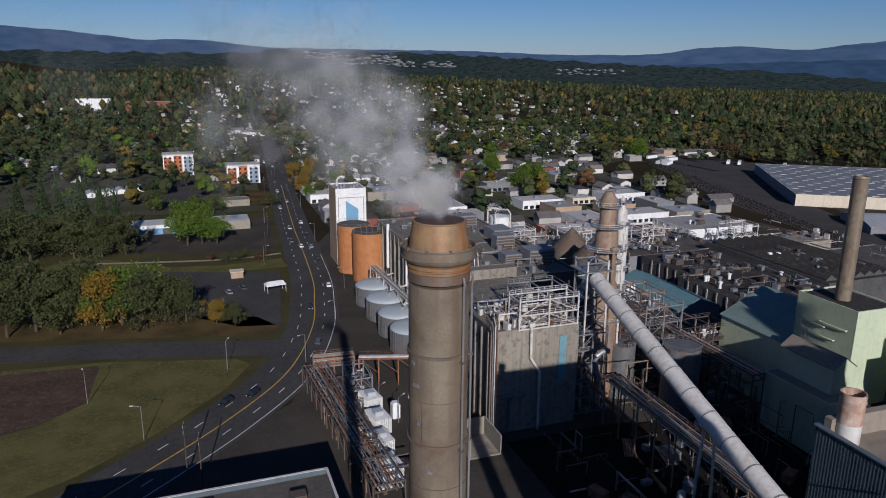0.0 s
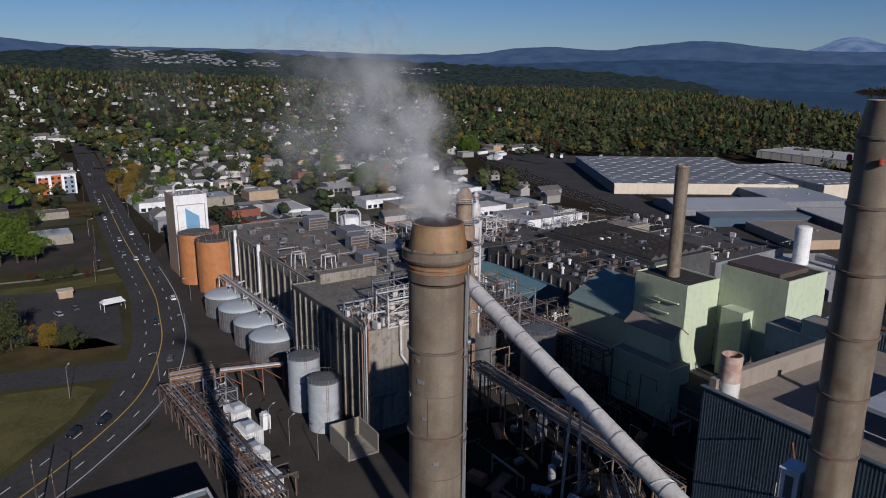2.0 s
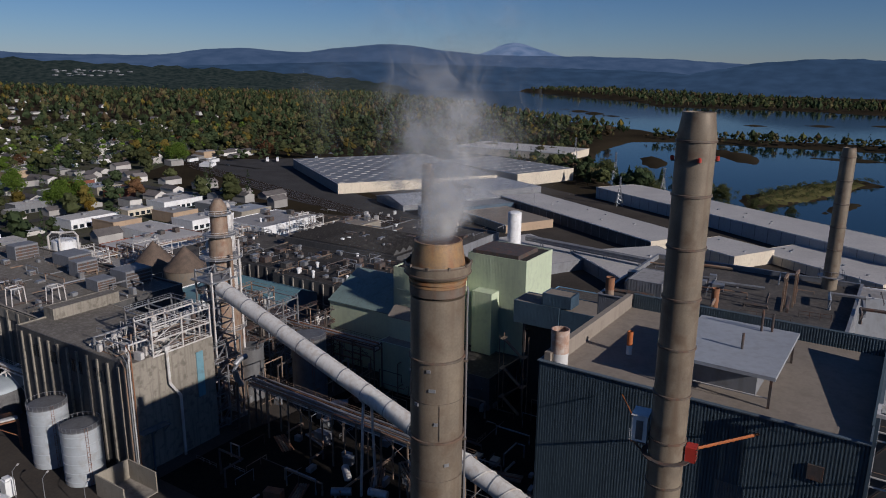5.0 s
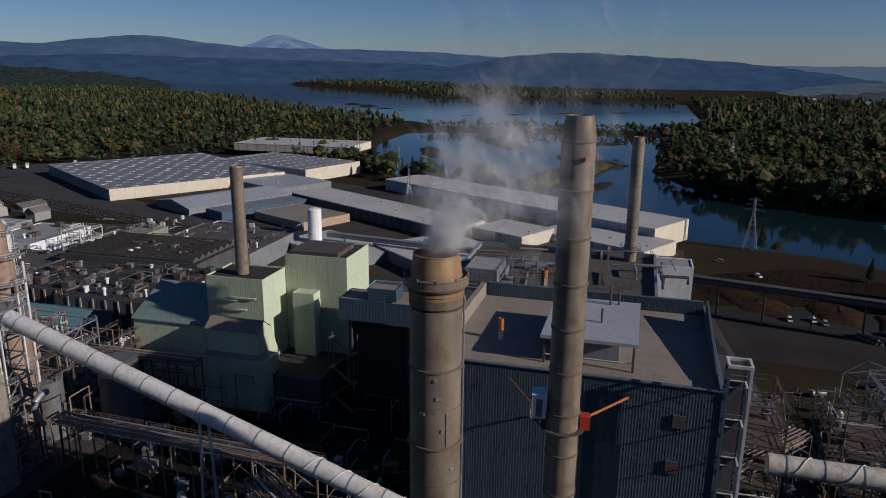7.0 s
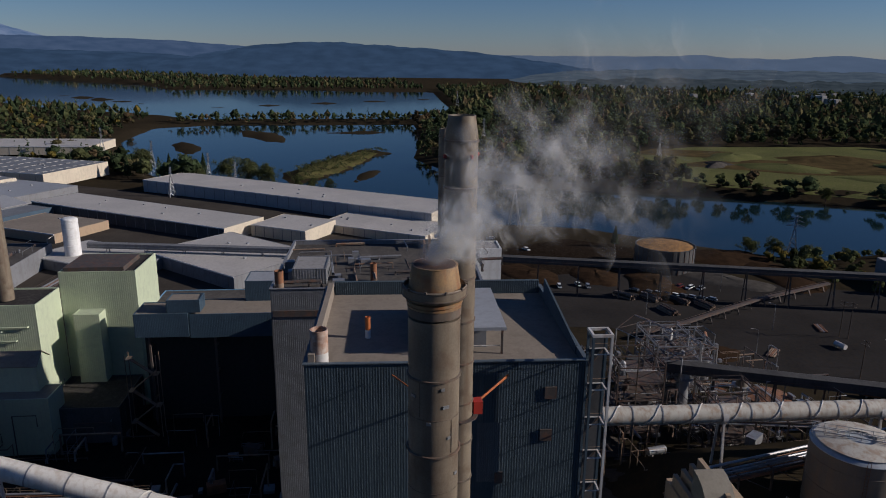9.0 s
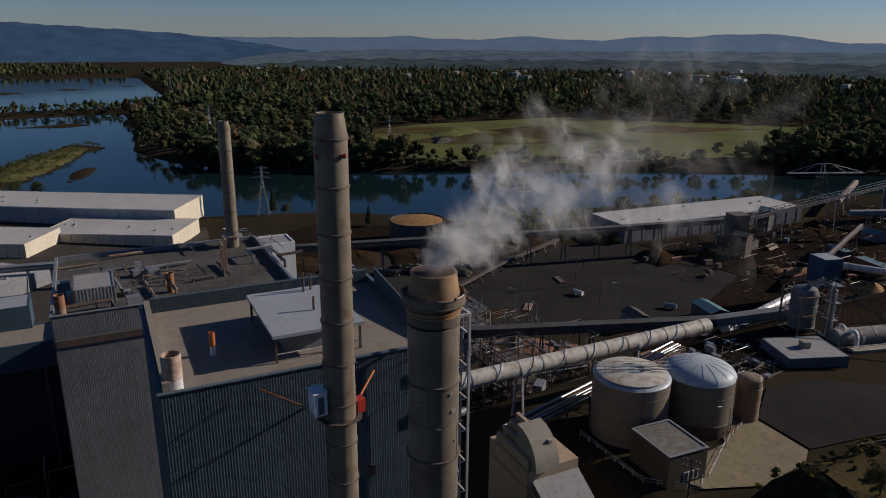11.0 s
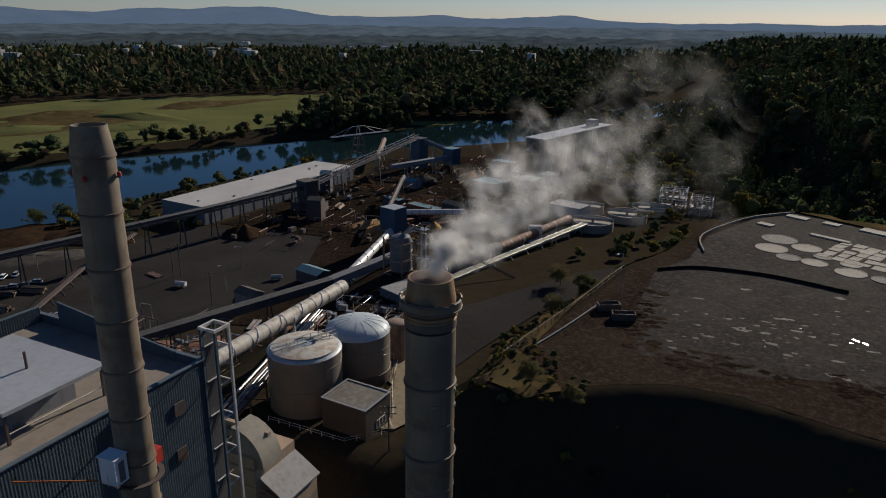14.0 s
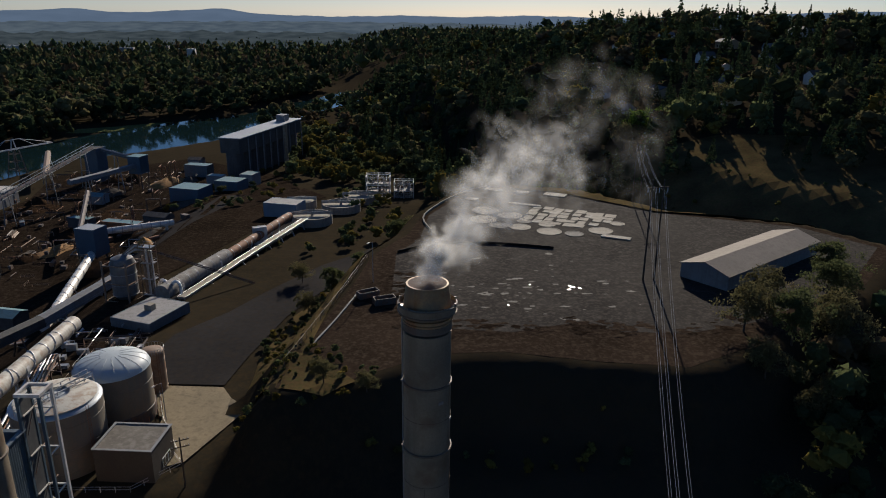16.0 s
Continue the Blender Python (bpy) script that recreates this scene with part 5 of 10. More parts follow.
for k in range(16):
    part("pilaster", Shape().box(-21.35, -20.75, -44 + 5.8 * k, -43.2 + 5.8 * k, 0, 24.4), STAINED, longb)
part("cornice", Shape().box(-21.1, -20.75, -46.8, 46.8, 21.8, 24.6), STAINED, longb)
mhall("roof_house", 63.5, 82, 158.5, 163, 26.6, 29.6, STAINED, ROOF_WORN, "tan roof block with a handrail", 0.1)
for v in (239, 213):
    x, y = mill(63.9, v)
    d = thing("vent_duct", x, y, 0, MILL, "tall white vent duct on a dark wall", "duct", "wall ducts")
    part("duct", Shape().box(-0.55, 0.55, -0.55, 0.55, 9, 27), WHITE, d)
    part("bracket", Shape().box(0.5, 1.0, -0.2, 0.2, 20, 20.3), STEEL, d)
    part("support", Shape().box(-0.3, 0.3, -0.3, 0.3, 0, 9), STEEL_DARK, d)
for u, v, s in ((70, 252, 1.4), (71, 240, 1.6), (75, 244, 1.3), (72, 228, 1.5), (74, 216, 1.7), (77, 222, 1.4), (78, 205, 1.6), (73, 196, 1.6), (84, 248, 1.5), (88, 232, 1.6), (86, 212, 1.5)):
    x, y = mill(u, v)
    unit(x, y, 24.5, s * 1.3, s * 1.3, s, MILL, STEEL, "small grey roof ventilator box")
for u, v, sx, sy, h in ((96, 236, 8, 6, 5), (96, 199, 7, 5, 5), (90, 180, 6, 6, 3.5), (101, 214, 8, 10, 4), (99, 178, 9, 8, 5)):
    x, y = mill(u, v)
    unit(x, y, 24.5, sx, sy, h, MILL, GREYSIDE, "large grey plant box on a tar roof")
for u, v in ((75, 178), (68, 186)):
    x, y = mill(u, v)
    q = thing("pipe_portal", x, y, 24.5, MILL, "white tubular frame on a dark roof", "frame", "pipe frames")
    for sx in (-2, 2):
        for sy in (-1.6, 1.6):
            part("post", Shape().beam((sx, sy, 0), (sx * 0.85, sy, 5), 0.3), STEEL_WHITE, q)
    for sy in (-1.6, 1.6):
        part("beam", Shape().beam((-1.7, sy, 5), (1.7, sy, 5), 0.3), STEEL_WHITE, q)
    for sx in (-1.7, 1.7):
        part("beam", Shape().beam((sx, -1.6, 5.0), (sx, 1.6, 5.0), 0.3), STEEL_WHITE, q)

# white silo house beside the road
sh = mhall("silo_house", 51.6, 65.4, 280, 296, 0, 35, WHITE, ROOF_GREY, "tall white silo house with a light blue panel", 0.5, other={"w": TAN})
part("panel", Shape().add([(-2.4, -8.1, 0.5), (3.2, -8.1, 0.5), (3.2, -8.1, 25.5), (-2.4, -8.1, 29.5), (-2.4, -7.9, 0.5), (3.2, -7.9, 0.5), (3.2, -7.9, 25.5), (-2.4, -7.9, 29.5)],
                          [(0, 1, 2, 3), (0, 3, 7, 4), (1, 5, 6, 2), (2, 6, 7, 3)]), LIGHTBLUE, sh, "light blue slanted panel")
part("frame", Shape().box(-5.9, -5.6, -8.12, -7.9, 1.5, 31).box(5.6, 5.9, -8.12, -7.9, 1.5, 31).box(-5.6, 5.6, -8.12, -7.9, 30.7, 31), CONCRETE, sh)
part("vent_pipe", Shape().tube([(-4, 3, 34.4), (-4, 3, 37), (-3.2, 3, 38.4), (-1.6, 3, 38.8), (-0.4, 3, 38.2)], 0.55, 10), STEEL_WHITE, sh, "", True)
part("plinth", Shape().box(-7.05, 7.05, -8.25, -8.0, 0, 3.2), CONCRETE, sh)
for i in range(6):
    part("roof_box", Shape().box(-6 + 2 * i, -5 + 2 * i, -7 + (i % 3) * 3, -5.8 + (i % 3) * 3, 34.4, 35.8), STEEL, sh)

# middle and eastern mill
def low_block(u0, u1, v0, v1, h, wall, roof, label, n=8, pil=True):
    b = mhall("mill_building", u0, u1, v0, v1, 0, h, wall, roof, label, 0.3, group="low mill buildings")
    r2 = random.Random(int(u0 * 7 + v0))
    if pil:
        a, c = (u1 - u0) / 2, (v1 - v0) / 2
        for i in range(int((v1 - v0) / 5)):
            part("pilaster", Shape().box(-a - 0.35, -a - 0.01, -c + 1 + i * 5, -c + 1.6 + i * 5, 0, h - 0.4), CONCRETE, b)
    for _ in range(n):
        x, y = mill(r2.uniform(u0 + 3, u1 - 3), r2.uniform(v0 + 3, v1 - 3))
        if r2.random() < 0.5:
            vent(x, y, h - 0.35, r2.uniform(0.5, 1.0), r2.uniform(1.2, 3.0), r2.choice([STEEL, STEEL_DARK, WHITE]))
        else:
            unit(x, y, h - 0.35, r2.uniform(1.5, 4), r2.uniform(1.5, 4), r2.uniform(1.2, 2.6), MILL, r2.choice([STEEL_DARK, STEEL, STEEL_DARK, DARKWALL]), "weathered roof plant box")
    return b
low_block(158, 200, 126, 178, 14, DARKWALL, ROOF_TAR, "low dark mill building with a tar roof", 26)
low_block(166, 200, 178.3, 212, 12.5, DARKWALL, ROOF_TAR, "low mill building with pilasters and a dark roof", 16)
low_block(200.5, 236, 150, 214, 15, DARKWALL, ROOF_TAR, "broad dark mill hall with roof ventilators", 20, False)
low_block(110, 156, 228, 262, 10, CONCRETE, ROOF_GREY, "grey concrete mill building", 18)
low_block(160, 214, 216, 250, 11, GREYSIDE, ROOF_DARK, "low grey mill building with a tar roof", 16)
low_block(240, 278, 218, 238, 9, CONC_LIGHT, ROOF_TAN, "low concrete office building", 8)
low_block(218, 256, 246, 276, 12, WHITE, ROOF_GREY, "pale plant building with roof units", 10)
low_block(110, 150, 268, 300, 9, CONC_LIGHT, ROOF_LIGHT, "pale low mill shop with a metal roof", 10)
low_block(160, 205, 258, 296, 8, BRICK, ROOF_WHITE, "low brick building with a white roof", 8)
low_block(240, 290, 150, 205, 9, GREYSIDE, ROOF_DARK, "low grey shop building", 10, False)
low_block(72, 104, 262, 298, 8, TAN, ROOF_GREY, "low tan yard building", 6)
low_block(108, 130, 165, 182, 17, WHITE, TEAL, "white process building with a blue-grey roof", 5, False)
low_block(84, 106, 140, 160, 18, GREYSIDE, ROOF_DARK, "grey process building with a tar roof", 8, False)
x, y = mill(148, 172)
gable("shed", x, y, 0, 10.5, 3.2, 36, 17, MILL + 90, BLUEGREY, TEAL, "long shed with a pale teal pitched roof")
x, y = mill(219, 182)
for k in range(7):                          # glazed-looking dark sawtooth roofs
    gx0, gy0 = mill(204.5 + k * 4.6, 182)
    gable("saw_tooth_light", gx0, gy0, 14.6, 0.6, 1.6, 58, 4.4, MILL + 90, DARKWALL, ROOF_TAR, "dark saw-tooth roof monitor", group="roof monitors", over=0.05)
near = mhall("mill_building", -46, 10.5, 60, 91, 0, 15, BLUEGREY, ROOF_DARK, "low building with a pale parapet in deep shade", 1.0, trim=STEEL_WHITE)
for u, v in ((4, 84), (-2, 80), (-12, 86), (-24, 82)):
    x, y = mill(u, v)
    unit(x, y, 14.0, 3, 2.2, 1.4, MILL, STEEL_DARK, "dark roof plant box")

# warehouses by the river
def quad_house(corners, z0, z1, wall, roof, label, posts=0, other=None, skylights=0, name="warehouse"):
    """A block on a turned plan: the corner nearest the mill, then its neighbours along the short and the long side."""
    (ax, ay), (bx, by), (dx, dy) = corners
    rz = math.degrees(math.atan2(by - ay, bx - ax))
    sx, sy = math.hypot(bx - ax, by - ay), math.hypot(dx - ax, dy - ay)
    b = hall(name, (bx + dx) / 2, (by + dy) / 2, z0, z1, sx, sy, rz, wall, roof, label, 0.1, group="warehouses", other=other)
    h = z1 - z0
    for i in range(posts):
        part("wall_joint", Shape().box(-sx / 2 - 0.12, -sx / 2, -sy / 2 + (i + 0.5) * sy / posts - 0.15, -sy / 2 + (i + 0.5) * sy / posts + 0.15, 0, h - 0.3), GREYSIDE, b)
    for i in range(skylights):
        yy = -sy / 2 + (i + 0.5) * sy / skylights
        for j in range(9):
            xx = -sx / 2 + (j + 0.3 + 0.4 * (i % 2)) * sx / 9
            part("skylight", Shape().box(xx - 2.2, xx + 2.2, yy - 0.9, yy + 0.9, h - 0.12, h + 0.1), ROOF_WHITE, b)
    part("eave", Shape().box(-sx / 2 - 0.25, -sx / 2 - 0.01, -sy / 2, sy / 2, h - 0.5, h + 0.05), WHITE, b)
    r2 = random.Random(int(ax))
    for _ in range(6 if sy > 60 else 2):
        part("roof_hatch", Shape().box(0, 1.1, 0, 1.0, 0, 0.6), STEEL, b).location = (r2.uniform(-sx * 0.4, sx * 0.3), r2.uniform(-sy * 0.45, sy * 0.45), h - 0.12)
    return b
# cream walls, but the west one grey: its half-shade is put into the colour
quad_house(((356, -63), (386, -85), (470, 129)), -4, 8, CREAM, ROOF_WHITE, "long cream warehouse with a white roof by the river", 26, {"w": ROOF_LIGHT})
quad_house(((313, -48), (340, -67), (352, 5)), -4, 3.4, CREAM, ROOF_WHITE, "low cream loading wing with a white roof", 10)
quad_house(((334, 49), (359, 31), (410, 175)), -3, 7, DARKWALL, ROOF_WHITE, "long dark-fronted warehouse with a white roof", 20, {"s": CREAM})
quad_house(((322, 12), (346, -4), (341, 40)), -3, 6, CREAM, ROOF_WHITE, "cream warehouse wing with a white roof", 6)
quad_house(((402, 287), (505, 204), (484, 420)), -2, 8, GREYSIDE, ROOF_METAL, "huge warehouse with a grey metal roof and skylights", 12, {"s": CREAM}, 16)
quad_house(((500, 200), (560, 172), (560, 290)), -2, 8.5, CREAM, ROOF_METAL, "wide grey-roofed warehouse wing", 8, None, 7)
quad_house(((674, 219), (740, 212), (717, 347)), -2, 6, CREAM, ROOF_WHITE, "distant cream warehouse with a white roof", 12)
quad_house(((430, 190), (470, 165), (500, 290)), -2, 6, GREYSIDE, ROOF_LIGHT, "grey warehouse with a pale roof", 8)
quad_house(((252, 36), (284, 2), (290, 86)), -2, 6, GREYSIDE, ROOF_WHITE, "low mill store with a wide pale roof", 8)
quad_house(((262, 90), (288, 72), (300, 130)), -2, 5, GREYSIDE, ROOF_WHITE, "low pale-roofed mill store", 5)
quad_house(((212, -245), (242, -250), (194, -366)), -8, 4, GREYSIDE, ROOF_WHITE, "long grey wharf warehouse with a pale roof", 16, {"w": GREYSIDE})
gable("warehouse", 404, 215, -2, 6, 3.4, 74, 42, -33, GREYSIDE, ROOF_LIGHT, "long shed with a stained pale pitched roof", group="warehouses")
hall("warehouse", 381, 181, -2, 5.5, 62, 18, -33, STEELBLUE, ROOF_METAL, "blue-walled shed with a pale roof", 0.1, group="warehouses")
quad_house(((334, 136), (363, 118), (363, 173)), -2, 5, TAN, ROOF_TAN, "low tan office with a row of pale windows", 0, None, 0, "office")
# ---- tanks, silos and towers ----
def tank(x, y, z0, h, r, shell, roof, label, dome=0.14, rings=0, ribs=0, rail=True, ladder=0, name="storage_tank", group="", roof_label="", cone=False):
    t = thing(name, x, y, z0, 0, label, "tank", group)
    body = part("shell", Shape().lathe([(r, 0), (r, h)], 48), shell, t, "", True)
    n = 6
    prof = [(r * 1.015, h), (r * 1.015, h + 0.12)] + ([(0.05, h + dome * r)] if cone else [(r * math.cos(i / n * math.pi / 2) + 0.01, h + 0.12 + dome * r * math.sin(i / n * math.pi / 2)) for i in range(n + 1)])
    part("roof", Shape().lathe(prof, 48), roof, t, roof_label, True)
    for i in range(rings):
        z = h * (i + 0.5) / rings
        part("ring", Shape().lathe([(r, z - 0.08), (r + 0.07, z - 0.05), (r + 0.07, z + 0.05), (r, z + 0.08)], 48, cap=False), shell, body, "", True)
    for i in range(ribs):
        a = 2 * math.pi * i / ribs
        c, s = math.cos(a), math.sin(a)
        part("rib", Shape().tube([(r * c, r * s, 0), (r * c, r * s, h)], 0.11, 4), shell, body)
    if rail:
        hr = Shape().tube([((r + 0.05) * math.cos(i * math.pi / 24), (r + 0.05) * math.sin(i * math.pi / 24), h + 1.15) for i in range(49)], 0.045, 4)
        for i in range(24):
            a = i * math.pi / 12
            hr.tube([((r + 0.05) * math.cos(a), (r + 0.05) * math.sin(a), h), ((r + 0.05) * math.cos(a), (r + 0.05) * math.sin(a), h + 1.15)], 0.04, 4)
        part("handrail", hr, STEEL, t)
    if ladder:
        a = radians(ladder)
        c, s = math.cos(a), math.sin(a)
        ld = Shape()
        for o in (-0.25, 0.25):
            ld.tube([((r + 0.2) * c - o * s, (r + 0.2) * s + o * c, 0.2), ((r + 0.2) * c - o * s, (r + 0.2) * s + o * c, h + 1)], 0.04, 4)
        for i in range(int(h / 0.6)):
            ld.tube([((r + 0.2) * c - 0.25 * s, (r + 0.2) * s + 0.25 * c, 0.4 + 0.6 * i), ((r + 0.2) * c + 0.25 * s, (r + 0.2) * s - 0.25 * c, 0.4 + 0.6 * i)], 0.03, 4)
        part("ladder", ld, RUSTY, t, "rusty caged ladder")
    return t


for i, v in enumerate((224, 207.5, 191, 176)):
    x, y = mill(54.6, v)
    t = tank(x, y, 0, 7.2, 7.4, TANKGREY, DOME, "squat grey tank with a pale domed roof", 0.19, 0, 40, False, 0, "storage_tank", "row of domed tanks", "pale blue-white dome")
    part("vent_pipe", Shape().tube([(0.5, -1.5, 8.4), (0.5, -1.5, 10.2), (7.6, 0.5, 10.6)], 0.3, 8), STEEL_WHITE, t, "white vent pipe", True)
x, y = mill(60.5, 254.5); t = tank(x, y, 0, 21, 7.4, ORANGE, ROOF_DARK, "tall orange tank with a dark cluttered roof", 0.06, 0, 0, True, 200, "storage_tank", "orange tanks")
for i in range(5):
    part("roof_frame", Shape().tube([(-5 + 2.4 * i, -4, 21.5), (-4.5 + 2.4 * i, -1, 24), (-4 + 2.4 * i, 4, 22)], 0.16, 5), STEEL_TAN, t)
x, y = mill(57.0, 270.0); tank(x, y, 0, 21, 7.0, ORANGE, ROOF_DARK, "tall orange tank behind its twin", 0.06, 0, 0, True, 0, "storage_tank", "orange tanks")
for v in (139, 126):
    x, y = mill(49.3, v)
    t = tank(x, y, 0, 13 + (v > 130) * 1.5, 4.2, TANKWHITE, TANKGREY, "white banded silo with a grey roof", 0.12, 6, 0, True, 250, "silo", "pair of white silos")
x, y = mill(107.5, 112.0); tank(x, y, 0, 18.5, 4.8, TANKGREY, TANKGREY, "grey steel tank with a railed roof", 0.05, 3, 0, True, 230)
for u, v, h, r, cz in ((140, 225, 15, 7.6, 8.5), (134, 198, 18, 7.8, 8.5)):
    x, y = mill(u, v)
    tank(x, y, 0, h, r, TANKTAN, BROWNCONE, "tan chip silo with a steep brown cone roof", cz / r, 0, 0, False, 0, "silo", "cone-roofed silos", "brown conical roof", True)
for u, v, h, r in ((112, 214, 20, 3.6), (117, 206, 18, 3.4), (108, 205, 19, 3.2)):
    x, y = mill(u, v)
    tank(x, y, 0, h, r, TANKTAN, BROWNCONE, "small tan silo with a domed brown cap", 0.6, 0, 0, False, 0, "silo", "small brown silos")
x, y = mill(115, 243); t = tank(x, y, 9, 17, 4.6, WHITE, WHITE, "white steel vessel wrapped in white pipes", 0.12, 3, 0, True)
for i in range(4):
    a = 1.2 + 1.3 * i
    part("pipe", Shape().tube([(5.4 * math.cos(a), 5.4 * math.sin(a), 0), (5.4 * math.cos(a), 5.4 * math.sin(a), 19), (4 * math.cos(a), 4 * math.sin(a), 20.5), (0, 0, 20)], 0.4, 8), STEEL_WHITE, t, "", True)
x, y = mill(93, 128); tank(x, y, 0, 22, 2.6, TANKGREY, TANKGREY, "slim grey process tank", 0.1, 2, 0, True, 180)
x, y = mill(99, 126); tank(x, y, 0, 15, 3.6, TANKGREY, TANKGREY, "grey round process tank", 0.08, 2, 0, True)
tank(296, 113.5, -2, 23, 3.4, WHITE, WHITE, "tall slim white silo with a rusty cap", 0.3, 9, 0, False, 0, "silo")
tank(150, 20, 0, 20, 3.5, TANKWHITE, TANKWHITE, "white vessel behind the blue gallery", 0.4, 3, 0, False)

# round digester tower with platforms
tw = thing("process_tower", 104.6, 120.5, 0, 0, "tall round process tower ringed with platforms and pipes", "tower")
part("shell", Shape().lathe([(4.2, 0), (4.2, 30), (3.0, 33), (3.0, 46), (2.2, 48), (2.2, 55), (1.0, 57)], 32), STEEL_TAN, tw, "rust-brown shell", True)
for z, r in ((22, 5.6), (30.5, 6.0), (38, 4.6), (41.5, 5.6), (47.5, 4.4), (53, 3.4)):
    part("platform", Shape().lathe([(1.8, z), (r, z), (r, z + 0.25), (1.8, z + 0.25)], 12), STEEL, tw)
    hr = Shape()
    for o in (0.75, 1.3):
        hr.tube([(r * math.cos(i * math.pi / 6), r * math.sin(i * math.pi / 6), z + o) for i in range(13)], 0.06, 4)
    for i in range(12):
        a = i * math.pi / 6
        hr.tube([(r * math.cos(a), r * math.sin(a), z), (r * math.cos(a), r * math.sin(a), z + 1.3)], 0.05, 4)
    part("handrail", hr, STEEL_WHITE, tw)
for i in range(7):
    a = 0.9 * i
    part("pipe", Shape().tube([(4.6 * math.cos(a), 4.6 * math.sin(a), 0), (4.6 * math.cos(a), 4.6 * math.sin(a), 28 + 3 * i)], 0.3 + 0.07 * (i % 3), 8), (STEEL_WHITE, STEEL, STEEL_TAN)[i % 3], tw, "", True)
part("ladder", Shape().tube([(4.9, -0.3, 0), (4.9, -0.3, 52)], 0.06, 4).tube([(4.9, 0.3, 0), (4.9, 0.3, 52)], 0.06, 4), STEEL_WHITE, tw)
for dx, dy, hh in ((9.5, 6, 54), (13, 9, 50), (8, 12, 46)):          # slim white columns beside it
    c = thing("process_column", 104.6 + dx, 120.5 + dy, 0, 0, "slim pale process column with ladder cage", "column", "process columns")
    part("shell", Shape().lathe([(1.3, 0), (1.3, hh - 4), (0.8, hh - 3), (0.8, hh - 1), (0.2, hh)], 20), STEEL_WHITE, c, "", True)
    for z in np.arange(20, hh, 6.5):
        part("platform", Shape().lathe([(1.2, z), (2.6, z), (2.6, z + 0.2), (1.2, z + 0.2)], 10), STEEL, c)
        part("rail", Shape().tube([(2.6 * math.cos(i * math.pi / 5), 2.6 * math.sin(i * math.pi / 5), z + 1.2) for i in range(11)], 0.05, 4), STEEL_WHITE, c)
# ---- conveyors, pipes and racks ----
def arc_pts(a, b, n):
    a, b = Vector(a), Vector(b)
    return [tuple(a + (b - a) * i / n) for i in range(n + 1)]


def spiral(a, b, r, turns, n=26):
    """A helix round the line a-b."""
    a, b = Vector(a), Vector(b)
    d = (b - a).normalized()
    s = d.cross(Vector((0, 0, 1))).normalized()
    u = s.cross(d)
    k = int(turns * n)
    return [tuple(a + (b - a) * i / k + r * (math.cos(2 * math.pi * i / n) * s + math.sin(2 * math.pi * i / n) * u)) for i in range(k + 1)]


def big_tube(a, b, r, material, label, bands=10, strakes=None, legs=(), name="conveyor_tube", group="conveyor tubes"):
    """A fat tube with band flanges, spiral strakes over part of it, and trestle legs down to the land."""
    t = thing(name, 0, 0, 0, 0, label, "conveyor", group)
    part("shell", Shape().tube(arc_pts(a, b, 12), r, 28), material, t, "", True)
    A, B = Vector(a), Vector(b)
    d = (B - A).normalized()
    for i in range(bands):
        q = A + (B - A) * (i + 0.5) / bands
        part("band", Shape().tube([tuple(q - d * 0.12), tuple(q + d * 0.12)], r + 0.07, 28), STEEL, t, "", True)
    for f0, f1, n in strakes or ():
        part("strake", Shape().tube(spiral(A + (B - A) * f0, A + (B - A) * f1, r + 0.05, n), 0.11, 5), STEEL_WHITE, t, "spiral strake")
    for f in legs:
        q = A + (B - A) * f
        s = d.cross(Vector((0, 0, 1))).normalized()
        g = float(land([q.x], [q.y])[0])
        for k in (-1, 1):
            part("leg", Shape().beam(tuple(q + s * k * r * 0.6 - Vector((0, 0, r * 0.7))), (q.x + s.x * k * r * 1.2, q.y + s.y * k * r * 1.2, g - 0.2), 0.5), STEEL_WHITE, t)
        part("saddle", Shape().tube([tuple(q - d * 0.5 - Vector((0, 0, 0.25))), tuple(q + d * 0.5 - Vector((0, 0, 0.25)))], r + 0.12, 20), STEEL_WHITE, t, "", True)
    return t


big_tube((95.2, 111.5, 36.6), (72.8, -6.0, 5.6), 1.95, TUBE, "long white conveyor tube sloping across the yard", 18, [(0.62, 1.0, 8)], (0.42,))
ht = thing("transfer_tower", 96.5, 115.5, 0, MILL, "steel lattice transfer tower at the tube's head", "tower")
for sx in (-3, 3):
    for sy in (-3, 3):
        part("column", Shape().box(sx - 0.2, sx + 0.2, sy - 0.2, sy + 0.2, 0, 41), STEEL_WHITE if sy < 0 else STEEL, ht)
for i in range(9):
    z = 4.5 * (i + 1)
    for s in (-3, 3):
        part("beam", Shape().box(-3, 3, s - 0.15, s + 0.15, z - 0.15, z + 0.15), STEEL, ht)
        part("beam", Shape().box(s - 0.15, s + 0.15, -2.8, 2.8, z - 0.15, z + 0.15), STEEL, ht)
        part("brace", Shape().beam((-3, s, z - 4.5), (3, s, z), 0.2), STEEL, ht)
part("roof", Shape().box(-4, 4, -4, 4, 38.2, 38.5), STEEL, ht)

big_tube((78.5, -42.0, 28.0), (70.5, -121, 28.0), 1.75, RUST_WHITE, "white conveyor tube stained with rust, spiral strakes", 14, [(0.05, 0.95, 9)], (0.33, 0.72))
big_tube((113, -246, 3), (103, -176, 3), 1.7, TUBE, "pale conveyor tube with spiral strakes by the wood yard", 8, [(0.05, 0.95, 8)], (0.5,))
big_tube((112, -252, 10.5), (86, -268, 9.5), 1.3, TUBE, "short white conveyor tube from the blue transfer house", 8, None, (0.9,))
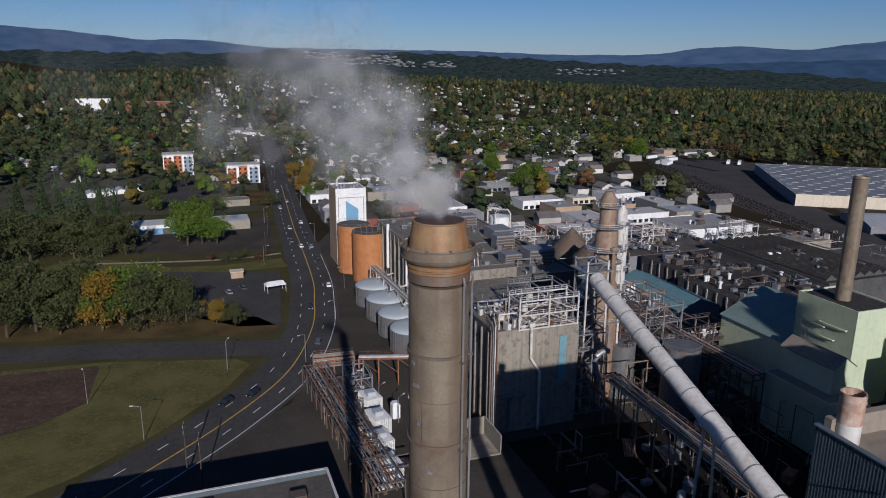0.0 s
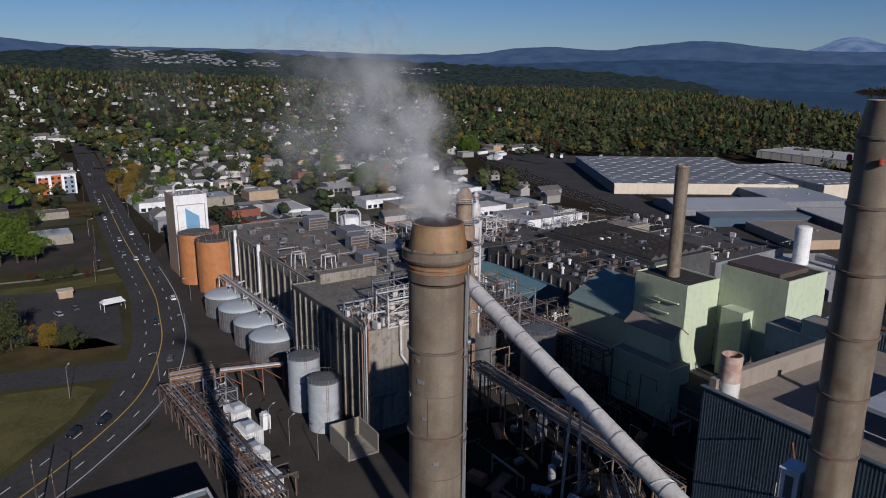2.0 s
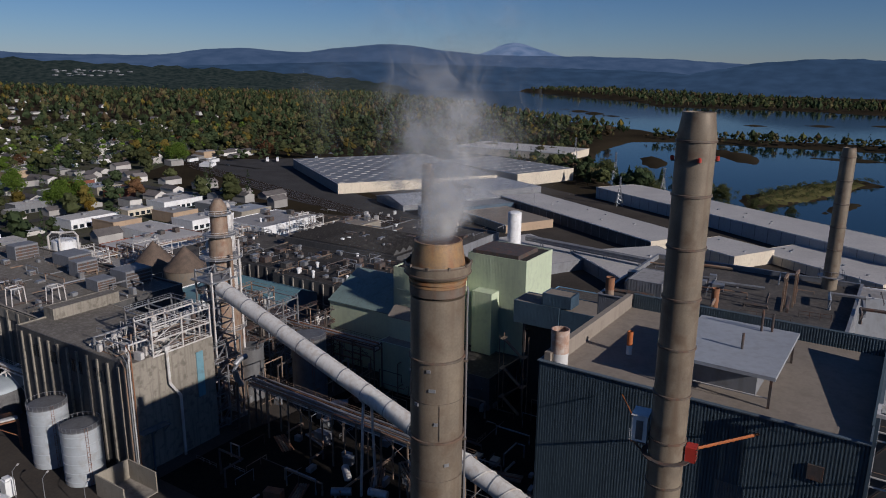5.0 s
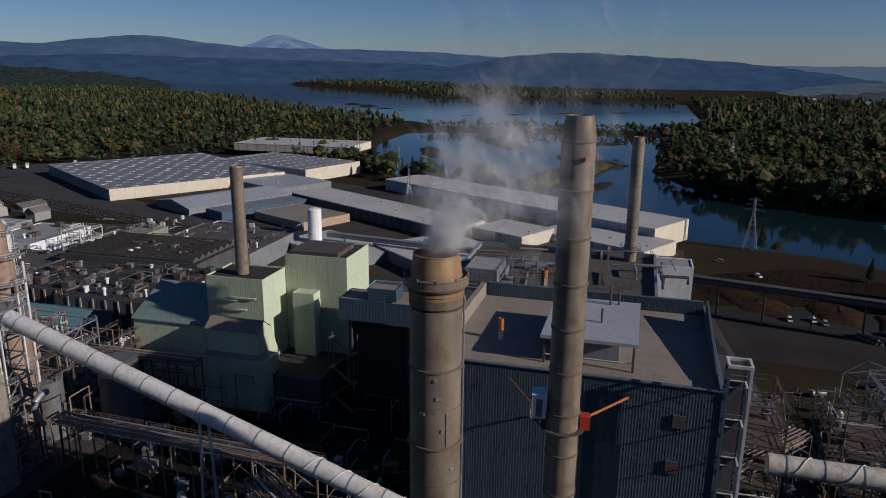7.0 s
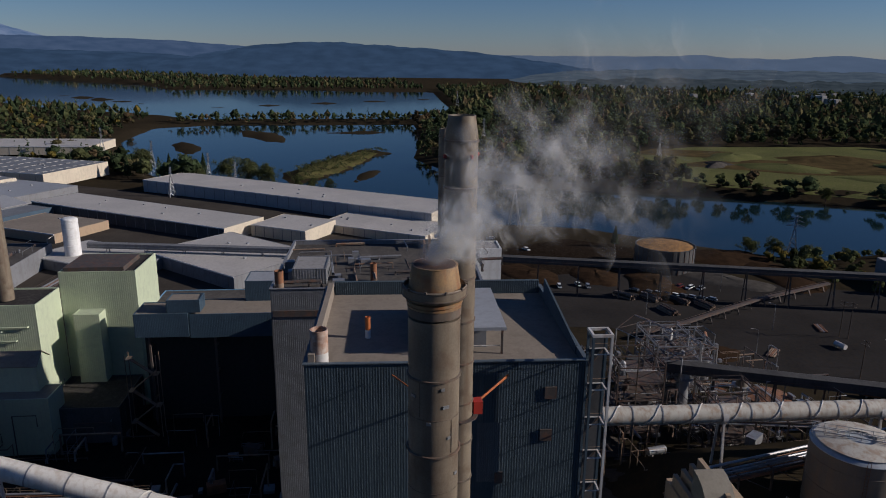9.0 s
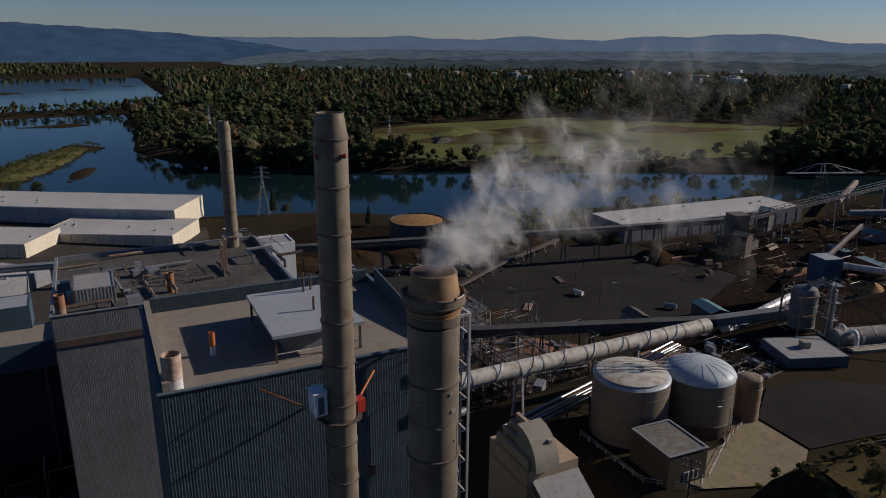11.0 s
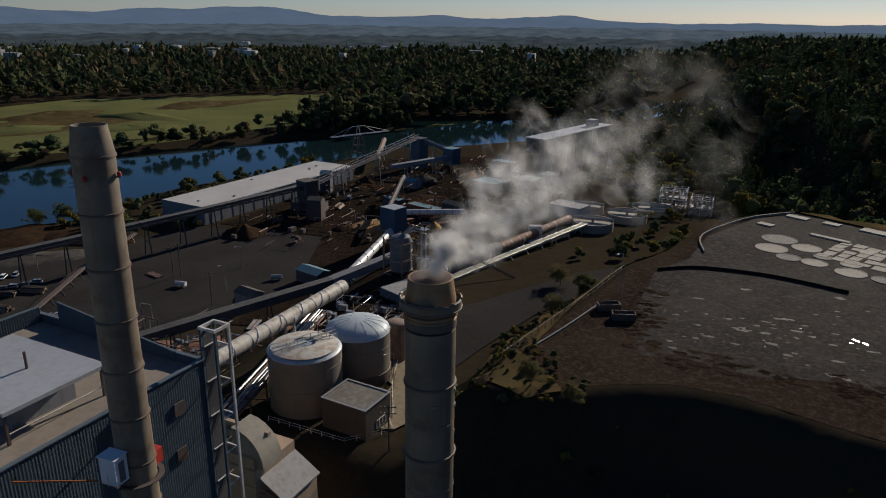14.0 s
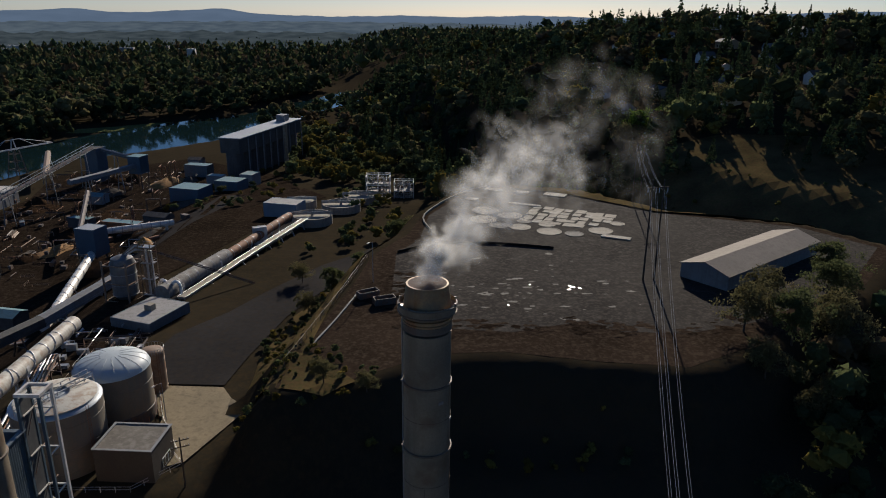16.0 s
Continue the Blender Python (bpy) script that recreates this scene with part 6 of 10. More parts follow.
big_tube((64.5, -168, 16.0), (52, -203, 15.5), 2.6, KILNGREY, "large grey kiln tube beside the access road", 8, None, (0.2, 0.8), "kiln", "kiln tubes")
big_tube((52, -203, 15.5), (35.5, -255, 15.0), 1.7, RUSTY, "long rust-brown kiln tube", 10, None, (0.3, 0.75), "kiln", "kiln tubes")
hall("kiln_drive", 44, -229, 10, 18.2, 2.4, 5.0, -70, STEEL_WHITE, STEEL_WHITE, "white kiln drive frame", 0.1)


def rack(p0, p1, width, z, levels, bay, pipes, label, posts=STEEL_DARK, seed=1, group="pipe racks", rails=True, paints=None):
    """A pipe rack: portal frames along a line with layers of pipes on them."""
    r2 = random.Random(seed)
    (x0, y0), (x1, y1) = p0, p1
    ln = math.hypot(x1 - x0, y1 - y0)
    rz = math.degrees(math.atan2(y1 - y0, x1 - x0))
    g = float(land([(x0 + x1) / 2], [(y0 + y1) / 2])[0])
    t = thing("pipe_rack", x0, y0, g, rz, label, "pipe rack", group)
    n = max(1, round(ln / bay))
    for i in range(n + 1):
        for s in (-width / 2, width / 2):
            part("post", Shape().box(i * ln / n - 0.15, i * ln / n + 0.15, s - 0.15, s + 0.15, -0.5, z), posts, t)
        for k in range(levels):
            zz = z - k * 1.5
            part("beam", Shape().box(i * ln / n - 0.14, i * ln / n + 0.14, -width / 2, width / 2, zz - 0.3, zz), posts, t)
        if i < n:
            part("brace", Shape().beam((i * ln / n, -width / 2, z - 0.2), ((i + 1) * ln / n, -width / 2, max(z - 4.5, 0.3)), 0.16), posts, t)
    for s in (-width / 2, width / 2):
        part("girder", Shape().box(0, ln, s - 0.12, s + 0.12, z - 0.35, z - 0.02), posts, t)
    for k in range(levels):
        for j in range(pipes):
            rr = r2.choice([0.1, 0.14, 0.2, 0.28])
            yy = -width / 2 + (j + 0.7) * width / (pipes + 0.4)
            part("pipe", Shape().tube([(0, yy, z - k * 1.5 + rr), (ln, yy, z - k * 1.5 + rr)], rr, 6), r2.choice(paints or [STEEL, STEEL_WHITE, STEEL_TAN, RUSTY, STEEL]), t, "", True)
    if rails:
        hr = Shape().beam((0, width / 2 + 0.1, z + 1.1), (ln, width / 2 + 0.1, z + 1.1), 0.08).beam((0, width / 2 + 0.1, z + 0.55), (ln, width / 2 + 0.1, z + 0.55), 0.06)
        for i in range(int(ln / 2.5)):
            hr.beam((2.5 * i, width / 2 + 0.1, z), (2.5 * i, width / 2 + 0.1, z + 1.1), 0.07)
        part("handrail", hr, posts, t)
    return t


rack(mill(87, 112), mill(84, 46), 4.0, 13.5, 2, 7, 6, "brown steel pipe rack crossing the shaded yard", STEEL_TAN, 3)
rack(mill(84, 60), mill(64, 34), 6.5, 9.0, 3, 6, 9, "wide pipe rack stacked with long pipes", STEEL_TAN, 4)
rack(mill(20, 160), mill(24, 96), 7.0, 6.0, 2, 5.5, 8, "weathered pipe rack beside the road", STEEL_DARK, 5)
rack(mill(20, 161.5), mill(31.5, 160.5), 3.0, 7.5, 3, 5.5, 5, "tan steel gantry carrying pipes", STEEL_TAN, 6)
rack(mill(32, 156), mill(48, 151), 2.4, 8.2, 1, 5, 5, "rust-red pipe bridge over the yard lane", RUSTY, 7)
rack(mill(57, 236), mill(60, 150), 2.4, 11.0, 1, 9, 5, "pale pipe bridge behind the domed tanks", STEEL_WHITE, 8)
rack(mill(60, 262), mill(110, 258), 3.0, 14, 1, 9, 6, "pipe bridge between tanks and mill", STEEL, 9)
rack(mill(118, 150), mill(118, 96), 3.5, 16, 2, 8, 6, "pipe rack beside the green buildings", STEEL_DARK, 10)
rack(mill(150, 128), mill(236, 118), 3.5, 12, 1, 9, 5, "pipe rack along the dark halls", STEEL_DARK, 11)
rack(mill(108, 262), mill(215, 254), 3.0, 12, 1, 10, 5, "pipe bridge along the mill lane", STEEL_WHITE, 12)
rack(mill(146, 205), mill(148, 260), 3.0, 16, 2, 8, 5, "pipe rack among the silos", STEEL_TAN, 13)
rack((66, -58), (76, -118), 4.0, 5, 2, 8, 5, "low pipe rack behind the buff tanks", STEEL_DARK, 14, rails=False, paints=[STEEL_DARK, STEEL, RUSTY])
rack((96, -34), (120, -60), 8.0, 14, 3, 7, 8, "dark steel pipework and frames", STEEL_DARK, 16, paints=[STEEL_DARK, STEEL_DARK, STEEL_TAN])
rack((104, -62), (94, -104), 6.0, 9, 2, 7, 5, "tangled dark pipe rack in the wood yard", STEEL_DARK, 17, paints=[STEEL_DARK, STEEL_DARK, STEEL])


def frame_stack(u, v, z0, sx, sy, levels, step, seed, label, cols=STEEL_WHITE):
    """An open steel structure full of small vessels, pipes and rails."""
    r2 = random.Random(seed)
    x, y = mill(u, v)
    t = thing("process_structure", x, y, z0, MILL, label, "steel frame", "process structures")
    h = levels * step
    for a in (-sx / 2, 0, sx / 2):
        for b in (-sy / 2, sy / 2):
            part("column", Shape().box(a - 0.17, a + 0.17, b - 0.17, b + 0.17, 0, h + 1), cols, t)
    for k in range(levels + 1):
        z = k * step + (0.05 if k == 0 else 0)
        fr, rl = Shape(), Shape()
        for b in (-sy / 2, sy / 2):
            fr.box(-sx / 2, sx / 2, b - 0.13, b + 0.13, z, z + 0.3)
            rl.box(-sx / 2, sx / 2, b - 0.05, b + 0.05, z + 1.2, z + 1.28).box(-sx / 2, sx / 2, b - 0.04, b + 0.04, z + 0.7, z + 0.76)
            for i in range(int(sx / 1.6)):
                rl.box(-sx / 2 + 1.6 * i, -sx / 2 + 1.6 * i + 0.08, b - 0.04, b + 0.04, z + 0.3, z + 1.2)
        for a in (-sx / 2, 0, sx / 2):
            fr.box(a - 0.13, a + 0.13, -sy / 2, sy / 2, z, z + 0.28)
        for a in (-sx / 2, sx / 2):
            rl.box(a - 0.05, a + 0.05, -sy / 2, sy / 2, z + 1.2, z + 1.28)
        part("floor_frame", fr, cols, t)
        part("handrail", rl, cols, t)
        if k < levels:
            part("brace", Shape().beam((-sx / 2, -sy / 2, z), (0, -sy / 2, z + step), 0.2).beam((sx / 2, -sy / 2, z), (0, -sy / 2, z + step), 0.2), cols, t)
            part("brace", Shape().beam((-sx / 2, sy / 2, z), (-sx / 2, -sy / 2, z + step), 0.2), cols, t)
            part("grating", Shape().box(-sx / 2 + 0.2, sx / 2 - 0.2, -sy / 2 + 0.2, sy / 2 * r2.uniform(-0.2, 0.9), z + step * 0 + 0.3, z + 0.36), STEEL_DARK, t)
            for _ in range(3):
                px, py, rr = r2.uniform(-sx / 2 + 1, sx / 2 - 1), r2.uniform(-sy / 2 + 1, sy / 2 - 1), r2.uniform(0.35, 0.9)
                hh = r2.uniform(1.2, step - 0.3)
                part("vessel", Shape().lathe([(rr, 0.36), (rr, 0.36 + hh * 0.85), (rr * 0.4, 0.36 + hh)], 14), r2.choice([STEEL, STEEL_WHITE, TANKTAN, STEEL_DARK]), t, "", True).location = (px, py, z)
            for _ in range(4):
                a, b = r2.uniform(-sx / 2, sx / 2), r2.uniform(-sy / 2, sy / 2)
                c, d = r2.uniform(-sx / 2, sx / 2), r2.uniform(-sy / 2, sy / 2)
                zz = z + r2.uniform(0.5, step - 0.3)
                part("pipe", Shape().tube([(a, b, z + 0.3), (a, b, zz), (c, b, zz), (c, d, zz), (c, d, z + step)], r2.uniform(0.08, 0.2), 6), r2.choice([STEEL, STEEL_WHITE, STEEL_TAN]), t, "", True)
    return t


frame_stack(70.5, 119.5, 26.6, 16, 6, 2, 3.6, 21, "open white steel frame packed with pipes and vessels")
frame_stack(73, 128, 26.6, 13, 8, 2, 3.4, 22, "roof-top steel frame with pumps and pipes", STEEL)
frame_stack(85, 124, 0, 9, 10, 5, 4.4, 23, "tall open steel process frame", STEEL)
frame_stack(100, 134, 0, 12, 10, 6, 4.6, 24, "open process frame full of pipework", STEEL_DARK)
frame_stack(112, 132, 0, 12, 12, 5, 4.8, 25, "grey steel process frame behind the tower", STEEL)
frame_stack(118, 146, 0, 10, 10, 5, 4.5, 26, "brown process frame with vessels", STEEL_TAN)
frame_stack(124, 246, 0, 14, 10, 4, 4.8, 27, "pale pipe frame among the silos", STEEL_WHITE)
frame_stack(150, 240, 0, 12, 9, 4, 4.6, 28, "pale process frame by the mill lane", STEEL_WHITE)
frame_stack(186, 236, 11, 12, 8, 2, 3.6, 29, "roof frame carrying pale ducts", STEEL_WHITE)
frame_stack(232, 230, 0, 14, 10, 4, 4.2, 30, "pale open frame beside the rail yard", STEEL_WHITE)
frame_stack(128, 128, 0, 10, 8, 4, 4.2, 31, "dark process frame in shade", STEEL_DARK)
frame_stack(112, -37, 0, 14, 12, 6, 4.5, 32, "dark open steel structure south of the mill", STEEL_DARK)
frame_stack(130, -62, 0, 14, 12, 4, 4.5, 33, "dark steel frame with pipes and vessels", STEEL_DARK)
frame_stack(112, -80, -2, 14, 12, 4, 4.5, 34, "dark steel frame in the wood yard", STEEL_DARK)
frame_stack(30, 150, 0, 6, 10, 2, 3.2, 35, "low pipe frame beside the yard lane", STEEL)
frame_stack(23, 128, 0, 6, 30, 2, 3.0, 36, "cluttered roadside pipe frame", STEEL_DARK)

frame_stack(146, -78, 0, 16, 12, 4, 4.2, 37, "grey steel structure packed with pipework and tanks", STEEL)
frame_stack(158, -90, -2, 14, 10, 3, 4.2, 38, "low grey steel structure with pipes", STEEL)
for i, (x, y, r, h) in enumerate(((124, -78, 2.4, 11), (131, -92, 1.8, 14), (139, -86, 2.0, 12), (118, -96, 2.6, 9), (148, -108, 2.2, 10), (128, -108, 1.6, 12))):
    t = thing("process_vessel", x, y, float(land([x], [y])[0]), 0, "upright grey process vessel among dark pipework", "vessel", "process vessels")
    part("shell", Shape().lathe([(r, 0), (r, h), (r * 0.7, h + r * 0.45), (0.1, h + r * 0.6)], 20), (TANKGREY, STEEL, TANKTAN)[i % 3], t, "", True)
    part("nozzle", Shape().tube([(0, 0, h), (0, 0, h + 2.4), (3, 0.5, h + 2.6), (4.5, 1, h - 3)], 0.22, 7), STEEL_WHITE, t, "", True)
    part("platform", Shape().lathe([(r + 0.05, h - 1.5), (r + 1.0, h - 1.5), (r + 1.0, h - 1.4), (r + 0.05, h - 1.4)], 20, cap=False), STEEL, t)
roof_t = thing("roof_truss", 142, -92, 14.5, 20, "bare steel roof trusses above tangled pipework", "truss")
for i in range(6):
    part("truss", Shape().beam((-12 + 5 * i, -7, 0), (-12 + 5 * i, 0, 3), 0.28).beam((-12 + 5 * i, 0, 3), (-12 + 5 * i, 7, 0), 0.28).beam((-12 + 5 * i, -7, 0), (-12 + 5 * i, 7, 0), 0.24), STEEL_DARK, roof_t)
    for s in (-7, 7):
        part("post", Shape().box(-12.15 + 5 * i, -11.85 + 5 * i, s - 0.15, s + 0.15, -17, 0), STEEL, roof_t)
for y0, z0 in ((-7, 0), (0, 3), (7, 0)):
    part("purlin", Shape().beam((-12, y0, z0), (13, y0, z0), 0.22), STEEL, roof_t)
# pipes on the concrete front
pp = thing("downpipe", *mill(65.5, 116.0), 0, MILL, "white dog-legged vent pipe on the concrete front", "pipe")
part("pipe", Shape().tube([(0, -0.2, 28), (0, -0.4, 19.5), (2.6, -0.4, 15.5), (2.6, -0.4, 3), (2.6, -0.4, 0)], 0.35, 8), STEEL_WHITE, pp, "", True)
part("cap", Shape().box(-0.7, 0.7, -0.7, 0.3, 27.6, 28.6), STEEL_WHITE, pp)
pp = thing("pipe_bundle", *mill(55.4, 116.0), 0, MILL, "brown and grey pipes up the building's corner", "pipe")
for i in range(4):
    part("pipe", Shape().tube([(-0.6 + 0.55 * i, -0.4, 0), (-0.6 + 0.55 * i, -0.4, 27 + i), (0.2 + 0.5 * i, 2, 28 + i)], 0.16, 6), (STEEL_TAN, STEEL, STEEL_WHITE, RUSTY)[i], pp, "", True)
pp = thing("wall_platform", *mill(60, 115.2), 0, MILL, "blue-grey steel bracket platform on the concrete front", "platform")
part("deck", Shape().box(-3.5, 3.5, -1.4, 0.9, 10.6, 10.8), BLUEGREY, pp)
for s in (-3.3, 0, 3.3):
    part("bracket", Shape().beam((s, 0.9, 8.2), (s, -1.3, 10.6), 0.2), BLUEGREY, pp)
    part("rail_post", Shape().beam((s, -1.35, 10.7), (s, -1.35, 11.8), 0.1), BLUEGREY, pp)
part("rail", Shape().beam((-3.5, -1.35, 11.8), (3.5, -1.35, 11.8), 0.1), BLUEGREY, pp)
part("leg", Shape().box(-0.15, 0.15, 0.6, 0.9, 0, 10.6), BLUEGREY, pp)
pp = thing("duct", *mill(81.5, 112.5), 0, MILL, "fat grey elbow duct beside the concrete building", "duct")
part("pipe", Shape().tube([(4, 0, 20), (2, 0, 20), (0.6, 0, 19), (0.2, 0, 17.5), (0.8, 0, 15), (2, 0, 13)], 0.75, 12), STEEL, pp, "", True)
part("post", Shape().box(0.4, 0.8, -0.2, 0.2, 0, 16), STEEL_DARK, pp)
# ---- small pipework too dense to count ----
def tangle(u0, u1, v0, v1, z0, z1, n, seed, label, materials, grid=True):
    """Thin pipe runs, drops, stubs, boxes and rails criss-crossing a stretch of the plant, one joined mesh for each paint."""
    r = random.Random(seed)
    shapes = [Shape() for _ in materials]
    for i in range(n):
        s = shapes[i % len(materials)]
        u, v = r.uniform(u0, u1), r.uniform(v0, v1)
        z = z0 + (z1 - z0) * r.random() ** 1.4
        rad = r.choice((0.08, 0.1, 0.14, 0.2, 0.3))
        pts = [(u, v, z0 - 0.1), (u, v, z)]
        for _ in range(r.randrange(1, 3)):
            if r.random() < 0.5:
                u = min(max(u + r.choice((-1, 1)) * r.uniform(2, 9), u0), u1)
            else:
                v = min(max(v + r.choice((-1, 1)) * r.uniform(2, 9), v0), v1)
            pts.append((u, v, z))
        pts.append((u, v, max(z0 - 0.1, z - r.uniform(1, 6))))
        if grid:
            pts = [(*mill(a, b), c) for a, b, c in pts]
        s.tube(pts, rad, 5)
        if i % 3 == 0:
            a, b = r.uniform(u0, u1), r.uniform(v0, v1)
            a, b = mill(a, b) if grid else (a, b)
            w, d, h = r.uniform(0.4, 1.3), r.uniform(0.4, 1.3), r.uniform(0.6, 2.2)
            s.box(a - w, a + w, b - d, b + d, z0 - 0.1, z0 + h)
        if i % 4 == 0:
            a, b = r.uniform(u0 + 2, u1 - 2), r.uniform(v0 + 2, v1 - 2)
            ln, way = r.uniform(3, 8), r.random() < 0.5
            for k in range(4):
                p0 = (a + (ln * k / 3 if way else 0), b + (0 if way else ln * k / 3))
                q0 = mill(*p0) if grid else p0
                s.box(q0[0] - 0.04, q0[0] + 0.04, q0[1] - 0.04, q0[1] + 0.04, z0 - 0.1, z0 + 1.1)
            e0, e1 = (a, b), (a + (ln if way else 0), b + (0 if way else ln))
            e0, e1 = (mill(*e0), mill(*e1)) if grid else (e0, e1)
            for h in (0.55, 1.1):
                s.beam((*e0, z0 + h), (*e1, z0 + h), 0.07)
    for s, m in zip(shapes, materials):
        single("small_pipework", s, m, label, "pipework", kind="stuff")


PALE, DULL = (STEEL_WHITE, STEEL, STEEL_TAN), (STEEL, STEEL_TAN, STEEL_DARK)
tangle(58, 78, 117.5, 134, 26.6, 31, 60, 1, "dense small pipes and rails on the concrete roof", PALE)
tangle(82, 130, 112, 162, 0, 22, 130, 2, "dense pipework in the process area", DULL)
tangle(108, 160, 182, 228, 0, 16, 110, 3, "dense pale pipework among the silos", PALE)
tangle(110, 156, 228, 262, 10, 15, 60, 4, "small pipes and rails on mill roofs", PALE)
tangle(158, 200, 126, 178, 13.7, 16.5, 34, 5, "small pipes and rails on a tar roof", DULL)
tangle(166, 214, 180, 250, 12.3, 15, 44, 6, "small pipes and vents on low roofs", DULL)
tangle(62, 130, 20, 108, 0, 7, 110, 7, "small pipework and plant in the shaded yard", DULL)
tangle(18, 32, 98, 160, 0, 6, 26, 8, "cluttered pipework beside the road", (STEEL_DARK, STEEL_TAN, STEEL_DARK))
tangle(66, 104, 166, 255, 24.5, 27, 50, 9, "small pipes and rails on the long roof", DULL)
tangle(86, 168, -128, -44, -1, 12, 170, 10, "tangled pipework and frames behind the tube", DULL, False)
tangle(118, 148, 66, 126, 0, 13, 60, 11, "small pipework beside the green buildings", DULL)
tangle(84, 116, -30, 12, 52.7, 54.4, 24, 12, "thin pipes on the grey building's roof", DULL, False)
tangle(90, 200, -330, -230, -4, 6, 90, 13, "pipes and plant lying about the wood yard", (STEEL_DARK, RUSTY, STEEL_TAN), False)
tangle(100, 190, -440, -320, -5, 5, 110, 17, "rusty steelwork and plant in the wood yard", (STEEL_DARK, RUSTY, STEEL_TAN), False)
tangle(64, 104, -290, -170, 0, 8, 80, 14, "pipework and frames beside the kiln", DULL, False)
tangle(60, 80, -146, -116, 15.2, 18.5, 46, 16, "pipes and valves beside the kiln house", DULL, False)
tangle(214, 300, 150, 262, 9, 12, 60, 15, "small pipes and vents on eastern roofs", PALE)
# ---- the south yard: tanks, ducts, kiln plant ----
tl = tank(59.8, -83.8, 16, 13.2, 7.6, TANKTAN, TANKWHITE, "large buff tank with a patched, rusting white roof", 0.12, 3, 0, False, 150, "storage_tank", "buff tanks", "white roof patched with rust")
part("patch", Shape().lathe([(6.9, 14.0), (4.6, 14.42), (2.4, 14.62)], 48, cap=False), RUST_WHITE, tl, "rusting roof patch", True)
br = Shape()
for k in (-0.7, 0.7):
    br.box(-7.4, 7.4, k - 0.08, k + 0.08, 14.7, 14.9).box(-7.4, 7.4, k - 0.05, k + 0.05, 15.7, 15.8)
    for i in range(9):
        br.box(-7.4 + i * 1.84, -7.3 + i * 1.84, k - 0.05, k + 0.05, 13.6, 15.75)
part("walkway", br, STEEL_WHITE, tl, "white railed roof walkway").matrix_basis = pose(0, 0, 0, 0, 0, 58)
tr = tank(55.0, -98.6, 16, 12.0, 7.2, TANKTAN, DOME, "large buff tank with a clean segmented dome", 0.36, 2, 0, False, 200, "storage_tank", "buff tanks", "blue-white segmented dome")
for i in range(16):
    a = 2 * math.pi * i / 16
    part("dome_rib", Shape().tube([(7.2 * math.cos(j / 6 * 1.5708) * math.cos(a), 7.2 * math.cos(j / 6 * 1.5708) * math.sin(a), 12.16 + 2.6 * math.sin(j / 6 * 1.5708)) for j in range(6)], 0.03, 4), TANKWHITE, tr)
part("skirt", Shape().lathe([(7.35, 0), (7.35, 3.2), (7.2, 3.3)], 48), STEEL_DARK, tr, "dark lower band", True)
for i in range(14):
    a = radians(80 + 10 * i)
    part("fence_post", Shape().tube([(8.3 * math.cos(a), 8.3 * math.sin(a), 0), (8.3 * math.cos(a), 8.3 * math.sin(a), 2.6)], 0.07, 4), RUSTY, tr)
tank(50.6, -109.8, 15.5, 10.0, 2.5, STEEL_TAN, STEEL_TAN, "slim brown tank with a domed top and ladder", 0.3, 3, 0, True, 130, "storage_tank", "buff tanks")
sd = hall("pump_house", 46.0, -79.6, 16.6, 23.4, 10.5, 8.6, -9, PUMPWALL, ROOF_WORN, "plain grey pump house with a flat roof", 0.05, trim=ROOF_METAL)
part("door", Shape().box(-2.0, -0.6, -4.45, -4.3, 0, 2.3), STEEL_DARK, sd)
windows(sd, "w", (-2.0, -0.9, 0.2), 2.0, 0.8, 1.6, 10.5, 8.6)
windows(sd, "s", (2.5,), 4.0, 1.2, 1.2, 10.5, 8.6)
def fence(line, label, h=1.1, material=STEEL_WHITE, gap=2.5):
    f = thing("fence", line[0][0], line[0][1], 0, 0, label, "fence", "fences")
    ox, oy = line[0]
    for (x0, y0), (x1, y1) in zip(line, line[1:]):
        n = max(1, int(math.hypot(x1 - x0, y1 - y0) / gap))
        z0, z1 = float(land([x0], [y0])[0]), float(land([x1], [y1])[0])
        for i in range(n + 1):
            x, y = x0 + (x1 - x0) * i / n, y0 + (y1 - y0) * i / n
            z = float(land([x], [y])[0])
            part("post", Shape().box(x - ox - 0.05, x - ox + 0.05, y - oy - 0.05, y - oy + 0.05, z - 0.3, z + h), material, f)
        for k in (0.5, 1.0):
            part("rail", Shape().beam((x0 - ox, y0 - oy, z0 + h * k), (x1 - ox, y1 - oy, z1 + h * k), 0.07), material, f)
fence([(63, -74), (45, -72.3), (38, -79.5), (40.5, -83)], "white pipe railing round the pump house")
fence([(40, -84), (46, -97), (51, -113)], "low white railing along the concrete pad")
fence([(20, -92), (10, -128), (3, -156)], "weathered fence along the lot's edge", 1.6, STEEL_DARK, 3)

# the big curved duct and its lean-to
dk = thing("duct_house", 52.5, -52.5, 0, -6, "bulky tan ductwork with a curved hood over a lean-to", "ductwork")
part("base", Shape().box(-6, 6, -5, 5, 0, 27), TAN, dk, "tan sheet walls")
pr = [(6.0 * math.cos(radians(a)), 6.0 * math.sin(radians(a))) for a in range(0, 91, 15)]
sh_ = Shape()
vs = [(x - 0.0, -5.0, 27 + max(z, 0)) for x, z in pr] + [(x - 0.0, -0.5, 27 + max(z, 0)) for x, z in pr]
n = len(pr)
sh_.add(vs + [(0, -5.0, 27), (0, -0.5, 27)], [(i, i + 1, n + i + 1, n + i) for i in range(n - 1)] + [tuple(range(n)) + (2 * n,), tuple(range(2 * n - 1, n - 1, -1)) + (2 * n + 1,)])
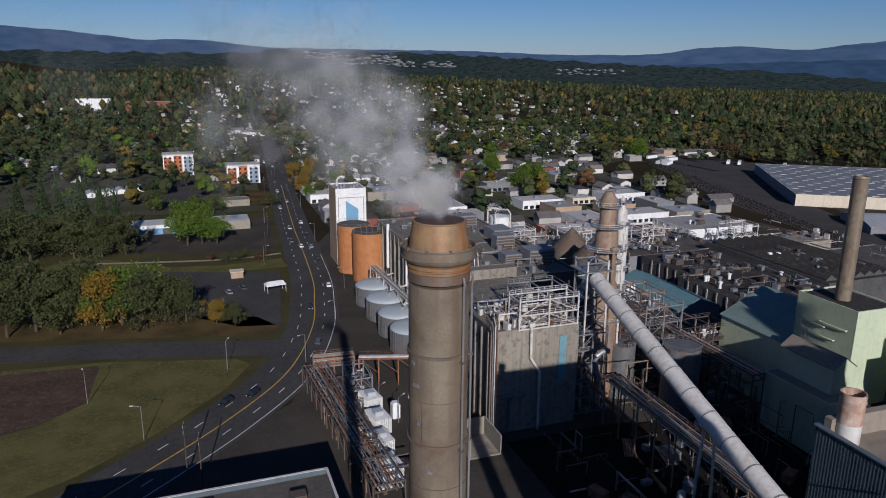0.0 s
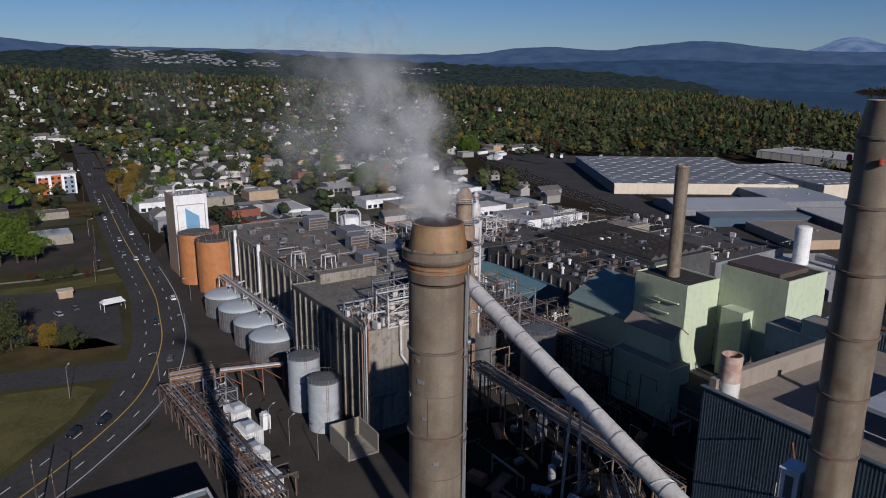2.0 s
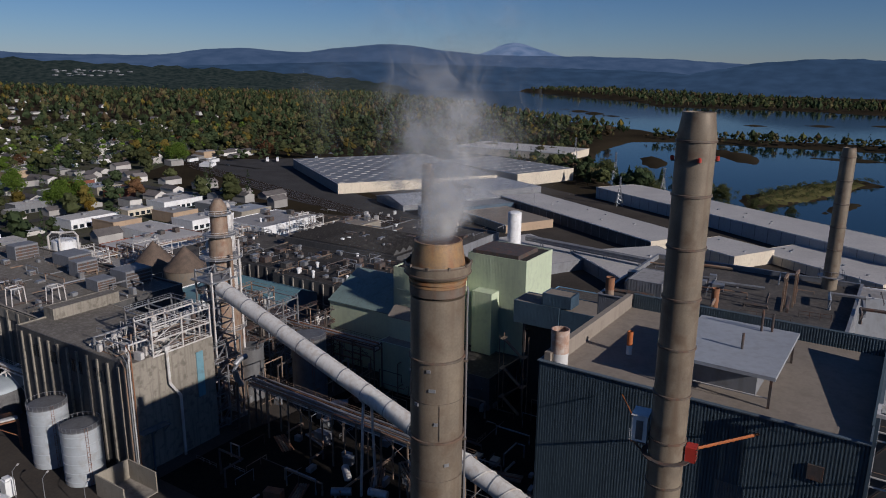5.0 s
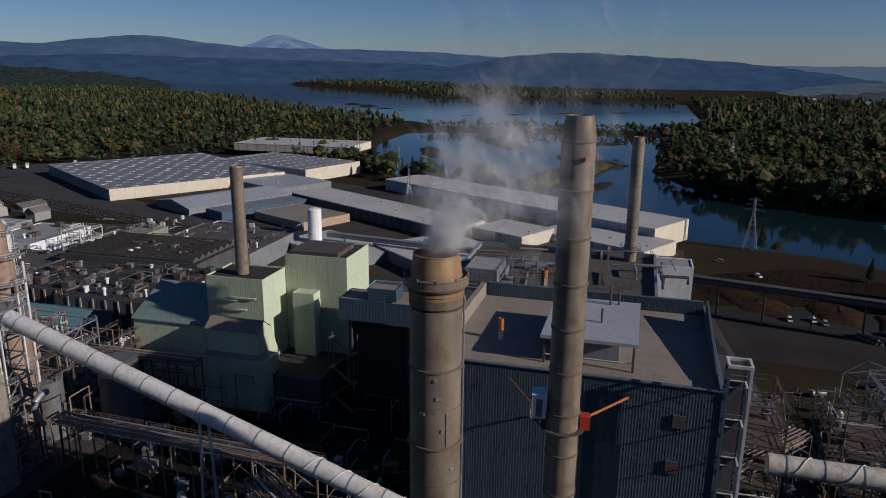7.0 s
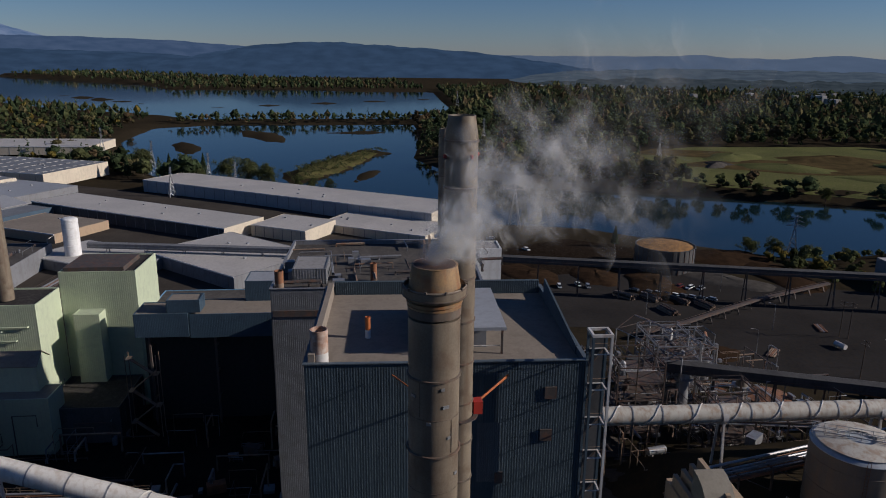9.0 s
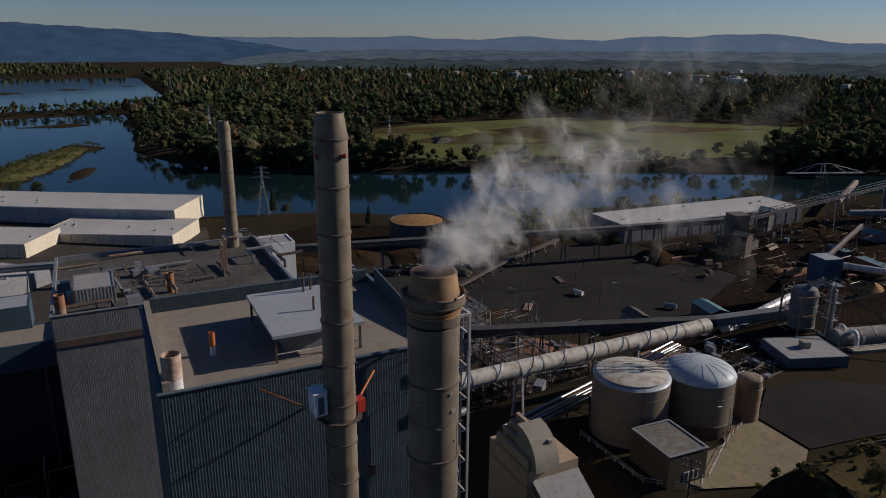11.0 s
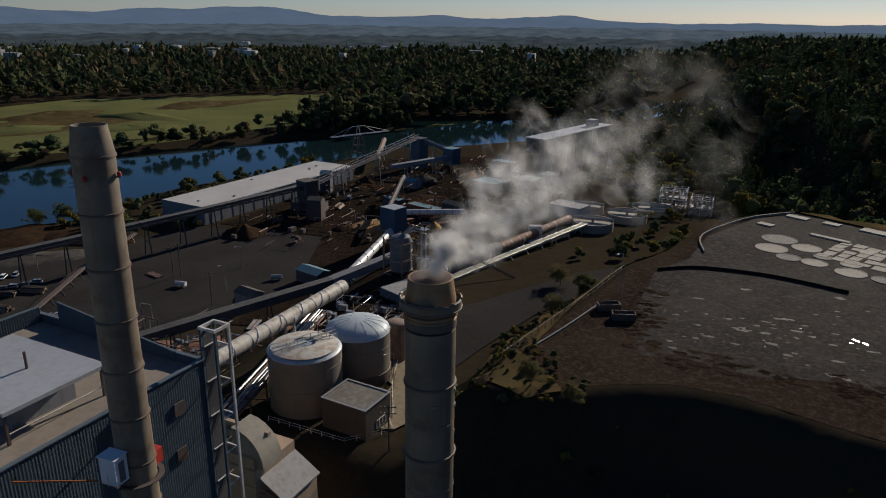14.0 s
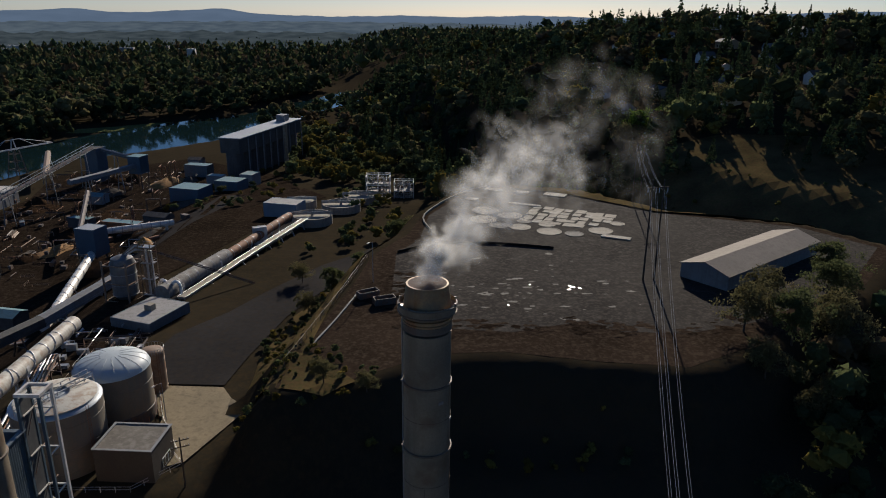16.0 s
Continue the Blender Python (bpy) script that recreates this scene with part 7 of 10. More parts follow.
hood = part("hood", sh_, CONC_LIGHT, dk, "curved pale hood", True)
hood.matrix_basis = pose(-1.0, -1.0, 0, 0, 0, 180)
for k in range(4):
    part("duct_rib", Shape().box(-5.6, 4.4, 0.2 + 1.25 * k, 0.9 + 1.25 * k, 27.02, 31.5 - 0.9 * k), TAN, dk, "stepped duct casing")
part("lean_to", Shape().add([(-11, -5, 22), (-6.05, -5, 25), (-6.05, 4, 25), (-11, 4, 22), (-11, -5, 22.25), (-6.05, -5, 25.25), (-6.05, 4, 25.25), (-11, 4, 22.25)],
                            [(3, 2, 1, 0), (4, 5, 6, 7), (0, 1, 5, 4), (1, 2, 6, 5), (2, 3, 7, 6), (3, 0, 4, 7)]), ROOF_GREY, dk, "pale corrugated lean-to roof")
part("wall", Shape().box(-10.6, -6.02, -4.6, 3.6, 0, 21.9), TAN, dk)
for k in range(3):
    part("truss", Shape().beam((-10.8, 4.2, 18 + 2 * k), (-6.2, 4.6, 22 + k), 0.2), STEEL_TAN, dk)
for a, b in (((-6.2, 5.2, 24.2), (6.2, 5.2, 24.2)), ((6.2, 5.2, 24.2), (6.2, -5.2, 24.2))):
    part("rail", Shape().beam(a, b, 0.1), STEEL_TAN, dk)

# flat-topped blue kiln house, cyclone and gantry
bx = hall("kiln_house", 63.0, -151.5, 10, 18, 13, 16, -26, BLUEGREY, ROOF_GREY, "low blue kiln house with a grey flat roof", 0.05)
part("roof_box", Shape().box(-1, 1.2, -1, 1, 7.95, 9.6), CONC_LIGHT, bx)
cy_ = thing("dust_collector", 75.0, -169.5, 12, -20, "tall grey cyclone drum in steelwork with pale ducts", "dust collector")
part("drum", Shape().lathe([(0.8, 1.0), (3.6, 4), (3.6, 13.5), (3.0, 15.2), (1.0, 16)], 32), TANKGREY, cy_, "weathered grey steel drum", True)
for z in (4.2, 7.4, 10.6, 13.4):
    part("ring", Shape().lathe([(3.58, z - 0.12), (3.72, z - 0.08), (3.72, z + 0.08), (3.58, z + 0.12)], 32, cap=False), STEEL, cy_, "", True)
for sx in (-4.0, 4.0):
    for sy in (-4.0, 4.0):
        part("leg", Shape().box(sx - 0.22, sx + 0.22, sy - 0.22, sy + 0.22, -3, 15), STEEL_TAN, cy_)
for z in (2.5, 8, 13.5):
    for q in (-4.0, 4.0):
        part("beam", Shape().box(-4.0, 4.0, q - 0.15, q + 0.15, z, z + 0.3), STEEL_TAN, cy_)
        part("beam", Shape().box(q - 0.15, q + 0.15, -3.8, 3.8, z, z + 0.3), STEEL_TAN, cy_)
for i in range(4):
    part("pipe", Shape().tube([(-5.0 - 0.8 * i, -3.5, -2), (-5.0 - 0.8 * i, -3.5, 18.6 - 0.6 * i), (-3.4, -2, 19.2 - 0.6 * i), (0, 0, 15.5)], 0.36, 8), STEEL_WHITE if i % 2 else STEEL_TAN, cy_, "tall pale duct", True)
for z in (3, 8, 13, 18):
    part("platform", Shape().box(-8.2, -4.2, -5.0, -2.2, z, z + 0.12), STEEL, cy_)
    part("rail", Shape().beam((-8.2, -5.0, z + 1.1), (-4.2, -5.0, z + 1.1), 0.07).beam((-8.2, -5.0, z + 1.1), (-8.2, -2.2, z + 1.1), 0.07), STEEL_WHITE, cy_)
for sx in (-8.2, -4.2):
    for sy in (-5.0, -2.2):
        part("post", Shape().box(sx - 0.1, sx + 0.1, sy - 0.1, sy + 0.1, -3, 19.2), STEEL_TAN, cy_)
for k in (0, 4.4):
    part("duct_loop", Shape().tube([(-10 - k, -6, 2)] + [(-8.6 - k + 1.5 * math.cos(a), -6, 4.8 + 2.0 * math.sin(a)) for a in np.linspace(math.pi, 0, 9)] + [(-7.1 - k, -6, 2)], 0.5, 10), WHITE, cy_, "white duct loop", True)
boom = Shape()
for o in (-0.5, 0.5):
    boom.beam((-4, -4 + o, 17.5), (-30, -22 + o, 2.0), 0.24)
for i in range(14):
    f0, f1 = i / 14, (i + 1) / 14
    boom.beam((-4 - 26 * f0, -4.5 - 18 * f0, 17.5 - 15.5 * f0), (-4 - 26 * f1, -3.5 - 18 * f1, 17.5 - 15.5 * f1), 0.12)
part("boom", boom, STEEL_DARK, cy_, "long dark sloping lattice boom")
hall("transfer_house", 113.5, -250, 2, 13.5, 9, 8, -20, STEELBLUE, ROOF_LIGHT, "blue transfer house on conveyors", 0.05)
for i in range(4):
    part("stilt", Shape().box(-0.3, 0.3, -0.3, 0.3, -6, 2), STEEL_DARK, bpy.data.objects["transfer_house"]).location = ((i % 2) * 7 - 3.5, (i // 2) * 6 - 3, -2)

# covered conveyor galleries
def gallery(a, b, w, h, material, label, legs=5, group="conveyor galleries"):
    A, B = Vector(a), Vector(b)
    d = (B - A)
    ln = d.length
    d.normalize()
    s = d.cross(Vector((0, 0, 1))).normalized()
    up = s.cross(d)
    t = thing("conveyor_gallery", 0, 0, 0, 0, label, "conveyor", group)
    c = [(-w / 2, 0), (w / 2, 0), (w / 2, h), (0, h * 1.25), (-w / 2, h)]
    vs = [tuple(q + s * i + up * j) for q in (A, B) for i, j in c]
    part("casing", Shape().add(vs, [(0, 1, 6, 5), (1, 2, 7, 6), (2, 3, 8, 7), (3, 4, 9, 8), (4, 0, 5, 9), (4, 3, 2, 1, 0), (5, 6, 7, 8, 9)]), material, t)
    frame_paint = STEEL_DARK if material in (STEEL_DARK, DARKWALL) else STEEL
    part("rail", Shape().beam(tuple(A + s * (w / 2 + 0.3) + up * 1.0), tuple(B + s * (w / 2 + 0.3) + up * 1.0), 0.12), frame_paint, t)
    part("rail", Shape().beam(tuple(A - s * (w / 2 + 0.3) + up * 1.0), tuple(B - s * (w / 2 + 0.3) + up * 1.0), 0.12), frame_paint, t)
    for i in range(legs):
        q = A + (B - A) * (i + 0.5) / legs
        g = float(land([q.x], [q.y])[0])
        for k in (-1, 1):
            part("leg", Shape().beam(tuple(q + s * k * w * 0.3), (q.x + s.x * k * w * 0.9, q.y + s.y * k * w * 0.9, g - 0.3), 0.45), frame_paint, t)
        part("tie", Shape().beam((q.x + s.x * w * 0.6, q.y + s.y * w * 0.6, (q.z + g) / 2), (q.x - s.x * w * 0.6, q.y - s.y * w * 0.6, (q.z + g) / 2), 0.3), frame_paint, t)
    return t


gallery((137, -78, 9.5), (96, -160, 10.5), 3.4, 2.6, DARKWALL, "long dark covered conveyor over the yard", 6)
gallery((96, -160, 10.5), (84, -186, 13), 3.4, 2.6, GREYSIDE, "covered conveyor rising to the cyclone", 2)
gallery((262, -30, 8), (198, -222, 8), 3.2, 2.4, DARKWALL, "long grey conveyor across the log yard", 12)
gallery((198, -222, 8), (178.5, -283, 8.5), 3.2, 2.4, DARKWALL, "dark conveyor beside the wharf warehouse", 4)
gallery((300, 108, 7), (262, -30, 8), 3.0, 2.2, GREYSIDE, "grey covered conveyor past the warehouses", 8)
def truss_bridge(a, b, w, h, bays, label, legs=3):
    """An open lattice conveyor bridge: four chords, zigzag sides, a belt deck and trestle legs."""
    A, B = Vector(a), Vector(b)
    d = (B - A).normalized()
    q = d.cross(Vector((0, 0, 1))).normalized()
    up = q.cross(d)
    t = thing("conveyor_bridge", 0, 0, 0, 0, label, "conveyor", "conveyor galleries")
    def at(f, i, j):
        return tuple(A + (B - A) * f + q * (i * w / 2) + up * (j * h))
    for i in (-1, 1):
        for j in (0, 1):
            part("chord", Shape().beam(at(0, i, j), at(1, i, j), 0.28), BLUEGREY, t)
        side = Shape()
        for k in range(bays):
            side.beam(at(k / bays, i, k % 2), at((k + 1) / bays, i, (k + 1) % 2), 0.2).beam(at(k / bays, i, 0), at(k / bays, i, 1), 0.18)
        part("lattice", side, BLUEGREY, t)
    part("deck", Shape().add([at(0, -0.9, 0.1), at(0, 0.9, 0.1), at(1, 0.9, 0.1), at(1, -0.9, 0.1), at(0, -0.9, 0.2), at(0, 0.9, 0.2), at(1, 0.9, 0.2), at(1, -0.9, 0.2)],
                             [(0, 1, 2, 3), (7, 6, 5, 4), (0, 4, 5, 1), (1, 5, 6, 2), (2, 6, 7, 3), (3, 7, 4, 0)]), STEEL_DARK, t)
    for k in range(legs):
        p = A + (B - A) * (k + 0.7) / legs
        g = gz(p.x, p.y)
        for i in (-1, 1):
            part("leg", Shape().beam(tuple(p + q * i * w * 0.45), (p.x + q.x * i * w * 0.9, p.y + q.y * i * w * 0.9, g - 0.3), 0.4), STEEL, t)
        part("tie", Shape().beam((p.x + q.x * w * 0.7, p.y + q.y * w * 0.7, (p.z + g) / 2), (p.x - q.x * w * 0.7, p.y - q.y * w * 0.7, (p.z + g) / 2), 0.25), STEEL, t)


def gz(x, y):
    return float(land([x], [y])[0])


truss_bridge((178, -287, 8.5), (168, -412, 16), 3.2, 3.0, 22, "long grey lattice conveyor bridge to the wharf")
gallery((160, -352, 7.5), (138, -391, 8.0), 3.0, 2.2, GREYSIDE, "pale covered conveyor bridge on trestles", 2)
gallery((168, -418, 14), (140, -400, 11), 2.6, 1.8, BLUEGREY, "short blue-grey conveyor between the head towers", 1)
gallery((192, -400, 2), (214, -460, 4), 3.0, 2.0, STEEL_TAN, "low tan conveyor on the wharf", 3)
gallery((186, -108, -2.2), (193, -128, -2.2), 2.0, 0.7, STEEL_DARK, "low dark trestle conveyor in the log yard", 3)
gallery((193, -128, -2.2), (212, -168, -2.4), 2.0, 0.7, STEEL_DARK, "dark trestle conveyor crossing the log yard", 5)
gallery((212, -168, -2.4), (228, -214, -2.6), 2.0, 0.7, STEEL_DARK, "dark trestle conveyor beside the earth banks", 5)
for x, y, w, top, foot, lb in ((178, -285, 8, 12.5, -6, "dark conveyor transfer tower on steel legs"), (136.5, -394, 8, 14.6, 4.5, "blue conveyor head tower on stilts")):
    t = thing("transfer_tower", x, y, 0, -20, lb, "tower", "conveyor towers")
    part("cabin", Shape().box(-w / 2, w / 2, -w / 2, w / 2, max(foot, 2.5), top).ribs(-w / 2, w / 2, -w / 2, -w / 2, max(foot, 2.5), top, 0.5, 0.04), STEELBLUE if foot > 0 else DARKWALL, t)
    part("roof", Shape().box(-w / 2 - 0.3, w / 2 + 0.3, -w / 2 - 0.3, w / 2 + 0.3, top, top + 0.3), TEAL if foot > 0 else ROOF_DARK, t)
    for i in (-1, 1):
        for j in (-1, 1):
            part("leg", Shape().box(i * 3.4 - 0.22, i * 3.4 + 0.22, j * 3.4 - 0.22, j * 3.4 + 0.22, gz(x, y) - 1, max(foot, 2.5)), STEEL_DARK, t)
    part("brace", Shape().beam((-3.4, -3.4, gz(x, y)), (3.4, -3.4, max(foot, 2.5)), 0.25).beam((3.4, -3.4, gz(x, y)), (3.4, 3.4, max(foot, 2.5)), 0.25), STEEL_DARK, t)
gallery((45.5, -207, 13.6), (29, -256, 12.6), 2.0, 0.9, CONC_LIGHT, "pale pipe trough along the kiln", 5)
gallery((58.5, -166, 14.6), (45.5, -207, 13.6), 2.0, 0.9, CONC_LIGHT, "pale pipe trough beside the kiln", 4)
for x, y, z0, z1, sx, sy, m, lb in ((168, -416, -5, 16, 9, 9, STEELBLUE, "blue conveyor head tower"), 
                                   (96, -345, -2, 7.5, 17, 14, STEELBLUE, "blue pitched plant building"), (78, -362, -2, 7, 14, 12, STEELBLUE, "blue low plant building"), (70, -378, -3, 7, 8, 10, GREYSIDE, "pale end of the blue plant"),
                                   (118, -300, -4, 1.5, 20, 6, RUSTY, "rusty low bin"), (140, -310, -4, 1, 12, 5, DARKWALL, "dark low bin"), (108, -420, -4, 4, 16, 8, BLUEGREY, "blue-grey shed"), (92, -392, -3, 3, 10, 6, GREYSIDE, "grey yard shed")):
    hall("plant_building", x, y, z0, z1, sx, sy, -20, m, TEAL if z1 < 9 else ROOF_DARK, lb + " in the wood yard", 0.1, group="wood plant buildings")
# tall row of silos by the river
bs = hall("silo_block", 70.6, -449.3, 13, 22, 13, 90, -19.4, DARKWALL, ROOF_LIGHT, "tall row of dark silos under a pale roof", 0.1)
for i in range(9):
    part("silo", Shape().lathe([(5.2, -20), (5.2, 0.5)], 24), DARKWALL, bs, "", True).location = (0.0, -39.6 + 9.9 * i, 0)
    part("rib", Shape().box(-7.6, -7.0, -44.6 + 9.9 * i, -44.1 + 9.9 * i, -20, 8), GREYSIDE, bs)
part("eave", Shape().box(-7.8, 7.4, -45.5, 45.5, 9.05, 9.6), ROOF_LIGHT, bs, "pale overhanging roof")
part("head_house", Shape().box(-3, 3, -34, -26, 9.6, 14), GREYSIDE, bs)
slim_stack(54, -428, 27, -5, 1.3, 1.1, 0.5, 12, STACK, "dark stack beside the river silos")
# clarifiers
for x, y, r in ((26.5, -262, 8.6), (15, -288, 9), (6, -312, 9), (34, -300, 7)):
    c = thing("clarifier", x, y, float(land([x], [y])[0]) - 0.5, 0, "round open settling tank with a bridge across it", "settling tank", "clarifiers")
    part("wall", Shape().lathe([(r, -3), (r, 4.6), (r - 0.4, 4.6), (r - 0.4, 3.6)], 40, cap=False), CONCRETE, c, "", True)
    part("water", Shape().lathe([(r - 0.4, 3.9), (0.05, 3.92)], 40, cap=False), CONC_LIGHT, c, "scummy pale water surface")
    part("bridge", Shape().box(-r, r, -0.5, 0.5, 4.7, 4.9).box(-r, r, -0.5, -0.42, 4.9, 5.9).box(-r, r, 0.42, 0.5, 4.9, 5.9), STEEL, c)
    part("centre", Shape().lathe([(0.6, 2), (0.6, 5.8)], 12), STEEL, c, "", True)
hall("plant_building", 40, -280, 4, 15, 16, 10, -20, CLAD, ROOF_GREY, "light blue plant building by the settling tanks", 0.1, 0.6, group="wood plant buildings")
frame_stack(25, -322, 4, 12, 8, 3, 4.0, 41, "pale steel lattice frame beyond the settling tanks", STEEL_WHITE)
frame_stack(12, -326, 4, 10, 8, 2, 4.0, 42, "pale steel lattice frame near the clarifiers", STEEL_WHITE)
# river tank heaped with chips
ck = thing("chip_tank", 270.5, -158, -8, 0, "round dark tank heaped with orange wood chips", "tank")
part("wall", Shape().lathe([(14, 0), (14, 14.5), (13.6, 14.5), (13.6, 12)], 48, cap=False), DARKWALL, ck, "", True)
hp = []
for i in range(9):
    hp.append((13.5 * (1 - i / 8) + 0.02, 13.9 + 1.6 * math.sin(i / 8 * 1.57)))
part("mound", Shape().lathe(hp, 48), LOGS, ck, "heap of orange wood chips", True)
for k in range(30):
    a = k * math.pi / 15
    part("stave", Shape().box(13.95, 14.2, -0.1, 0.1, 0, 14.4), STEEL_DARK, ck).matrix_basis = pose(0, 0, 0, 0, 0, math.degrees(a))
for x, y, r in ((131, -119, 6.2), (120.5, -127, 5.2)):
    t = thing("low_tank", x, y, gz(x, y), 0, "low round tank with a rusted red roof", "tank", "rusty low tanks")
    part("shell", Shape().lathe([(r, -0.5), (r, 4.6)], 36), STEEL_DARK, t, "", True)
    part("roof", Shape().lathe([(r * 1.02, 4.6), (r * 1.02, 4.8), (r * 0.4, 5.3), (0.05, 5.4)], 36), RUSTY, t, "rust-red flat cone roof", True)
    part("walkway", Shape().box(-r, r, -0.4, 0.4, 5.4, 5.5).box(-r, r, -0.42, -0.36, 6.4, 6.48).box(-r, r, 0.36, 0.42, 6.4, 6.48), STEEL, t)
# wharf crane
cr = thing("wharf_crane", 226, -440, -7, 62, "spidery white hammerhead crane on the wharf", "crane")
for sx in (-4, 4):
    for sy in (-4, 4):
        part("leg", Shape().beam((sx, sy, 0), (sx * 0.5, sy * 0.5, 17), 0.7), STEEL_TAN, cr)
for z in (5, 10, 15):
    k = 4 - z / 8.5
    part("tie", Shape().beam((-k, -k, z), (k, -k, z), 0.4).beam((-k, k, z), (k, k, z), 0.4).beam((-k, -k, z), (-k, k, z), 0.4).beam((k, -k, z), (k, k, z), 0.4), STEEL_TAN, cr)
part("boom", Shape().beam((-28, -1.2, 18), (24, -1.2, 18), 0.6).beam((-28, 1.2, 18), (24, 1.2, 18), 0.6), STEEL_WHITE, cr)
part("mast", Shape().beam((-2, 0, 17), (-0.5, 0, 24.5), 0.6).beam((2, 0, 17), (0.5, 0, 24.5), 0.6).beam((-5, 0, 24), (5, 0, 24), 0.5), STEEL_WHITE, cr)
for s in (-28, -16, 14, 24):
    part("stay", Shape().beam((math.copysign(5, s), 0, 24), (s, 0, 18.3), 0.3), STEEL_WHITE, cr)
for i in range(9):
    part("lattice", Shape().beam((-26 + i * 5.4, -1.2, 18), (-23.3 + i * 5.4, 1.2, 18), 0.25), STEEL_WHITE, cr)

# storage barn on the terrace and the settled pads
barn = gable("barn", -103.7, -140.8, 30, 3.9, 2.0, 48.5, 13.7, 32.4, GREYSIDE, ROOF_TAN, "long low barn with a tan pitched roof")
rp = random.Random(5)
def slab_at(x, y, sh_, rz, material, label, k):
    single("concrete_slab", sh_, material, label, "slab", "old tank slabs", m=pose(x, y, 30.02 + 0.006 * (k % 9), 0, 0, rz), smooth=False)


for k, (x, y, r) in enumerate(((-39, -203, 5.2), (-36, -192, 4.6), (-46, -196, 4.2), (-40, -184.4, 3.4), (-46.5, -181.9, 3.5), (-54.8, -176.3, 4.0), (-62, -173, 3.0), (-71.5, -175.6, 3.9), (-79.6, -183, 2.5), (-49.5, -188.5, 2.6), (-56, -184, 2.8))):
    slab_at(x, y, Shape().lathe([(r, 0.0), (r, 0.16), (r - 0.35, 0.16), (r - 0.4, 0.09), (0.05, 0.10)], 30, cap=False), 0, CONC_LIGHT if k % 3 else GRAVELTOP, "round old tank base with a raised rim", k)
k = 0
for i in range(8):                          # rows of pale foundation panels
    for j in range(5):
        if rp.random() < 0.16:
            continue
        u, v = (i - 3.5) * 3.7 + rp.uniform(-0.5, 0.5), (j - 2) * 4.3 + rp.uniform(-0.7, 0.7)
        c, n = math.cos(radians(-29)), math.sin(radians(-29))
        a, b = rp.uniform(1.2, 1.9), rp.uniform(1.3, 2.2)
        k += 1
        slab_at(-65.5 + u * c - v * n, -191.5 + u * n + v * c, Shape().box(-a, a, -b, b, -0.05, 0.14), -29 + rp.uniform(-3, 3), CONC_LIGHT if rp.random() < 0.7 else CONC_PALE, "pale rectangular foundation slab on asphalt", k)
for k, (x, y, a, b) in enumerate(((-69, -223, 4.2, 2.4), (-47, -233, 3.6, 1.8), (-57, -228, 2.6, 1.6), (-54, -209.5, 6, 1.0), (-74, -168, 4.5, 1.3), (-36, -219, 2.5, 1.5))):
    slab_at(x, y, Shape().box(-a, a, -b, b, 0, 0.4), -30, CONC_PALE, "pale low concrete box on the lot", k)
WET = mat("puddle_water", (0.03, 0.032, 0.035), (0.02, 0.022, 0.025), 0.2, 0, 0.3, 2, 0.02, spec=0.6)
def blot(r2, a, b, n=11):
    return [((0.55 + r2.random()) * math.cos(2 * math.pi * k / n) * a, (0.55 + r2.random()) * math.sin(2 * math.pi * k / n) * b) for k in range(n)]
for i, (x, y, a) in enumerate(((-48.6, -128.4, 0.9), (-50.2, -127.2, 0.7), (-47.3, -126.6, 0.5), (-38, -131, 0.35), (-30, -118, 0.35))):
    single("puddle", Shape().prism(blot(rp, a, a * 0.5), 0, 0.02), WET, "shallow rain puddle on worn asphalt", "puddle", "puddles", m=pose(x, y, 30.085 + i * 0.0005, 0, 0, rp.uniform(0, 180)))
silt = Shape()
for i in range(90):
    x, y = rp.gauss(-30, 16), rp.gauss(-126, 13)
    if not -66 < x < -6 or not -158 < y < -106:
        continue
    a = rp.uniform(0.25, 1.3)
    silt.add([(x + p, y + q, 30.078 + 0.0004 * (i % 9)) for p, q in blot(rp, a, a * rp.uniform(0.3, 0.7), 9)], [tuple(range(9))])
single("silt_stains", silt, SILT, "pale dried silt stains on the asphalt lot", "stains", kind="stuff")
ragged = [Shape(), Shape()]
EDGE = [(-4, -112), (-3, -122), (-5, -140), (-8, -106), (-14, -106), (-28, -104), (-44, -107), (-52, -102), (-66, -100), (-84, -104), (-100, -112)]
for i in range(240):
    k = rp.randrange(len(EDGE) - 1)
    f = rp.random()
    x, y = EDGE[k][0] + (EDGE[k + 1][0] - EDGE[k][0]) * f + rp.gauss(0, 2.2), EDGE[k][1] + (EDGE[k + 1][1] - EDGE[k][1]) * f + rp.gauss(0, 2.6)
    a = rp.uniform(0.4, 1.7)
    ragged[i % 3 == 0].add([(x + p, y + q, 30.082 + 0.0005 * (i % 40)) for p, q in blot(rp, a, a * rp.uniform(0.35, 0.8), 9)], [tuple(range(9))])
single("soil_patches", ragged[0], SOIL, "ragged brown soil patches over the asphalt edge", "soil", kind="stuff")
single("weed_patches", ragged[1], YARDSOIL, "dark weedy patches over the asphalt edge", "weeds", kind="stuff")
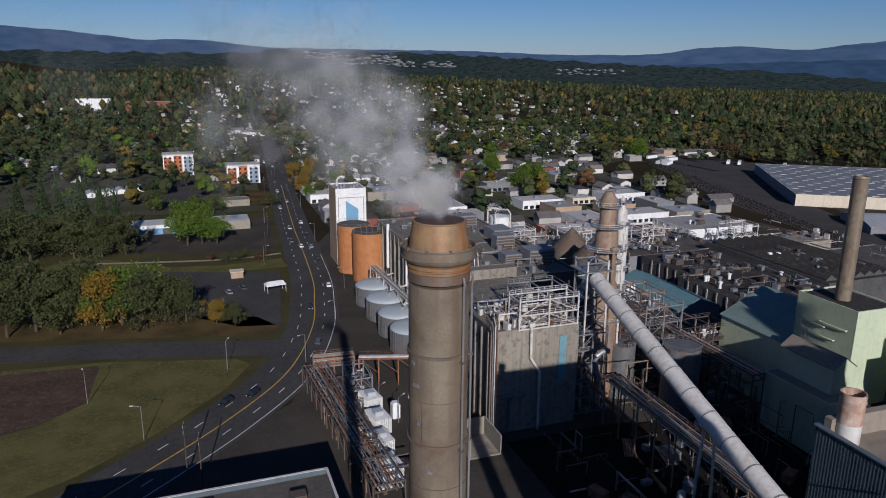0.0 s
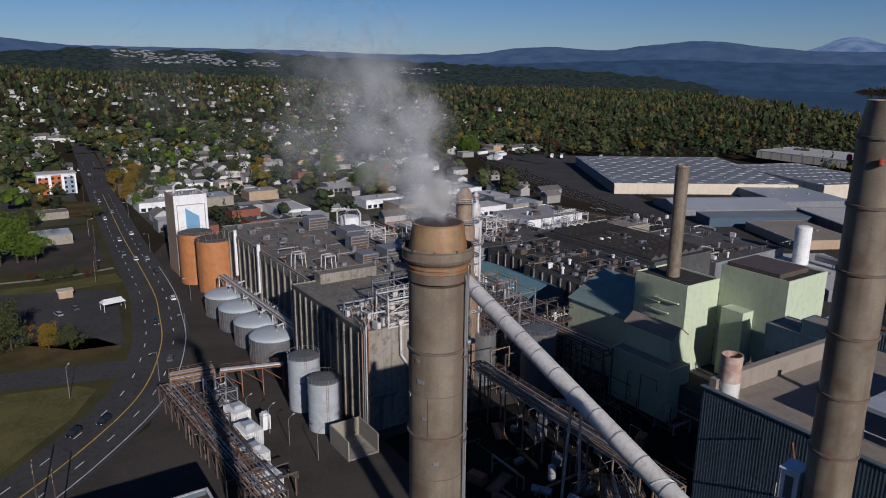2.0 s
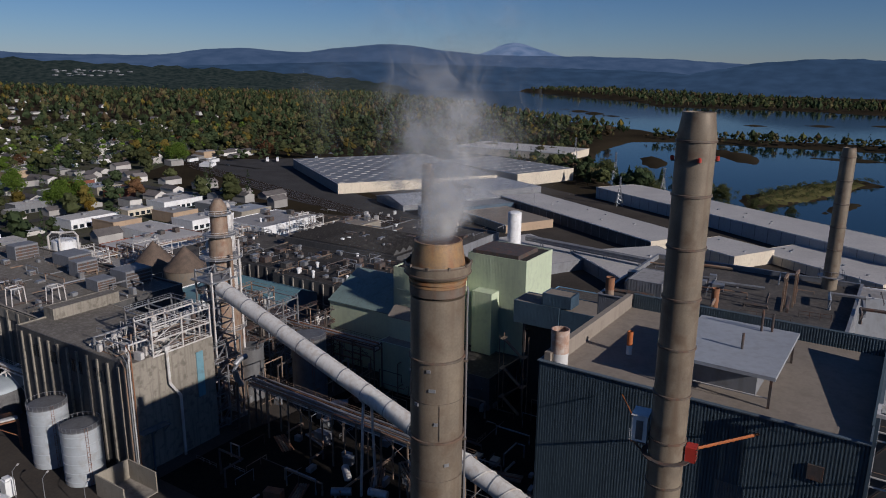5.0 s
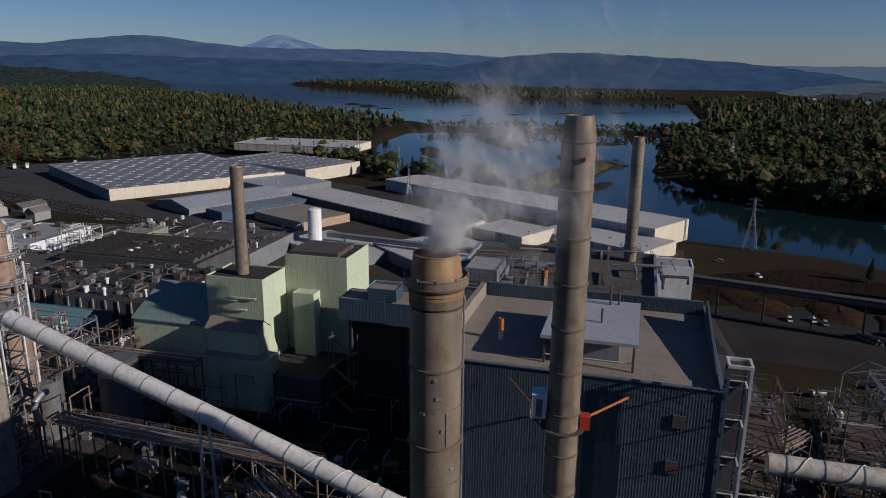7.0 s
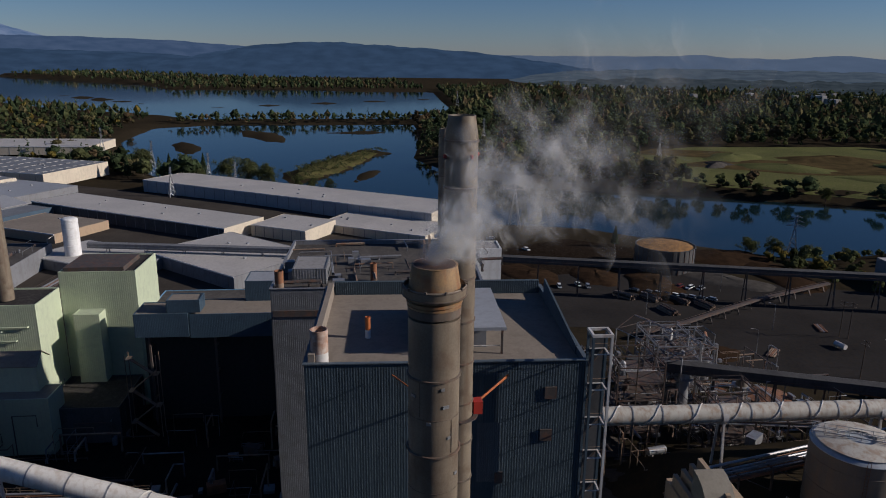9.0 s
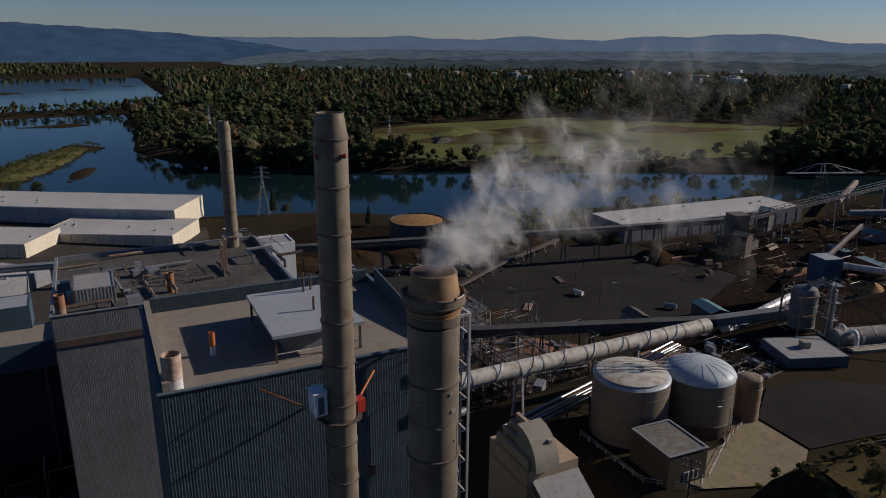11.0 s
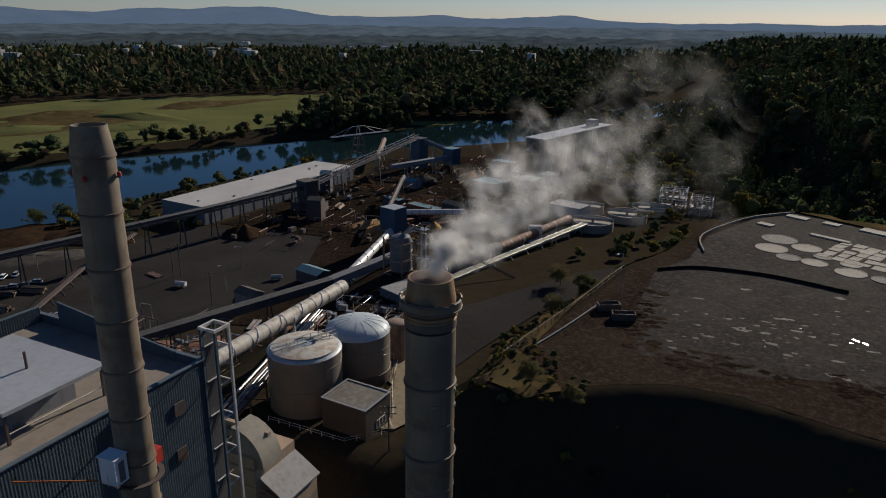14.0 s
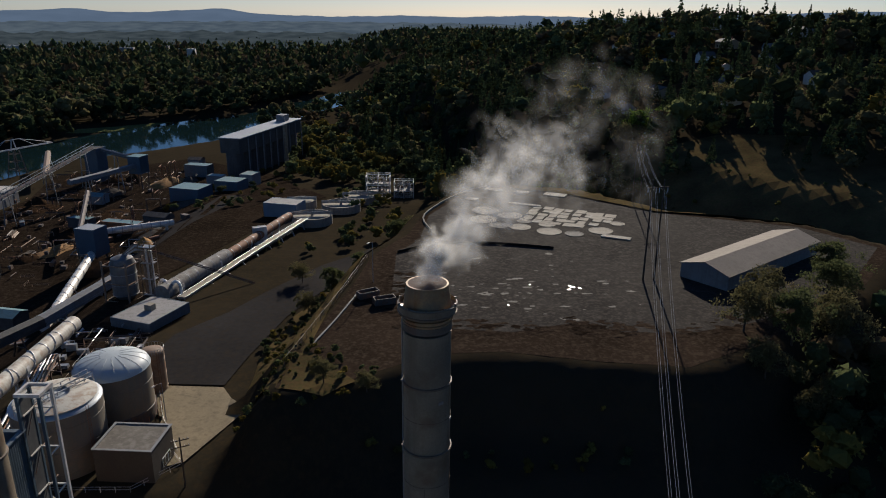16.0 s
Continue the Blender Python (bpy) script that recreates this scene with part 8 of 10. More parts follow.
# open skips on the lot
for x, y, rz in ((-0.5, -121.5, 15), (3.4, -126, 25)):
    sk = thing("skip", x, y, float(land([x], [y])[0]) + 0.06, rz, "empty open steel skip on the lot", "skip", "skips")
    for k in (-1, 1):
        part("side", Shape().box(-2.6, 2.6, k * 1.15 - 0.06, k * 1.15 + 0.06, 0.1, 1.7), STEEL_DARK, sk)
        part("end", Shape().box(k * 2.55 - 0.06, k * 2.55 + 0.06, -1.08, 1.08, 0.1, 1.7), STEEL_DARK, sk)
    part("floor", Shape().box(-2.45, 2.45, -1.08, 1.08, 0.1, 0.2), RUSTY, sk)
    part("skid", Shape().box(-2.4, 2.4, -0.8, -0.6, -0.1, 0.1).box(-2.4, 2.4, 0.6, 0.8, -0.1, 0.1), STEEL_DARK, sk)
# ---- heaps, sheds and plant lying about the wood yard ----
def mound(x, y, r, h, material, label, seed, long=1.4):
    """A loose mound with an uneven outline and ridged top."""
    rr = np.random.default_rng(seed)
    n, k = 22, 7
    off = rr.uniform(0, 6.28, 4)
    vs, fs = [], []
    for j in range(k):
        f = j / (k - 1)
        for i in range(n):
            a = 2 * math.pi * i / n
            rad = r * (1 - f) * (1 + 0.16 * math.sin(2 * a + off[0]) + 0.10 * math.sin(5 * a + off[1]) + rr.uniform(-0.05, 0.05)) + 0.02
            vs.append((long * rad * math.cos(a), rad * math.sin(a), h * (1 - (1 - f) ** 1.5) * (1 + 0.12 * math.sin(3 * a + off[2])) - (0.6 if j == 0 else 0)))
    fs = [(j * n + i, j * n + (i + 1) % n, (j + 1) * n + (i + 1) % n, (j + 1) * n + i) for j in range(k - 1) for i in range(n)]
    z = float(land([x], [y])[0])
    single("earth_mound", Shape().add(vs, fs), material, label, "mound", "yard mounds", smooth=True, m=pose(x, y, z, 0, 0, rr.uniform(0, 180)))


BARKHEAP = mat("dark_bark_mulch", (0.055, 0.034, 0.020), (0.026, 0.017, 0.011), 0.95, 0, 0.3, 3, 0.6, bumpdist=0.2, spec=0.0)
GRAVEL = mat("grey_gravel", (0.10, 0.092, 0.08), (0.055, 0.05, 0.045), 0.95, 0, 0.3, 4, 0.5, bumpdist=0.1, spec=0.0)
ry = random.Random(77)
for i in range(26):
    x, y = ry.uniform(88, 205), ry.uniform(-420, -235)
    if (x - 226) ** 2 + (y + 310) ** 2 < 2500 or x > 200 + (y + 240) * 0.1:
        continue
    mound(x, y, ry.uniform(4, 11), ry.uniform(1.5, 4.5), (BARKHEAP, BARKHEAP, GRAVEL, LOGS)[i % 4 if i % 8 < 7 else 0], ("dark bark mound in the wood yard", "dark bark mound in the wood yard", "grey gravel mound in the yard", "mound of orange wood chips")[i % 4 if i % 8 < 7 else 0], i)
for x, y, r, h, k in ((243, -140, 13, 3.4, 0), (262, -120, 11, 3.0, 0), (282, -196, 16, 4.0, 0), (250, -206, 15, 3.2, 0), (268, -90, 12, 2.6, 0), (170, -128, 6, 1.6, 0), (246, -176, 12, 3.0, 2)):
    mound(x, y, r, h * 0.6, (BARKHEAP, BARKHEAP, GRAVEL, RUSTY)[k], ("dark earth bank beside the chip tank", "", "grey gravel bank in the yard", "rusty red mound behind the tube")[k], int(x), 1.8)


for i, (x, y, r, h, m) in enumerate(((560, -430, 24, 4.5, FIELD), (520, -540, 26, 4.0, FIELD), (610, -520, 30, 5.0, DRYGRASS), (470, -470, 18, 3.0, FIELD), (650, -430, 26, 4.0, FIELD), (540, -640, 26, 4.0, DRYGRASS), (585, -372, 10, 4.0, GRAVEL), (600, -384, 8, 3.0, GRAVEL))):
    mound(x, y, r, h, m, "grey gravel mound in the meadow" if m is GRAVEL else "low grassy earthwork in the meadow", 300 + i, 2.2)


def log_stack(x, y, rz, n, ln, seed):
    r2 = random.Random(seed)
    t = thing("log_stack", x, y, float(land([x], [y])[0]), rz, "low stack of long grey-brown timbers in the yard", "timber stack", "timber stacks")
    for row in range(3):
        for i in range(n - row):
            rad = r2.uniform(0.28, 0.42)
            x0 = r2.uniform(-0.6, 0.6)
            part("log", Shape().tube([(x0 - ln / 2, (i + row * 0.5) * 0.85, 0.4 + row * 0.68), (x0 + ln / 2, (i + row * 0.5) * 0.85, 0.4 + row * 0.68)], rad, 7), (BARK, STEEL_TAN, STEEL_DARK)[r2.randrange(3)], t, "", True)


for i, (x, y, rz) in enumerate(((228, -132, 20), (223, -142, 24), (216, -150, 15), (232, -122, 30), (212, -132, 10), (150, -268, 80), (136, -290, 60), (170, -300, 100))):
    log_stack(x, y, rz, 5, 9, i)
for i, (x, y, sx, sy, h, rz, m) in enumerate(((150, -360, 10, 7, 5, -12, GREYSIDE), (180, -290, 18, 7, 5, 10, DARKWALL), 
                                            (100, -296, 12, 7, 5, -22, DARKWALL), (124, -196, 12, 7, 5, -18, DARKWALL), (134, -168, 9, 6, 5, -16, GREYSIDE), (168, -276, 7, 7, 11, 12, STEEL_DARK),
                                            (192, -330, 6, 6, 12, 12, DARKWALL), (116, -450, 9, 7, 6, -15, GREYSIDE))):
    z = float(land([x], [y])[0])
    q = gable("yard_shed", x, y, z - 0.3, h, 1.2, sx, sy, rz, m, (TEAL, ROOF_DARK, ROOF_DARK)[i % 3], "small %s yard shed with a low pitched roof" % {BLUEGREY: "grey-blue", GREYSIDE: "grey", BLUE: "dark blue", DARKWALL: "dark", STEEL_DARK: "rusty dark"}[m], "shed", "yard sheds", 0.3)
    part("door", Shape().box(-1.4, 1.4, -sy / 2 - 0.08, -sy / 2 + 0.02, 0.3, 3.2), STEEL_DARK, q)
for i, (a, b, w, h, m) in enumerate((((124, -262, 3), (146, -338, 6), 1.8, 1.5, STEEL_DARK),)):
    gallery(a, b, w, h, m, "narrow %s conveyor between yard buildings" % {GREYSIDE: "grey", BLUEGREY: "grey-blue", BLUE: "dark blue", STEEL_DARK: "rusty dark"}[m], 4)
# ---- posts, lines, vehicles ----
def lamp_post(x, y, h=9.0, rz=0, label="grey street lamp on a tall pole"):
    t = thing("street_lamp", x, y, gz(x, y), rz, label, "street lamp", "street lamps")
    part("pole", Shape().tube([(0, 0, -0.2), (0, 0, h)], 0.11, 8, 0.07), STEEL, t, "", True)
    part("arm", Shape().tube([(0, 0, h - 0.1), (1.2, 0, h + 0.25), (2.0, 0, h + 0.25)], 0.05, 6), STEEL, t, "", True)
    part("head", Shape().box(1.8, 2.6, -0.16, 0.16, h + 0.15, h + 0.33), STEEL_WHITE, t)
    return t


def utility_pole(x, y, h=13, rz=0, arms=2, label="wooden utility pole with crossarms"):
    t = thing("utility_pole", x, y, gz(x, y), rz, label, "utility pole", "utility poles")
    part("pole", Shape().tube([(0, 0, -0.3), (0, 0, h)], 0.17, 8, 0.12), BARK, t, "", True)
    for k in range(arms):
        z = h - 0.7 - 1.3 * k
        part("crossarm", Shape().box(-1.5, 1.5, -0.07, 0.07, z, z + 0.16), BARK, t)
        ins = Shape()
        for s in (-1.35, -0.7, 0.7, 1.35):
            ins.lathe([(0.05, z + 0.16), (0.08, z + 0.25), (0.04, z + 0.4)], 6, s, 0)
        part("insulator", ins, STEEL_WHITE, t)
    return t


def wire(a, b, sag, label="thin overhead power cable"):
    A, B = Vector(a), Vector(b)
    pts = [tuple(A + (B - A) * i / 14 - Vector((0, 0, sag * 4 * (i / 14) * (1 - i / 14)))) for i in range(15)]
    return single("power_line", Shape().tube(pts, 0.022, 4), STEEL, label, "cable", "power lines")


for u, v, rz in ((-39.7, 167.3, 100), (-24.7, 141.8, 160), (-3, 178, 60), (20, 176, 200), (47, 245, 180), (20, 290, 0), (50, 330, 180), (30, 380, 0), (57, 420, 180), (35, 205, 200)):
    lamp_post(*mill(u, v), 9, rz)
for u, v in ((-15, 122), (-12, 116), (22, 300), (28, 345), (40, 470), (58, 560)):
    utility_pole(*mill(u, v), 13, 80)
for u, v, h in ((36, 130, 7), (38, 122, 7), (41, 112, 7), (33, 138, 7)):
    lamp_post(*mill(u, v), h, 30, "short yard lamp beside the lane")
for x, y, h in ((44.9, -95.5, 9), (2.0, -136, 11), (188, -160, 10), (160, -200, 9), (150, -176, 10), (168, -140, 9), (210, -120, 9), (232, -165, 9)):
    lamp_post(x, y, h, 60, "slim yard light pole")
utility_pole(36, -73, 10, 20)
for x, y, h in ((95, -60, 30), (176, -182, 14), (178, -180, 14), (146, -162, 13)):
    utility_pole(x, y, h, 10)

# twin wooden power poles on the terrace and the cables that pass beside the camera's path
ROWA = [(-68.5, -131.5, 57), (-71.6, -131.8, 57)]
for x, y, top in ROWA:
    t = thing("power_pole", x, y, gz(x, y), 0, "tall wooden transmission pole with insulators", "power pole", "power poles")
    h = top - gz(x, y)
    part("pole", Shape().tube([(0, 0, -0.3), (0, 0, h)], 0.25, 8, 0.16), BARK, t, "", True)
    part("crossarm", Shape().box(-1.3, 1.3, -0.1, 0.1, h - 2.2, h - 1.95), BARK, t)
    for s in (-1.1, 1.1):
        part("insulator", Shape().lathe([(0.08, h - 3.4), (0.14, h - 3.0), (0.08, h - 2.2)], 8, s, 0), STEEL_WHITE, t)
for x, y, top in ((-95.5, -212, 54), (-98, -211, 54)):
    t = thing("power_pole", x, y, gz(x, y), 0, "distant wooden transmission pole", "power pole", "power poles")
    h = top - gz(x, y)
    part("pole", Shape().tube([(0, 0, -0.3), (0, 0, h)], 0.22, 8, 0.14), BARK, t, "", True)
    part("crossarm", Shape().box(-1.3, 1.3, -0.1, 0.1, h - 2.2, h - 1.95), BARK, t)
for k, (x1, x2, x3) in enumerate(((-68.1, -18.4, -95), (-69.6, -19.1, -96.3), (-72.0, -20.2, -98.2))):
    for e in (-0.2, 0.2):
        wire((x1 + e, -131.6, 53.8), (x2 + e * 0.6, 4.2, 45.5 + 0.3 * k), 4.5 + e)
        wire((x3 + e, -211.5, 51), (x1 + e, -131.6, 53.8), 2)
for x, y in ((-18.6, 4.2), (-20.0, 4.2)):
    t = thing("power_pole", x, y, gz(x, y), 0, "wooden transmission pole in the dark hollow", "power pole", "power poles")
    h = 47.0 - gz(x, y)
    part("pole", Shape().tube([(0, 0, -0.3), (0, 0, h)], 0.25, 8, 0.16), BARK, t, "", True)
    part("crossarm", Shape().box(-1.2, 1.2, -0.1, 0.1, h - 1.6, h - 1.35), BARK, t)


def pylon(x, y, h, rz):
    t = thing("pylon", x, y, gz(x, y), rz, "grey lattice transmission pylon by the river", "pylon", "pylons")
    w = h * 0.11
    def c(sx, sy, z):
        k = w * (1 - 0.86 * min(1, z / (h * 0.72)))
        return (sx * k, sy * k, z)
    for sx in (-1, 1):
        for sy in (-1, 1):
            part("leg", Shape().tube([c(sx, sy, -0.3), c(sx, sy, h * 0.72), c(sx, sy, h)], 0.16, 4), STEEL, t)
    lv = [0, 0.16, 0.3, 0.42, 0.53, 0.63, 0.72, 0.81, 0.9, 1.0]
    for a, b in zip(lv, lv[1:]):
        za, zb = a * h, b * h
        s = Shape()
        for (ax, ay), (bx_, by_) in (((-1, -1), (1, -1)), ((1, -1), (1, 1)), ((1, 1), (-1, 1)), ((-1, 1), (-1, -1))):
            s.tube([c(ax, ay, za), c(bx_, by_, zb)], 0.09, 3).tube([c(bx_, by_, za), c(ax, ay, zb)], 0.09, 3)
        part("lattice", s, STEEL, t)
    for f, l in ((0.78, 0.2), (0.88, 0.17), (0.98, 0.13)):
        part("arm", Shape().tube([(-h * l, 0, f * h), (0, 0, f * h + 1.2), (h * l, 0, f * h)], 0.14, 4).tube([(-h * l, 0, f * h), (h * l, 0, f * h)], 0.14, 4), STEEL, t)


for x, y, h, rz in ((640, 150, 30, 30), (690, 205, 32, 30), (570, 92, 30, 30), (505, 64, 28, 30), (365, -110, 28, 60), (278, -232, 22, 60), (455, 100, 20, 30), (740, -180, 34, 10), (620, -330, 26, 10), (1290, -260, 40, 0)):
    pylon(x, y, h, rz)


# vehicles
def car(name, x, y, rz, label, body, length=4.5, h=1.45, truck=False, z=None):
    t = thing(name, x, y, (gz(x, y) + 0.12 if z is None else z), rz, label, "car", "parked and passing cars")
    L, W = length / 2, 0.9
    part("body", Shape().add([(-L, -W, 0.3), (L, -W, 0.3), (L, W, 0.3), (-L, W, 0.3), (-L, -W, 0.85), (L * 0.96, -W * 0.96, 0.72), (L * 0.96, W * 0.96, 0.72), (-L, W, 0.85)],
                             [(3, 2, 1, 0), (4, 5, 6, 7), (0, 1, 5, 4), (1, 2, 6, 5), (2, 3, 7, 6), (3, 0, 4, 7)]), body, t)
    a, b = (-L * 0.1, L * 0.5) if truck else (-L * 0.8, L * 0.42)
    part("cabin", Shape().add([(a - 0.25, -W * 0.95, 0.8), (b + 0.5, -W * 0.95, 0.74), (b + 0.5, W * 0.95, 0.74), (a - 0.25, W * 0.95, 0.8), (a, -W * 0.78, h), (b - 0.2, -W * 0.78, h), (b - 0.2, W * 0.78, h), (a, W * 0.78, h)],
                              [(4, 5, 6, 7), (0, 1, 5, 4), (1, 2, 6, 5), (2, 3, 7, 6), (3, 0, 4, 7)]), GLASS, t, "dark glazed cabin")
    part("roof", Shape().box(a + 0.05, b - 0.25, -W * 0.76, W * 0.76, h, h + 0.05), body, t)
    for sx in (-L * 0.62, L * 0.62):
        for sy in (-W, W):
            part("wheel", Shape().tube([(sx, sy - 0.12, 0.33), (sx, sy + 0.12, 0.33)], 0.33, 12), BLACK, t)
    part("headlight", Shape().box(L * 0.955, L * 0.985, -W * 0.7 - 0.15, -W * 0.7 + 0.15, 0.55, 0.68).box(L * 0.955, L * 0.985, W * 0.7 - 0.15, W * 0.7 + 0.15, 0.55, 0.68), WHITE, t)
    return t


CARS = [(m, n) for m, n in ((mat("silver_paint", (0.45, 0.46, 0.48), (0.42, 0.43, 0.45), 0.3, 0.4, bump=0), "silver"), (mat("black_paint", (0.02, 0.02, 0.022), (0.018, 0.018, 0.02), 0.25, 0.2, bump=0), "black"),
                            (mat("white_car_paint", (0.75, 0.75, 0.74), (0.72, 0.72, 0.71), 0.3, 0, bump=0), "white"), (mat("grey_paint", (0.12, 0.125, 0.13), (0.11, 0.115, 0.12), 0.3, 0.3, bump=0), "grey"),
                            (mat("dark_red_paint", (0.16, 0.02, 0.02), (0.15, 0.02, 0.02), 0.3, 0.2, bump=0), "dark red"))]
protos = [car("car", 0, -500 - 10 * i, 0, "%s car with dark windows on asphalt" % n, m, truck=False, z=0) for i, (m, n) in enumerate(CARS)]
used = set()
def place_car(k, x, y, rz, z=None):
    zz = gz(x, y) + 0.12 if z is None else z
    if k not in used:
        used.add(k)
        protos[k].matrix_basis = pose(x, y, zz, 0, 0, rz)
    else:
        copy_thing(protos[k], pose(x, y, zz, 0, 0, rz))
for k, u, v, rz in ((1, -4.8, 155.3, 225), (1, 2.5, 158.1, 225), (3, 26.5, 190, 65), (2, 41.5, 250, 80), (1, 44.3, 292, 85), (2, 41.1, 318, 85), (0, 45.6, 316, 85), (2, 49.5, 373, 83), (0, 41.5, 361, 263), (3, 38, 330, 263), (1, 48, 345, 83),
                    (1, -5, 260.7, 20), (0, 2.2, 252.9, 100), (3, 8, 257, 100), (2, 44, 420, 263), (0, 51, 440, 83), (4, -12.4, 526, 20), (3, 53, 520, 83), (2, 50, 480, 263), (1, 30, 225, 255), (0, 62, 610, 83), (2, 58, 640, 263)):
    x, y = mill(u, v)
    place_car(k, x, y, rz)
for k, x, y, rz in ((2, 248, -97.6, 170), (2, 249, -106.6, 175), (0, 246, -110, 170), (2, 309.5, -101, 200), (0, 334, -88, 80), (3, 235, -133, 30), (0, 233, -136, 30), (1, 231, -139, 30), (2, 229.5, -142, 30), (3, 228, -145, 30), (0, 226, -148, 30), (1, 238, -128, 30),
                    (3, 224, -151, 30), (0, 222, -155, 30), (4, 240, -150, 120), (2, 238, -154, 120), (0, 236, -158, 120)):
    place_car(k, x, y, rz)
rc = random.Random(11)
for i in range(5):                          # kerbside cars in the town streets
    u, v = rc.uniform(110, 640), rc.uniform(330, 640)
    x, y = mill(round(u / 84) * 84 + rc.choice([-5, 5]) + 10, v)
    place_car(rc.randrange(4), x, y, 85)
# white trailers and yard boxes
for u, v, s in ((31, 139.5, 6.5), (30.2, 128.5, 7), (28, 118, 7), (27, 107, 6.5)):
    x, y = mill(u, v)
    t = thing("equipment_cabin", x, y, 0.03, MILL + 8, "white corrugated equipment cabin in the yard", "cabin", "equipment cabins")
    part("body", Shape().box(-2.2, 2.2, -s / 2, s / 2, 0.3, 4.4).ribs(-2.2, s / 2, -2.2, -s / 2, 0.3, 4.4, 0.5, 0.08).ribs(-2.2, -s / 2, 2.2, -s / 2, 0.3, 4.4, 0.5, 0.08), WHITE, t)
    part("skid", Shape().box(-2.0, 2.0, -s / 2 + 0.3, s / 2 - 0.3, 0, 0.3), STEEL_DARK, t)
    part("roof_unit", Shape().box(-1.2, 1.0, -1.4, 1.0, 4.4, 5.5), TANKWHITE, t)
    part("duct", Shape().tube([(-2.4, -1, 0), (-2.4, -1, 3.0), (-3.4, -1, 3.6), (-4.6, -1, 3.6), (-4.6, -1, 0)], 0.3, 8), STEEL, t, "", True)
x, y = mill(36, 133)
t = thing("white_tank", x, y, 0.03, MILL, "upright white box tank in the yard", "tank")
part("body", Shape().box(-1, 1, -1.2, 1.2, 0.2, 4), WHITE, t)
part("cap", Shape().box(-0.7, 0.7, -0.8, 0.8, 4, 4.5), WHITE, t)
part("foot", Shape().box(-0.9, 0.9, -1.1, 1.1, 0, 0.2), STEEL_DARK, t)
x, y = mill(50.5, 112.5)
t = thing("open_bay", x, y, 0.03, MILL, "open-topped concrete bay with sloping sides", "concrete bay")
part("side", Shape().prism([(-4, -5), (-3.7, -5), (-3.7, 5), (-4, 5)], 0, 5), CONC_LIGHT, t)
part("side", Shape().prism([(3.7, -5), (4, -5), (4, 5), (3.7, 5)], 0, 5), CONC_LIGHT, t)
part("back", Shape().box(-3.7, 3.7, 4.7, 5, 0, 5), CONC_LIGHT, t)
part("floor", Shape().box(-3.7, 3.7, -5, 4.7, 0, 0.3), CONCRETE, t)
# loose pipes, scrap and stacks in the shaded yards
rs = random.Random(3)
for i in range(70):
    x, y = (rs.uniform(60, 125), rs.uniform(12, 92)) if i < 36 else (rs.uniform(84, 190), rs.uniform(-320, -60))
    if i % 3 == 0:
        t = thing("scrap_stack", x, y, gz(x, y) + 0.05, rs.uniform(0, 180), "stack of old steel pipe lying in the yard", "scrap", "scrap stacks")
        for j in range(5):
            part("length", Shape().tube([(-4, j * 0.6 - 1.2, 0.28), (4, j * 0.6 - 1.2, 0.28)], 0.26, 6), rs.choice([RUSTY, STEEL, STEEL_TAN]), t)
    elif i % 3 == 1:
        t = thing("yard_box", x, y, gz(x, y) + 0.05, rs.uniform(0, 180), "weathered steel box standing in the yard", "box", "yard boxes")
        part("body", Shape().box(-2, 2, -1.1, 1.1, 0.1, 2.2), rs.choice([STEEL_DARK, STEEL, RUSTY, BLUEGREY]), t)
        part("skid", Shape().box(-1.9, 1.9, -0.9, 0.9, 0, 0.1), STEEL_DARK, t)
    else:
        t = thing("drum_tank", x, y, gz(x, y) + 0.05, rs.uniform(0, 180), "small horizontal steel tank on saddles", "tank", "drum tanks")
        part("drum", Shape().tube([(-2.2, 0, 1.3), (-2, 0, 1.3), (2, 0, 1.3), (2.2, 0, 1.3)], 0.9, 14), rs.choice([STEEL, STEEL_WHITE, RUSTY]), t, "", True)
        for s in (-1.2, 1.2):
            part("saddle", Shape().box(s - 0.2, s + 0.2, -0.7, 0.7, 0, 0.7), CONCRETE, t)
# ---- trailers and the far bridge ----
def trailer(x, y, rz):
    t = thing("trailer", x, y, gz(x, y) + 0.1, rz, "white box trailer parked on the lot", "trailer", "parked trailers")
    part("box", Shape().box(-6.5, 6.5, -1.3, 1.3, 1.1, 3.9), WHITE, t)
    part("chassis", Shape().box(-6.3, 6.3, -0.5, 0.5, 0.75, 1.1), STEEL_DARK, t)
    for s in (3.6, 4.9):
        part("axle_wheels", Shape().tube([(s, -1.25, 0.5), (s, 1.25, 0.5)], 0.5, 12), BLACK, t, "", True)


for x, y, rz in ((446, 478, 100), (452, 482, 100), (458, 486, 98), (478, 500, 10), (486, 512, 12), (520, 470, 40), (528, 464, 40), (560, 440, 35), (470, 520, 8)):
    trailer(x, y, rz)
br_ = thing("road_bridge", -75, -1302, -12, 163, "low concrete highway bridge far down the river", "bridge")
part("deck", Shape().box(-95, 95, -6, 6, 14, 16), CONC_LIGHT, br_)
for s in (-6, 6):
    part("parapet", Shape().box(-95, 95, s - 0.3, s + 0.3, 16, 17.2), CONC_LIGHT, br_)
for i in range(6):
    part("pier", Shape().box(-76 + 30 * i, -73 + 30 * i, -4, 4, -6, 14), CONCRETE, br_)
